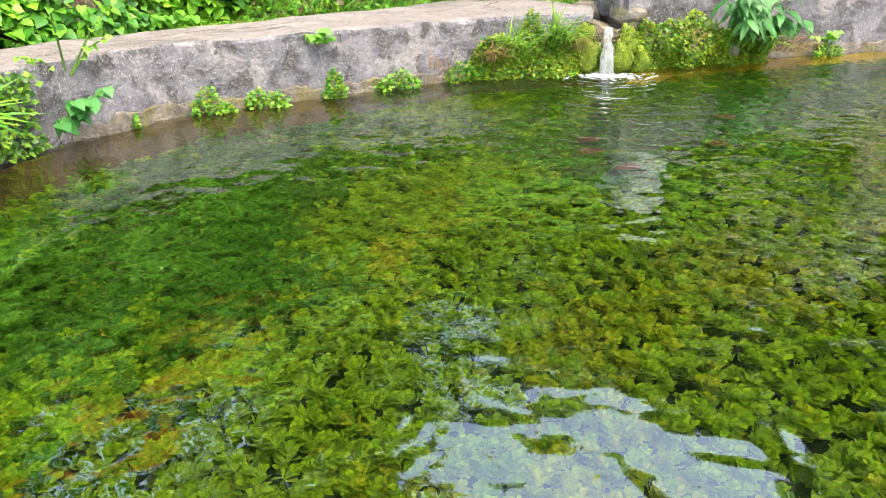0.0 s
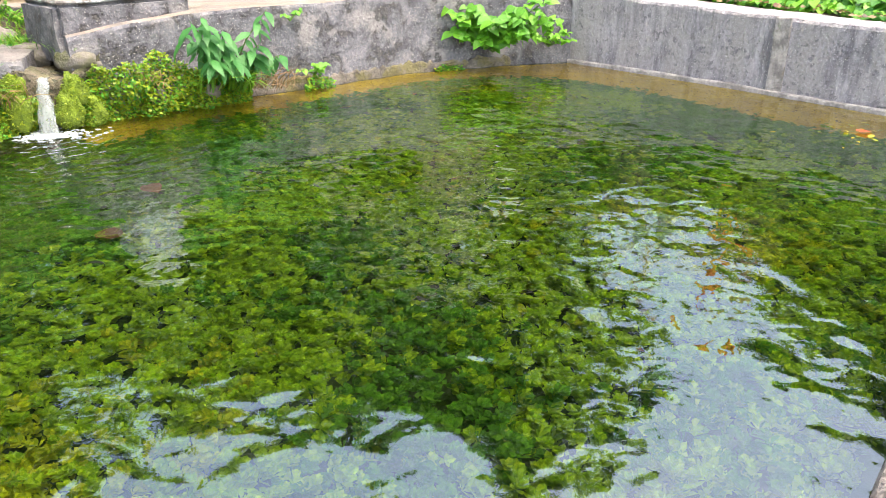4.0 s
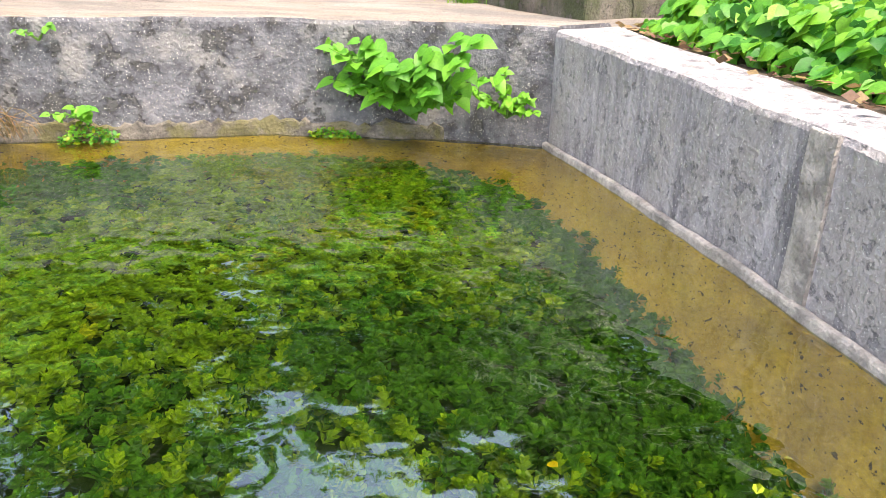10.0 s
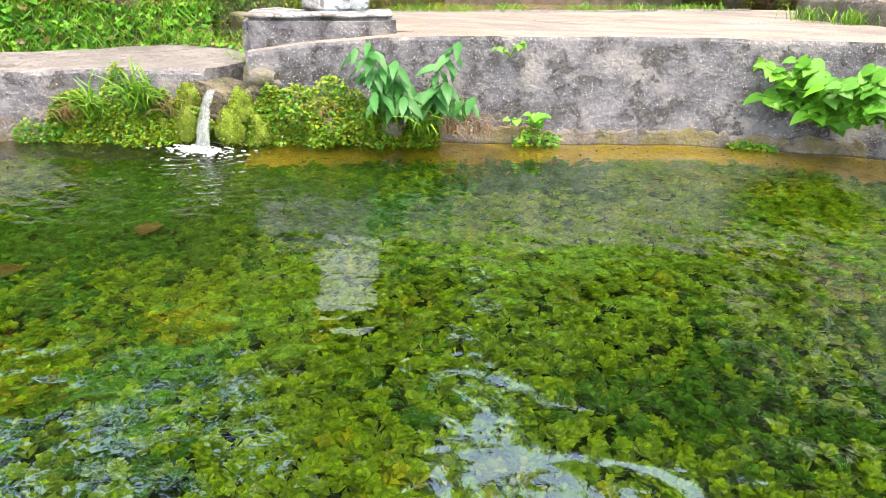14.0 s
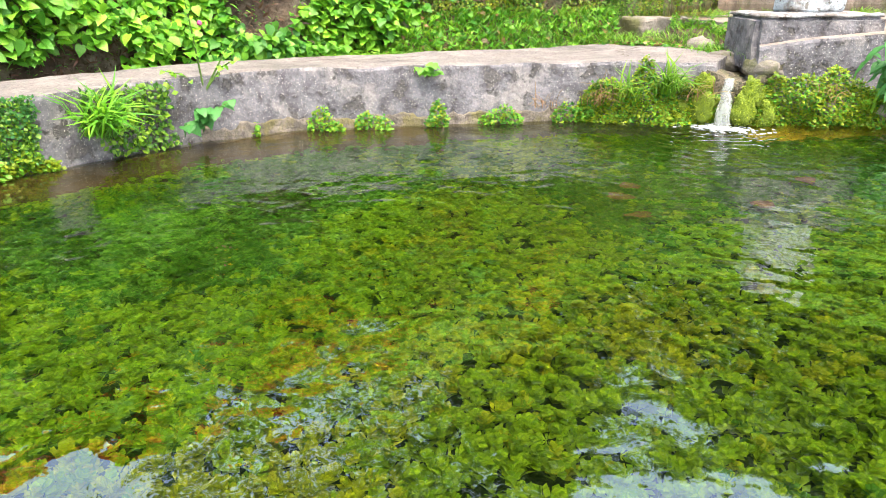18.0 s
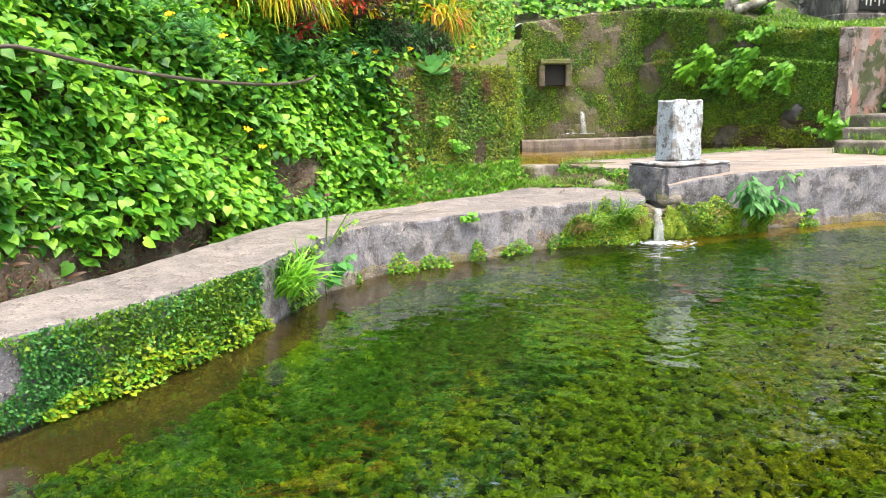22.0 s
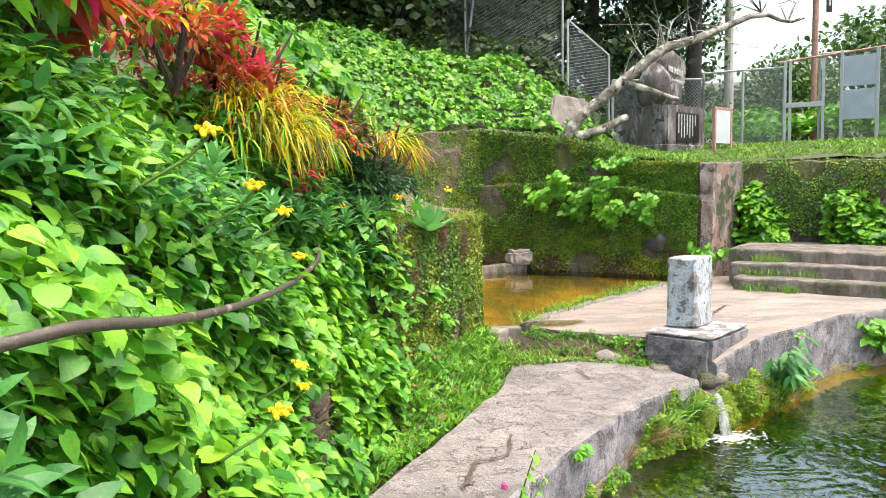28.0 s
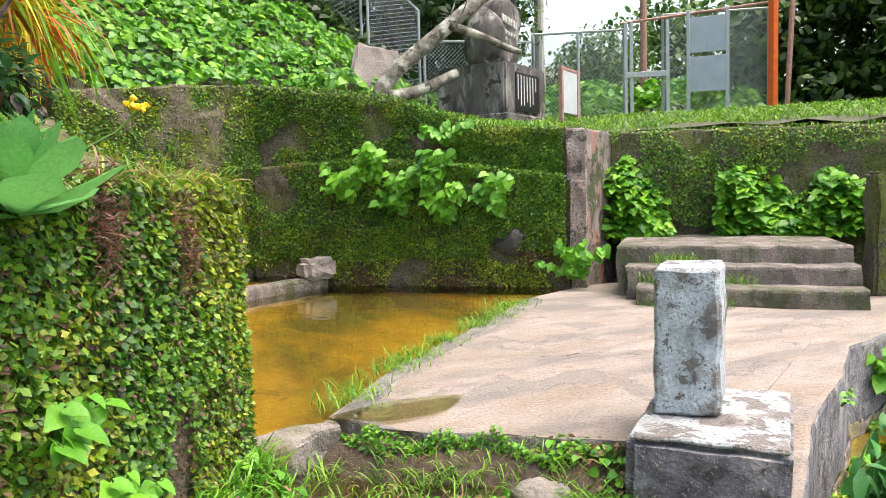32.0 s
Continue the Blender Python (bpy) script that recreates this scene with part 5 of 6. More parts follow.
for x, y, z in ((-7.28, -3.25, 1.62), (-6.8, -1.6, 1.86), (-6.95, -1.85, 1.84), (-7.05, -2.15, 1.5), (-7.35, -3.75, 1.85), (-7.45, -4.3, 1.95), (-7.3, -3.55, 1.15), (-7.28, -3.35, 1.0), (-6.5, -1.35, 1.9), (-5.95, -0.65, 1.95), (-7.55, -4.75, 2.1), (-7.38, -4.6, 1.25)):
    fl = thing("yellow_flower", x + 0.15, y - 0.03, z, "cluster of small yellow flowers on a green stem", "flower", "yellow flowers on the bank")
    part("stem", tube([(-0.18, 0.02, -0.12), (-0.06, 0.01, -0.05), (0, 0, 0.01)], [0.006, 0.005, 0.004], 5), M_STEM, fl)
    for k in range(11):
        a = k * 2.4
        r = 0.007 + 0.003 * k
        part("petal_head", blob(0.011, 0.7, k, 1, (1, 1, 0.9)), M_FLOWER, fl).location = (r * math.cos(a), r * 0.8 * math.sin(a), 0.03 + 0.45 * r * math.sin(a) + 0.006 * rng.normal())
hose_pts = smooth_line([(-7.95, -5.75, 1.66), (-7.66, -5.5, 1.69), (-7.58, -5.42, 1.70), (-7.48, -4.95, 1.62), (-7.3, -4.0, 1.54), (-7.1, -3.04, 1.53), (-6.98, -2.5, 1.60), (-7.05, -2.2, 1.72)], 2)
tagged(part("hose", tube(hose_pts, 0.0135, 8), M_HOSE, smooth=True), "sagging grey-brown hose across the bank", "hose")

M_RUBBLE = material("footing_rubble", (0.23, 0.195, 0.165), (0.085, 0.075, 0.065), scale=14, third=(0.15, 0.13, 0.06), third_scale=6, third_amount=0.6, fine=60, bump=0.9)
for line, k, out in ((FAR[1:], 130, (0.008, -0.022)), (LEDGE[1:5], 120, (0.016, -0.016))):
    ragged = [0.06 + 0.05 * rng.random() + 0.03 * noise.noise(Vector((i * 0.13, k, 0))) for i in range(k)]
    strip("wall_foot_course", [(x + out[0], y + out[1]) for x, y in line], line, -0.1, ragged, M_RUBBLE, step=0.035, rows=5, rough=0.028, round_=0.012, label="broken brown stones along the wall's foot")


# ---- post, pedestal, spout ----
M_CAP = material("peeling_top_paint", (0.42, 0.45, 0.47), (0.30, 0.31, 0.32), scale=8, third=(0.20, 0.175, 0.16), third_scale=5, third_amount=0.6, fine=60, bump=0.8, flake=(0.17, 0.15, 0.14), flake_scale=7, flake_at=0.52, speck=(0.11, 0.10, 0.10), speck_at=0.62, speck_scale=55)
ped = thing("pedestal", -3.58, -0.98, 0.31, "weathered concrete block with peeling white top", "pedestal", turn=36)
part("block", box(-0.44, -0.30, 0, 0.44, 0.30, 0.40, 0.035, 2, 0.012, 3), M_WALL, ped)
part("cap", box(-0.428, -0.288, 0.385, 0.428, 0.288, 0.406, 0.008, 1, 0.014, 6), M_CAP, ped, "peeling white painted top")
stone_post = thing("white_post", -3.58, -0.84, 0.715, "stubby stone post in flaking white paint", "post", turn=38)
part("shaft", box(-0.20, -0.135, 0, 0.20, 0.135, 0.63, 0.016, 1, 0.014, 7), M_WHITE, stone_post)
for x, y, z, r, sd in ((-3.70, -1.40, 0.36, 0.11, 1), (-3.3, -1.32, 0.12, 0.08, 3), (-3.0, -1.14, 0.10, 0.09, 4), (-4.05, -1.15, 0.36, 0.11, 5), (-4.35, -0.75, 0.42, 0.1, 6)):
    tagged(part("rock", blob(r, 0.35, sd, 3, (1.2, 1, 0.8)), M_ROCK, smooth=True), "rough grey-brown rock beside the overflow", "rock", "rocks around the spout").location = (x, y, z)
stream = thing("spout_stream", -3.84, -1.66, 0.0, "clear water falling from the overflow into the pond", "water")
sm = bmesh.new()
rows = []
for k in range(9):
    f = k / 8
    c = Vector((0.015 * f, -0.02 - 0.13 * f, 0.31 - 0.27 * f * f - 0.04 * f))
    w = 0.022 + 0.032 * f
    rows.append([sm.verts.new(c + Vector((w * math.cos(a) + 0.006 * rng.normal(), 0.35 * w * math.sin(a) + 0.006 * rng.normal(), 0))) for a in (6.283 * j / 8 for j in range(8))])
for a, b in zip(rows, rows[1:]):
    for j in range(8):
        sm.faces.new((a[j], a[(j + 1) % 8], b[(j + 1) % 8], b[j]))
M_STREAM = material("falling_water", (0.42, 0.45, 0.44), (0.22, 0.24, 0.22), rough=0.08, scale=22, stretch=(1, 1, 0.08), bump=0.15)
M_STREAM.node_tree.nodes["Principled BSDF"].inputs["Alpha"].default_value = 0.5
part("stream", sm, M_STREAM, stream, smooth=True)
for k in range(230):
    a, r = rng.uniform(0, 6.28), abs(rng.normal()) * 0.13
    fb = part("foam", blob(rng.uniform(0.004, 0.018) * (1.25 - min(r, 0.3) * 3), 0.5, k, 1, (1.8, 1.2, 0.35)), M_FOAM, stream)
    fb.location = (0.02 + r * math.cos(a) * 1.5, -0.18 + r * math.sin(a), 0.002)


M_CUSHION = material("moss_cushion", (0.20, 0.28, 0.012), (0.11, 0.17, 0.01), scale=25, fine=120, bump=1.0)


def mossy(name, line, z0, z1, count, out, label, mats, size=(0.015, 0.035), depth=0.1):
    p, d, n, s = [], [], [], []
    o = Vector((*out, 0)).normalized()
    w = line_length(line)
    for _ in range(count):
        u = rng.random()
        q, _d = line_at(line, u * w)
        z = z0 + (z1 - z0) * rng.random() * (0.35 + 0.65 * math.sin(math.pi * u)) * (0.8 + 0.7 * noise.noise(Vector((q.x * 6, q.y * 6, 3))))
        bulge = depth * (0.6 + 0.8 * noise.noise(Vector((q.x * 4, q.y * 4, z * 5)))) * (1.1 - 0.7 * (z - z0) / (z1 - z0))
        q = q + o * bulge * rng.uniform(0.3, 1.0) + Vector((0, 0, z))
        p.append(q)
        d.append(o * 0.7 + Vector((0.6 * rng.normal(), 0.6 * rng.normal(), -0.3 + 0.5 * rng.normal())))
        n.append(o * 0.6 + Vector((0.3 * rng.normal(), 0.3 * rng.normal(), 0.8)))
        s.append(rng.uniform(*size))
    foliage(name, p, d, n, s, SMALL, mats, label=label, kind="stuff", pick=(rng.random(count) < 0.35).astype(int))


mossy("spout_moss", [(-2.75, -0.98), (-3.8, -1.6)], 0.0, 0.46, 9000, (0.5, -0.86), "bright moss and small weeds below the pedestal", [M_MOSS, M_HEART], (0.014, 0.032), 0.17)
mossy("spout_moss", [(-3.86, -1.62), (-4.75, -2.12)], 0.0, 0.42, 8000, (0.5, -0.86), "bright moss and small weeds beside the spout", [M_MOSS, M_HEART], (0.014, 0.032), 0.16)
for x, y, z, r, sd in ((-3.74, -1.66, 0.10, 0.085, 51), (-3.70, -1.60, 0.20, 0.075, 52), (-3.98, -1.76, 0.12, 0.09, 53), (-4.0, -1.72, 0.24, 0.07, 54), (-3.62, -1.56, 0.05, 0.08, 55), (-4.1, -1.8, 0.04, 0.08, 56)):
    q = thing("moss_cushion", x, y, z, "bright yellow-green moss cushion beside the overflow", "moss", "moss cushions at the overflow")
    part("cushion", blob(r, 0.5, sd, 3, (0.9, 0.75, 1.4)), M_CUSHION, q, smooth=True)
    u = unit(rng.normal(size=(420, 3)))
    foliage("fronds", u * r * np.array([0.92, 0.78, 1.4]), u + 0.5 * rng.normal(size=(420, 3)), u, rng.uniform(0.008, 0.02, 420), SMALL, M_MOSS, q)
for x, y, w in ((-4.75, -2.18, 0.12), (-5.14, -2.52, 0.12), (-5.45, -2.85, 0.06), (-5.76, -3.16, 0.1), (-5.97, -3.4, 0.1), (-6.32, -3.85, 0.12)):
    mossy("wall_weeds", [(x - w, y - w * 0.7), (x + w, y + w * 0.7)], 0.0, 0.17, 330, (0.7, -0.7), "small weeds along the waterline", [M_HEART, M_MOSS], depth=0.07)
mossy("edge_weeds", [(-3.92, -0.92), (-4.37, -0.44), (-4.77, -0.14), (-4.92, 0.22)], 0.50, 0.66, 1700, (-0.7, -0.5), "low weeds along the broken floor edge", [M_HEART, M_GRASS], (0.014, 0.032), 0.09)
mossy("wall_weeds", [(-6.43, -5.0), (-6.55, -5.8), (-6.8, -6.5)], 0.0, 0.24, 2200, (0.95, -0.1), "yellowish hanging weeds at the waterline", [M_MOSS, M_HEARTPALE], (0.02, 0.04), 0.12)
mossy("wall_weeds", [(-1.25, -0.2), (-1.0, -0.14)], 0.0, 0.07, 160, (0.2, -1), "low weeds at the wall foot", [M_HEART, M_MOSS], depth=0.05)
mossy("wall_weeds", [(-2.35, -0.78), (-2.12, -0.66)], 0.0, 0.14, 260, (0.4, -0.9), "low weeds at the wall foot", [M_HEART, M_MOSS], depth=0.07)
for x, y, z, k, ln, t in ((-2.75, -1.08, 0.08, 60, 0.26, (0.4, -0.6)), (-4.2, -1.86, 0.2, 70, 0.28, (0.3, -0.7)), (-4.45, -2.0, 0.15, 50, 0.25, (0.3, -0.6)), (-6.40, -4.75, 0.14, 130, 0.34, (0.8, -0.2)), (-3.0, -1.2, 0.1, 40, 0.24, (0.3, -0.6))):
    tuft("grass_tuft", x, y, z, k, ln, M_GRASS if x > -6 else M_HEARTPALE, "arching grass tuft at the pond wall", toward=t, group="grass tufts along the pond")
for x, y, z, k, ln in ((-4.05, -1.75, 0.16, 40, 0.22), (-4.6, -2.08, 0.12, 45, 0.24), (-3.3, -1.3, 0.16, 45, 0.22), (-2.65, -1.0, 0.07, 50, 0.24), (-2.5, -0.9, 0.05, 40, 0.2), (-4.9, -2.3, 0.1, 30, 0.18)):
    tuft("dry_tuft", x, y, z, k, ln, M_DRY, "dry straw-coloured grass hanging over the pond wall", toward=(0.4, -0.8), lean=0.7, wide=0.4, group="grass tufts along the pond")
for x, y, k in ((0.07, -4.33, 8), (0.15, -4.26, 12), (0.22, -4.2, 10)):
    tuft("grass_tuft", x, y, 0.02, k, 0.26, M_GRASS, "long arching grass on the near bank", toward=(-0.45, 0.45), lean=0.5, wide=0.16, shape=ARCH, group="grass on the near bank")


def foxtail(x, y, h, toward):
    """A grass stalk with a seed head and long arching blades."""
    tg = thing("foxtail_grass", x, y, 0.02, "tall foxtail grass stalk with a seed head", "grass", "foxtails on the near bank")
    tip = Vector((toward[0] * h, toward[1] * h, h))
    mid = tip * 0.5 + Vector((-toward[0] * 0.06 * h, -toward[1] * 0.06 * h, 0))
    part("stalk", tube(smooth_line([(0, 0, 0), mid, tip], 1), 0.0022, 5), M_GRASS, tg)
    part("seed_head", tube([tip, tip + Vector((0, 0, 0.02)), tip + Vector((toward[0] * 0.02, 0.0, 0.05))], [0.003, 0.0055, 0.002], 6), M_HEARTPALE, tg)
    me = leaf_mesh("blade", ARCH, M_GRASS, 0.7)
    for k in range(5):
        a = k * 2.5 + x * 40
        put_leaf("blade", me, tg, tip * (0.15 + 0.16 * k), (math.cos(a), math.sin(a), 0.7), (-0.7 * math.cos(a), -0.7 * math.sin(a), 1), 0.13 - 0.012 * k)


for x, y, h, toward in ((-0.17, -4.46, 0.34, (-0.12, 0.1)), (-0.26, -4.43, 0.17, (-0.5, 0.2)), (0.02, -4.36, 0.26, (0.02, 0.15)), (0.1, -4.28, 0.25, (0.1, 0.1))):
    foxtail(x, y, h, toward)
leafy("bank_weed", 0.12, -4.25, 0.02, (-0.4, 0.6), 6, 6, 0.12, 0.065, "small leafy weed on the near bank", rise=0.8)

# grass along the pool edge, steps and terrace
for k in range(46):
    f = (k + rng.random()) / 46
    q, dd = line_at(FLOOR[9:13], f * line_length(FLOOR[9:13]))
    if noise.noise(Vector((f * 14, 1, 1))) > 0.0:
        tuft("grass_tuft", q.x, q.y, Z_FLOOR - 0.02, 60, 0.14, M_GRASS, "short grass tuft along the pool edge", spread=0.09, lean=1.1, group="grass along the pool edge")
for k in range(30):
    x, y = [(-5.2 + 0.05 * rng.normal(), -0.55), (-4.6, -0.35), (-4.2, -0.75), (-3.95, -1.05), (-4.85, -0.1)][k % 5]
    tuft("grass_tuft", x + 0.12 * rng.normal(), y + 0.1 * rng.normal(), 0.44 if x < -4.3 else 0.41, 44, 0.12, M_GRASS, "grass tuft in the overflow channel", spread=0.08, lean=1.3, group="grass in the channel")
for k in range(16):
    f = rng.random()
    a = Vector((-1.3, 2.0, 0)).lerp(Vector((-0.5, 1.15, 0)), f) + e2 * (0.36 * (k % 3) - 0.03)
    tuft("grass_tuft", a.x, a.y, 0.6 + 0.167 * (k % 3), 40, 0.14, M_GRASS, "grass tuft at the foot of a step", spread=0.07, group="grass on the steps")
def foot_z(x, y):
    return 0.28 + 0.9 * max(0, 0.45 - off_line(x, y, [(-6.5, -1.72), (-5.42, -0.2)]))


FOOT_AREA = [(-5.5, -1.2), (-6.2, -2.2), (-6.8, -3.0), (-6.6, -2.2), (-6.35, -1.65), (-5.35, -0.2), (-5.15, -0.5)]
p, d, n, s = scatter(FOOT_AREA, 3400, lambda x, y: 0.0, (0.06, 0.15), lift=0.04, droop=1.0)
p = np.array(p)
p[:, 2] += [foot_z(x, y) for x, y, _ in p]
foliage("foot_grass", p, d, n, s, BLADE, [M_GRASS, M_HEARTPALE], label="short grass at the foot of the block", kind="stuff", pick=(rng.random(len(p)) < 0.25).astype(int), wide=0.9)
p, d, n, s = scatter(FOOT_AREA, 1500, lambda x, y: 0.0, (0.03, 0.07), lift=0.09)
p = np.array(p)
p[:, 2] += [foot_z(x, y) for x, y, _ in p]
foliage("foot_weeds", p, d, n, s, HEART, [M_HEART, M_DRY], label="low weeds at the foot of the block", kind="stuff", pick=(rng.random(len(p)) < 0.12).astype(int))
sheet("foot_earth", [(-5.45, -1.25), (-6.2, -2.35), (-6.8, -3.0), (-7.1, -3.2), (-6.6, -1.6), (-5.4, -0.15), (-5.1, -0.5)], 0.3, M_SOIL, cell=0.15, rough=0.03, height=foot_z, label="earth at the foot of the block")
p, d, n, s = scatter([(-0.75, 3.6), (-0.1, 4.6), (0.3, 4.7), (2.5, 2.4), (4.8, 0.1), (8, 0), (6, 8), (0, 9), (-1.2, 6.5), (-1.9, 5.6)], 24000, hill_z, (0.05, 0.13), lift=0.015, droop=1.0)
foliage("terrace_grass", p, d, n, s, BLADE, M_GRASS, label="short green grass on the terrace", kind="stuff", wide=2.0)
for area, z_of, count in (([(0.3, 4.16), (2.45, 1.92), (4.7, -0.43), (5.05, -0.05), (2.8, 2.25), (0.65, 4.5)], lambda x, y: max(2.30, 2.42 - 0.027 * (x - 0.3)), 3600),
                          ([(-0.72, 3.5), (-2.3, 5.15), (-3.6, 6.4), (-3.2, 6.9), (-1.75, 5.6), (-0.1, 4.2), (0.3, 4.2)], lambda x, y: max(2.41, 2.41 + 0.30 * (y - 5.0)), 3200)):
    p, d, n, s = scatter(area, count // 2, z_of, (0.035, 0.085), lift=0.005, droop=0.9)
    foliage("wall_top_grass", p, d, n, s, BLADE, [M_GRASS, M_FIG], label="short grass along the top of the terrace wall", kind="stuff", wide=1.6, pick=(rng.random(len(p)) < 0.3).astype(int))
tagged(part("rock", blob(0.13, 0.35, 12, 3, (0.7, 0.8, 1.1)), M_PALEROCK, smooth=True), "pale rock at the foot of the bank", "rock").location = (-6.56, -1.86, 0.52)
for x, y, z, r, sd in ((-6.72, -2.05, 0.60, 0.075, 21), (-7.15, -3.3, 0.5, 0.07, 22), (-7.4, -4.6, 0.6, 0.08, 23), (-7.5, -5.3, 0.35, 0.09, 24), (-6.62, -1.9, 0.8, 0.06, 25)):
    tagged(part("rock", blob(r, 0.4, sd, 3, (0.7, 1, 0.8)), M_ROCK, smooth=True), "grey-brown stone set in the earth bank", "rock", "stones in the bank").location = (x - 0.09, y + 0.02, z)
tagged(part("rock", blob(0.27, 0.35, 31, 3, (1, 1, 0.85)), material("dark_boulder", (0.09, 0.085, 0.085), (0.05, 0.05, 0.05), scale=8, fine=50, bump=0.8), smooth=True), "dark boulder in the terrace wall", "rock").location = (-1.15, 4.08, 1.13)
weir_stone = tagged(part("rock", box(-0.24, -0.13, -0.12, 0.24, 0.13, 0.13, 0.05, 2, 0.04, 3), M_PALEROCK), "pale squared stone on the weir", "rock")
weir_stone.matrix_world = pose(-3.15, 5.5, 0.82, 0, 0, 24)
orange_leaf = tagged(mesh_object("fallen_leaf", [(x * 0.09, y * 0.09, z * 0.05 + 0.012) for x, y, z in HEART[0]], HEART[1], M_CORANGE), "fallen orange leaf floating on the pond", "leaf")
orange_leaf.location = (0.83, -2.70, 0.0)
p = [(0.83 + 0.16 * rng.normal(), -2.78 + 0.2 * rng.normal(), rng.uniform(-0.03, 0.006)) for _ in range(60)]
foliage("floating_weed", p, rng.normal(size=(60, 3)) * (1, 1, 0.15), np.tile([0, 0, 1.0], (60, 1)) + 0.2 * rng.normal(size=(60, 3)), rng.uniform(0.02, 0.045, 60), OVAL, [M_MOSS, M_CYELLOW], label="yellow-green bits of weed floating on the water", kind="stuff", pick=rng.integers(0, 2, 60))

for x, y, turn in ((-3.81, -3.63, 20), (-3.77, -3.45, 130), (-3.17, -3.40, 75), (-3.53, -3.81, 210), (-3.11, -2.75, 300)):
    sunk = tagged(mesh_object("sunken_leaf", [(a * 0.13, b * 0.13, c * 0.05) for a, b, c in HEART[0]], HEART[1], M_DEADLEAF), "reddish brown dead leaf lying on the water weed", "leaf", "dead leaves in the pond")
    sunk.matrix_world = pose(x, y, -0.15, 6, 4, turn)


def crack(points, label="dark crack in the concrete"):
    line = along(points, 0.05)
    verts, faces = [], []
    for i, c in enumerate(line):
        c = c + Vector((0.012 * rng.normal(), 0.012 * rng.normal(), 0))
        w = 0.005 + 0.006 * rng.random()
        verts += [c + Vector((-w, w, 0)), c + Vector((w, -w, 0)), c + Vector((0, 0, -0.01))]
        if i:
            a, b = 3 * i - 3, 3 * i
            faces += [(a, a + 1, b + 1, b)]
    return tagged(mesh_object("floor_crack", verts, faces, M_SOIL), label, kind="structure")


crack([(-3.3, 0.7, 0.618), (-2.9, 0.55, 0.618), (-2.65, 0.25, 0.618), (-2.3, 0.2, 0.618)])
crack([(-2.65, 0.25, 0.618), (-2.35, 0.55, 0.618), (-2.2, 0.7, 0.618)])
crack([(-6.35, -3.35, 0.425), (-6.2, -3.0, 0.425), (-5.95, -2.9, 0.425), (-5.85, -2.6, 0.425)])
crack([(-4.55, -1.75, 0.425), (-4.8, -1.4, 0.425), (-4.75, -1.0, 0.425)])
tagged(mesh_object("puddle", [(-4.55 + 0.34 * math.cos(a) * (1 + 0.2 * math.sin(3 * a)), 0.12 + 0.16 * math.sin(a), 0.619) for a in (6.283 * k / 24 for k in range(24))], [tuple(range(24))], M_SHALLOW), "shallow puddle on the floor", "puddle")

sheet("channel_bank", [(-4.85, 0.3), (-5.65, 0.15), (-5.5, -0.25), (-5.35, -0.8), (-4.7, -0.75), (-4.0, -1.2), (-3.6, -1.2), (-3.7, -0.7), (-4.3, -0.1)], 0.5, M_SOIL, cell=0.08, rough=0.02, freq=5.0, height=lambda x, y: 0.555 - 0.17 * step01(off_line(x, y, FLOOR[6:10]), 0.02, 0.26), label="wet dark earth beside the channel")
p, d, n, s = scatter([(-4.3, -0.38), (-4.1, -0.92), (-4.72, -0.44), (-5.25, -0.55), (-5.3, -0.75), (-4.7, -0.7), (-4.0, -1.15), (-3.85, -0.85)], 900, lambda x, y: 0.555 - 0.17 * step01(off_line(x, y, FLOOR[6:10]), 0.02, 0.26), (0.02, 0.05), lift=0.04)
foliage("channel_weeds", p, d, n, s, HEART, [M_HEART, M_DRY, M_HEARTPALE], label="low weeds and litter along the channel", kind="stuff", pick=rng.integers(0, 3, len(p)))
p, d, n, s = scatter([(-3.95, -0.98), (-4.37, -0.45), (-4.78, -0.15), (-5.3, -0.4), (-5.3, -0.75), (-4.7, -0.66), (-4.0, -1.12)], 1000, lambda x, y: 0.545 - 0.17 * step01(off_line(x, y, FLOOR[6:10]), 0.02, 0.26), (0.04, 0.12), lift=0.01, droop=0.9)
foliage("channel_grass", p, d, n, s, BLADE, [M_GRASS, M_DRY, M_HEARTPALE], label="short ragged grass along the channel", kind="stuff", pick=rng.choice(3, len(p), p=[0.6, 0.2, 0.2]), wide=0.8)
sheet("channel_water", [(-4.9, 0.14), (-4.4, -0.4), (-4.15, -0.85), (-4.72, -0.46), (-5.2, -0.56), (-5.42, -0.3), (-5.6, 0.1)], 0.435, M_SHALLOW, cell=0.0, label="shallow olive water leaving the pool")
# spring outlet in the rock face
outlet = thing("spring_outlet", -5.3, 5.88, 1.9, "square stone-framed opening above the spring", "opening", turn=15)
# solid block in near-black: the shade inside the hole is its colour
part("opening", box(-0.2, -0.13, -0.2, 0.2, 0.1, 0.2, 0.01), material("painted_hollow_shade", (0.012, 0.012, 0.01), rough=0.9, scale=5), outlet)
for nm, b in (("lintel", (-0.30, -0.24, 0.2, 0.30, 0.06, 0.3)), ("jamb", (-0.32, -0.22, -0.22, -0.2, 0.06, 0.2)), ("jamb", (0.2, -0.22, -0.22, 0.32, 0.06, 0.2))):
    part(nm, box(*b, 0.02, 1, 0.015, 1), M_IVYWALL, outlet)
spring = thing("spring_stream", -4.75, 5.85, 0.78, "small stream of water falling into the upper basin", "water")
part("stream", tube([(0, 0, 0.42), (0.02, -0.12, 0.36), (0.05, -0.22, 0.18), (0.06, -0.26, 0.0)], [0.03, 0.05, 0.05, 0.06], 8), M_STREAM, spring, smooth=True)
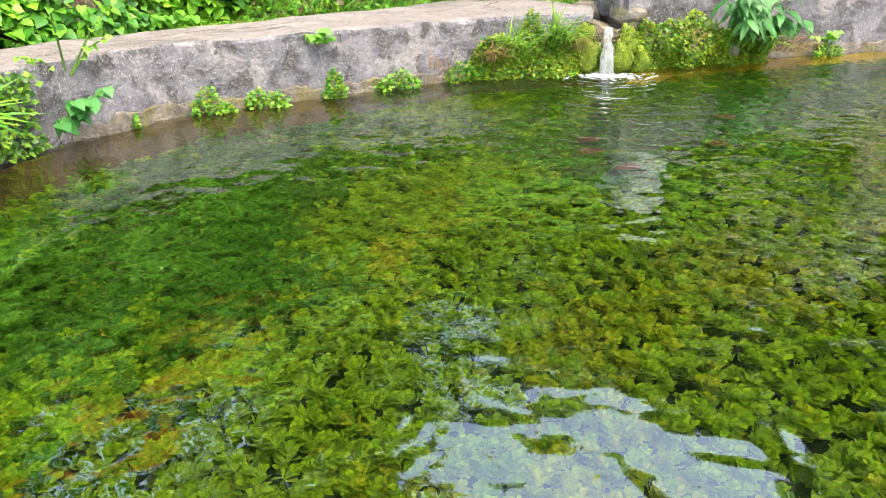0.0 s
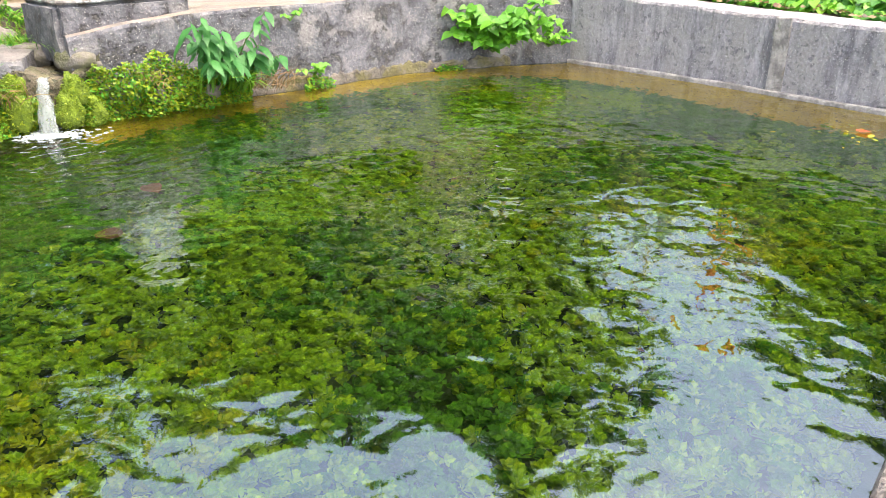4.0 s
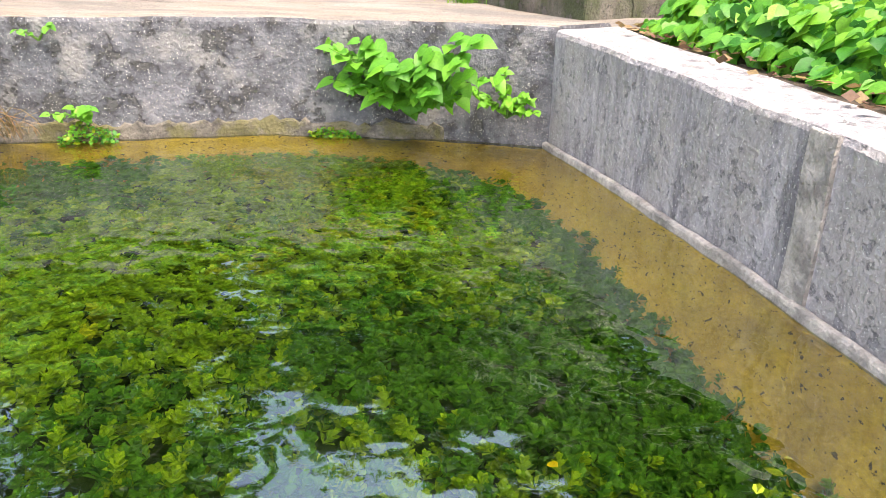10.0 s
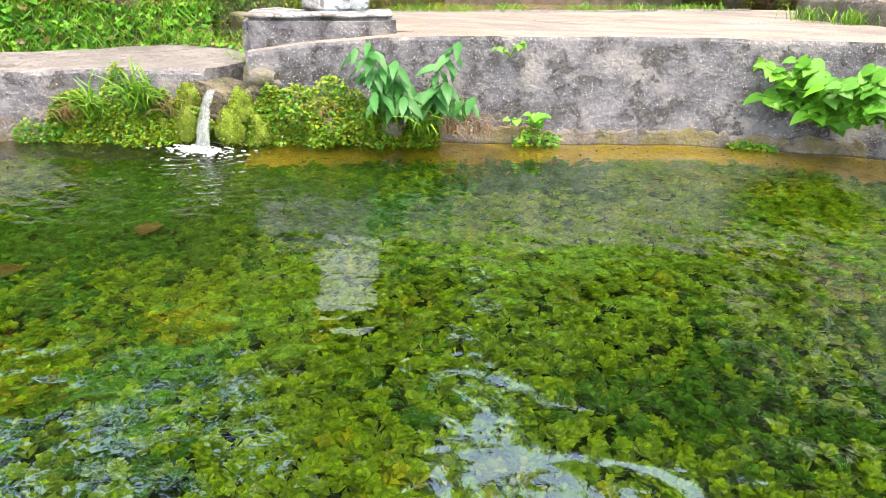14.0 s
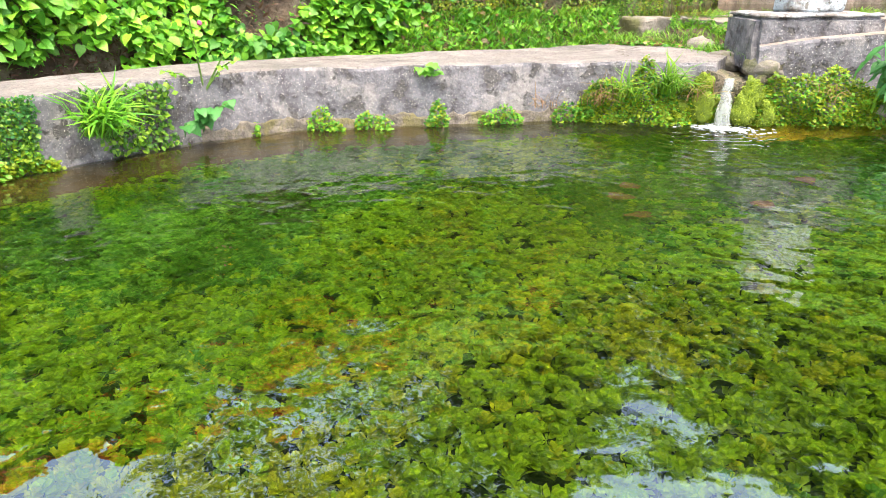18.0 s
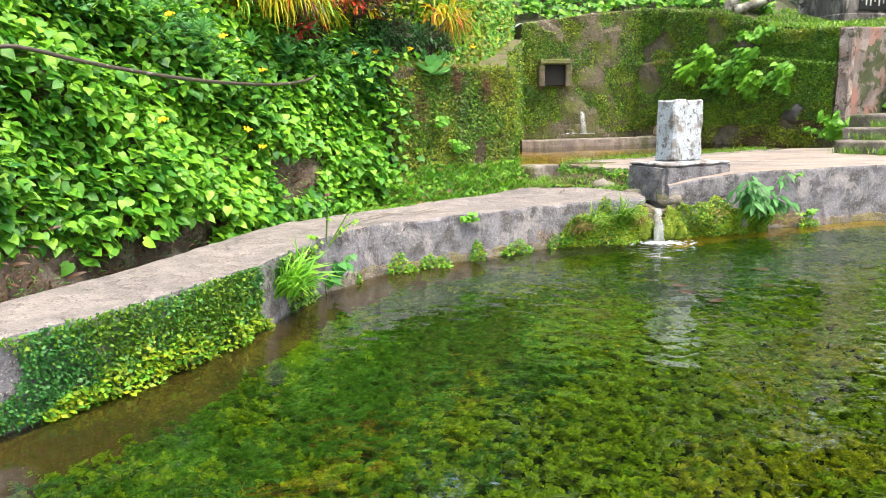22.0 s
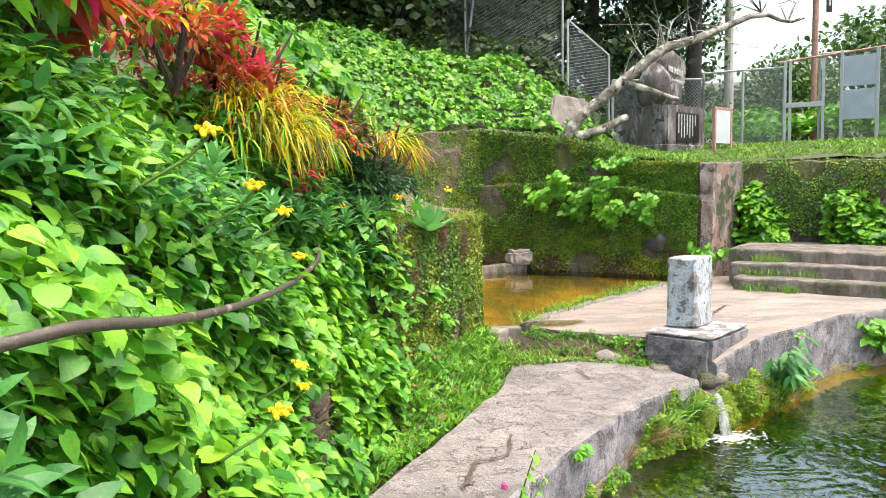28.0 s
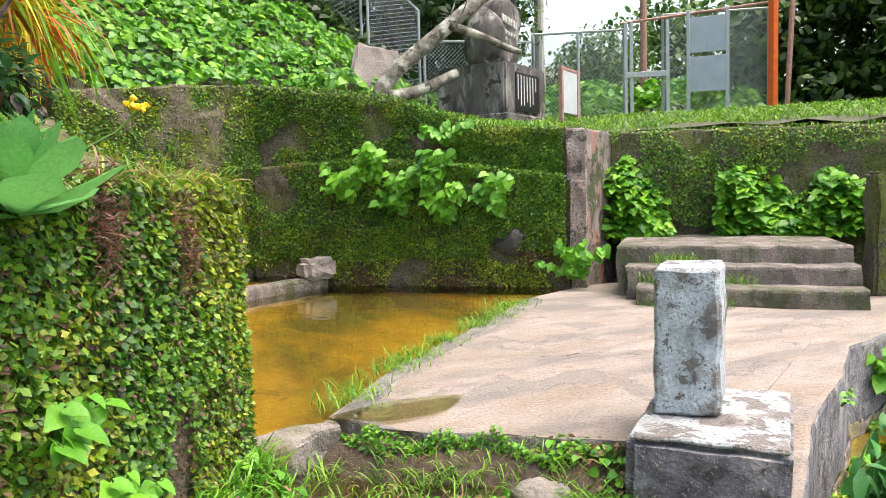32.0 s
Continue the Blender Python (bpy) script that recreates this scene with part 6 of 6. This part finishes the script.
for k in range(16):
    part("foam", blob(rng.uniform(0.01, 0.04), 0.5, k, 1, (1.5, 1.2, 0.4)), M_FOAM, spring).location = (0.06 + 0.12 * rng.normal(), -0.28 + 0.06 * rng.normal(), 0.005)

# ---- the monument on the terrace ----
mon = thing("monument", 0.125, 6.54, 2.74, "rough stone memorial on a dark granite plinth", "monument", turn=28)
part("plinth", box(-0.66, -0.58, -0.3, 0.66, 0.58, 0.83, 0.03, 2, 0.01, 3), M_GRANITE, mon)
part("base_course", box(-0.70, -0.62, -0.3, 0.70, 0.62, 0.09, 0.02), M_GRANITE, mon)
part("plaque", box(-0.36, -0.605, 0.14, 0.40, -0.582, 0.70, 0.006), M_BLACKSTONE, mon, "dark polished inscription panel")
for k in range(7):
    part("inscription_line", box(-0.33 + 0.095 * k, -0.612, 0.66 - [0.36, 0.44, 0.44, 0.38, 0.44, 0.40, 0.2][k], -0.30 + 0.095 * k, -0.607, 0.66, 0), M_CARVED, mon)
bm = blob(1.0, 0.14, 41, 4, (0.40, 0.34, 0.68))
for v in bm.verts:
    f = v.co.z / 0.68
    w = 1.12 - 0.30 * step01(f, 0.45, 0.8) + 0.10 * math.sin(5 * f)
    v.co = Vector((v.co.x * w + 0.10, max(v.co.y * w, -0.25 + 0.02 * noise.noise(v.co * 4)), v.co.z + 1.44))
part("memorial_stone", bm, M_GRANITE, mon, "dark upright memorial stone with a flat lettered face", smooth=True)
ob = part("side_stone", blob(0.40, 0.25, 44, 3, (0.85, 0.75, 1.25)), M_GRANITE, mon, "rounded brown side stone", smooth=True)
ob.location = (-0.34, -0.08, 1.20)
for k in range(6):
    part("carved_character", box(-0.14 + 0.085 * k, -0.285, 1.50 - 0.012 * k, -0.085 + 0.085 * k, -0.245, 1.62 - 0.012 * k, 0.014, 1, 0.012, 1), M_CARVED, mon)
for k in range(5):
    part("carved_character", box(-0.04 + 0.08 * k, -0.285, 1.33 - 0.01 * k, 0.0 + 0.08 * k, -0.245, 1.40 - 0.01 * k, 0.01, 1, 0.012, 1), M_CARVED, mon)
notice = thing("notice_board", 0.98, 5.75, 2.66, "small white notice board in a brown frame", "sign", turn=30)
part("board", box(-0.28, -0.02, 0.18, 0.28, 0.02, 0.80, 0.005), M_SIGN, notice)
for x in (-0.31, 0.31):
    part("upright", box(x - 0.03, -0.03, -0.1, x + 0.03, 0.03, 0.86, 0.006), M_RUST, notice)
part("rail", box(-0.31, -0.025, 0.80, 0.31, 0.025, 0.85, 0.005), M_RUST, notice)
slab = thing("stone_slab", -1.95, 6.45, 3.05, "flat pinkish stone slab leaning on the hillside", "stone", turn=-20)
part("slab", box(-0.34, -0.05, 0, 0.34, 0.05, 0.78, 0.05, 2, 0.03, 3), M_PALEROCK, slab).rotation_euler = (radians(-14), radians(12), 0)

# leaning bare tree
lean_tree = thing("leaning_tree", -2.15, 5.75, 2.7, "leaning pale-barked tree with bare twigs", "tree")
base = Vector((-2.15, 5.75, 2.7))
limbs = {"trunk": ([(-2.2, 5.75, 2.75), (-2.05, 5.7, 3.2), (-1.66, 5.6, 3.53), (-1.22, 5.5, 3.89), (-0.75, 5.45, 4.28), (-0.38, 5.45, 4.54), (0.19, 5.45, 4.68), (0.77, 5.5, 4.93), (1.66, 5.6, 5.27), (2.3, 5.7, 5.12), (2.75, 5.8, 5.25)], [0.15, 0.14, 0.12, 0.115, 0.11, 0.10, 0.09, 0.075, 0.05, 0.04, 0.02]),
         "limb": ([(-1.22, 5.45, 3.9), (-0.8, 5.35, 3.78), (-0.37, 5.3, 3.62), (-0.2, 5.3, 3.6)], [0.07, 0.065, 0.055, 0.04]),
         "root_limb": ([(-2.05, 5.6, 2.95), (-1.6, 5.5, 3.05), (-1.1, 5.5, 3.3)], [0.10, 0.09, 0.07])}
for nm, (pts, rad) in limbs.items():
    pts = [Vector(q) - base for q in pts]
    part(nm, tube(smooth_line(pts, 1), [float(v) for v in np.interp(np.linspace(0, 1, len(smooth_line(pts, 1))), np.linspace(0, 1, len(rad)), rad) * 0.85], 8), M_BARK, lean_tree, smooth=True)
for k in range(34):
    f = rng.uniform(0.35, 1.0)
    pts, _ = limbs["trunk"]
    q = Vector(pts[min(10, int(f * 10))]) - base
    g = Vector((rng.normal() * 0.7, rng.normal() * 0.4, rng.uniform(0.1, 1.2))).normalized() * rng.uniform(0.4, 1.2)
    h = g + Vector((rng.normal() * 0.3, rng.normal() * 0.3, rng.normal() * 0.25))
    part("twig", tube([q, q + g * 0.5 + Vector((0, 0, 0.05 * rng.normal())), q + h], [0.016, 0.010, 0.003], 5), M_BARK, lean_tree)
    if k % 2:
        t2 = q + g * 0.5
        part("twig", tube([t2, t2 + Vector((rng.normal() * 0.25, rng.normal() * 0.2, rng.uniform(-0.1, 0.4)))], [0.007, 0.002], 4), M_BARK, lean_tree)


# ---- fences ----
def fence(p0, p1, z0a, z0b, h, label, posts=2, pitch=0.075, top=True, lean=0.0):
    a, b = Vector((*p0, z0a)), Vector((*p1, z0b))
    root = thing("chain_link_fence", a.x, a.y, a.z, label, "fence", "chain-link fences")
    b = b - a
    w = b.xy.length
    up = Vector((lean, 0, h))
    for k in range(posts):
        f = k / max(1, posts - 1)
        part("fence_post", tube([b * f - Vector((0, 0, 0.2)), b * f + up], 0.028, 8), M_STEEL, root)
    if top:
        part("rail", tube([up, b + up], 0.022, 6), M_STEEL, root)
    part("rail", tube([Vector((0, 0, 0.06)), b + Vector((0, 0, 0.06))], 0.014, 6), M_STEEL, root)
    verts, faces = [], []
    side = Vector((-b.y, b.x, 0)).normalized() * 0.0036
    for sgn in (1, -1):
        k = -h
        while k < w:
            lo, hi = max(k, 0.0), min(k + h, w)
            if hi > lo:
                for u, last in ((lo, 0), (hi, 1)):
                    z = (u - k) if sgn > 0 else h - (u - k)
                    q = b * (u / w) + Vector((lean * z / h, 0, z))
                    verts += [q + side, q - side * 0.5 + Vector((0, 0, 0.004)), q - side * 0.5 - Vector((0, 0, 0.004))]
                m = len(verts) - 6
                faces += [(m, m + 1, m + 4, m + 3), (m + 1, m + 2, m + 5, m + 4), (m + 2, m, m + 3, m + 5)]
            k += pitch
    mesh_object("wire_mesh", verts, faces, M_STEEL, root)
    return root


def fence_on(p0, p1, top0, label, posts=2, pitch=0.075, lean=0.0):
    za, zb = hill_z(*p0) - 0.05, hill_z(*p1) - 0.05
    return fence(p0, p1, za, zb, top0 - za, label, posts, pitch, True, lean)


fence_on((-0.55, 9.7), (0.4, 9.5), 6.0, "small galvanised chain-link gate frame")
fence_on((-0.62, 9.85), (-2.6, 11.4), 6.9, "tall chain-link fence on the hill crest", 2, 0.09)
fence_on((-2.6, 11.4), (-5.0, 13.0), 8.2, "tall chain-link fence on the hill crest", 2, 0.09, 0.4)
fence_on((0.4, 9.3), (1.95, 8.0), 4.55, "low chain-link fence behind the memorial")
fence_on((1.95, 8.0), (3.25, 7.04), 4.53, "low chain-link fence behind the memorial", 3)
fence_on((3.8, 6.65), (5.22, 5.57), 4.75, "chain-link fence beside the gateway")
gate = thing("gateway_frame", 3.25, 7.0, 2.85, "galvanised gateway frame with a low cross bar", "gate", turn=-38)
for x in (0.0, 0.1, 0.72):
    part("upright", box(x - 0.03, -0.03, -0.1, x + 0.03, 0.03, 1.8, 0.005), M_STEEL, gate)
part("cross_bar", box(0, -0.035, 0.82, 0.72, 0.035, 0.92, 0.005), M_STEEL, gate)
part("top_rail", tube([(-0.1, 0, 1.78), (2.6, 0.0, 2.0)], 0.025, 6), M_RUST, gate)
board = thing("panel_board", 4.2, 6.0, 2.8, "two blue-grey panels on a steel frame", "sign", turn=-50)
for z in (0.55, 1.22):
    part("panel", box(-0.30, -0.02, z, 0.30, 0.02, z + 0.60, 0.005), M_PANEL, board)
for x in (-0.32, 0.32):
    part("upright", box(x - 0.03, -0.03, -0.1, x + 0.03, 0.03, 1.95, 0.005), M_STEEL, board)
op = thing("orange_post", 5.18, 5.45, 2.6, "bright orange square steel post", "post")
part("shaft", box(-0.06, -0.06, -0.1, 0.06, 0.06, 3.4, 0.008), M_ORANGE, op)
rp = thing("pink_post", 5.38, 5.35, 2.6, "leaning rust-pink steel post", "post")
part("shaft", tube([(0, 0, -0.1), (0.25, 0, 3.4)], 0.045, 8), M_RUST, rp)
sp = thing("sign_pole", 5.3, 8.7, 2.4, "rusty pole carrying a white sign with an arrow", "sign")
part("pole", tube([(0, 0, 0), (0.02, 0, 5.2)], 0.07, 10), M_RUST, sp)
part("board", box(-0.45, -0.06, 4.1, 0.25, -0.02, 4.9, 0.01), M_SIGN, sp)
part("arrow_panel", box(0.27, -0.06, 3.75, 0.42, -0.03, 4.35, 0.005), M_BLACKSTONE, sp)
part("arrow", box(0.32, -0.07, 3.9, 0.37, -0.062, 4.2, 0.0), M_SIGN, sp)
up_pole = thing("utility_pole", 6.5, 14.0, 2.4, "grey concrete utility pole", "pole")
part("shaft", tube([(0, 0, 0), (0, 0, 9)], [0.16, 0.12], 12), M_CREAM, up_pole)
house = thing("house", 9.0, 22.0, 2.6, "distant cream flat-roofed house", "house", turn=-15)
part("wall", box(-4, -3, 0, 4, 3, 3.1, 0.02), M_CREAM, house)
part("roof", box(-4.4, -3.4, 3.1, 4.4, 3.4, 3.45, 0.03), M_CREAM, house)
for x in (-2.4, 0, 2.4):
    wdw = part("window", box(x - 0.6, -3.03, 1.0, x + 0.6, -2.98, 2.2, 0.01), M_GLASS, house)
    part("frame", box(x - 0.66, -3.05, 0.94, x + 0.66, -3.01, 1.0, 0.005), M_STEEL, wdw)


p, d, n, s = scatter([(-0.6, 8.4), (-1.3, 9.6), (-6.0, 12.0), (-11, 8.6), (-14, 11), (-7, 18), (0, 16), (1.5, 10.5), (0.6, 9.0)], 10000, hill_z, (0.10, 0.2), lift=0.55)
foliage("dark_undergrowth", p, d, n, s, HEART, [M_DARKLEAF, M_FIGDARK], label="dark undergrowth behind the tall fence", kind="stuff", pick=rng.integers(0, 2, len(p)))


# ---- trees ----
def tree(x, y, z, h, r, count, label, mat=M_DARKLEAF, leaf=0.3, low=0.35, sd=0):
    root = thing("tree", x, y, z, label, "tree", "trees behind the terrace")
    tr = [Vector((0, 0, -0.3)), Vector((0.15, 0.1, h * 0.25)), Vector((0.05, -0.1, h * 0.5)), Vector((0.2, 0.1, h * 0.8))]
    part("trunk", tube(smooth_line(tr, 1), [0.26, 0.24, 0.22, 0.2, 0.17, 0.14, 0.1, 0.06][:len(smooth_line(tr, 1))], 8), M_DARKBARK, root, smooth=True)
    clumps = []
    for k in range(16):
        a, f = k * 2.4 + sd, low + (1 - low) * (k + 0.5) / 16
        rr = r * math.sin(math.pi * min(0.96, 0.2 + 0.75 * (f - low) / (1 - low))) * (0.65 + 0.3 * noise.noise(Vector((k, sd, 0))))
        c = Vector((rr * math.cos(a), rr * math.sin(a), h * f))
        clumps.append(c)
        if k % 2 == 0:
            s0 = Vector((0.1, 0, h * f * 0.7))
            part("limb", tube([s0, s0.lerp(c, 0.6) + Vector((0, 0, 0.2)), c], [0.09, 0.05, 0.02], 6), M_DARKBARK, root)
    clumps.append(Vector((0, 0, h * 0.95)))
    idx = rng.integers(0, len(clumps), count)
    u = unit(rng.normal(size=(count, 3))) * rng.random((count, 1)) ** 0.4
    p = np.array([tuple(c) for c in clumps])[idx] + u * r * 0.48 * np.array([1, 1, 0.75])
    foliage("crown", p, rng.normal(size=(count, 3)) + np.array([0, 0, -0.4]), u + np.array([0, 0, 0.6]), leaf * rng.uniform(0.6, 1.2, count), LANCE, mat, root, wide=1.8)
    return root


tree(-11.2, 10.2, 5.0, 9.6, 3.3, 17000, "large dark broadleaf tree above the slope", sd=1, low=0.08, leaf=0.30)
tree(-6.5, 15.5, 6.2, 7.9, 4.6, 17000, "large dark broadleaf tree behind the fence", sd=2, low=0.05, leaf=0.30)
tree(-1.8, 14.4, 5.0, 8.9, 4.2, 17000, "large dark broadleaf tree behind the fence", sd=3, low=0.02, leaf=0.30)
tree(1.6, 13.4, 3.0, 11.0, 3.2, 15000, "dark green tree behind the memorial", sd=4, low=0.02, leaf=0.25)
tree(3.9, 11.8, 2.6, 13.5, 3.4, 17000, "tall broadleaf tree behind the memorial", sd=11, low=0.42, leaf=0.24)
tree(9.4, 6.8, 2.4, 5.0, 3.2, 20000, "dark dense tree beside the terrace", M_FIGDARK, sd=5, low=0.02, leaf=0.24)
tree(8.8, 2.6, 2.4, 4.8, 3.2, 14000, "dark dense tree beside the terrace", M_FIGDARK, sd=6, low=0.05, leaf=0.24)
M_MIDLEAF = leaf_material("mid_tree_leaf", (0.07, 0.16, 0.02), (0.04, 0.10, 0.015), 0.5)
tree(4.4, 15.0, 2.4, 7.0, 2.6, 10000, "mid-green bushy tree beyond the fence", M_MIDLEAF, 0.18, 0.1, 7)
tree(8.5, 14.0, 2.4, 3.4, 2.4, 6500, "mid-green bushy tree beyond the fence", M_MIDLEAF, 0.17, 0.1, 8)
tree(12.5, 15.0, 2.4, 5.0, 3.0, 3500, "mid-green bushy tree beyond the fence", M_MIDLEAF, 0.28, 0.1, 9)
tree(-12.2, 7.0, 5.5, 12.0, 3.8, 7000, "tall dark broadleaf tree above the slope", sd=12, low=0.1, leaf=0.34)
tree(-13.5, 2.0, 5.5, 9.5, 4.0, 5000, "large dark broadleaf tree above the bank", sd=10)
p, d, n, s = scatter([(0.5, 9.0), (3.3, 7.2), (5.3, 5.7), (7, 7.5), (3.5, 10.5), (1.0, 11)], 2600, lambda x, y: hill_z(x, y) + 0.35 * max(0, 1 + noise.noise(Vector((x, y, 1)) * 1.2)) * 0.9, (0.10, 0.18), lift=0.35)
foliage("fence_bushes", p, d, n, s, HEART, [M_IVY, M_HEARTPALE], label="green bushes along the fence", kind="stuff", pick=(rng.random(len(p)) < 0.3).astype(int))
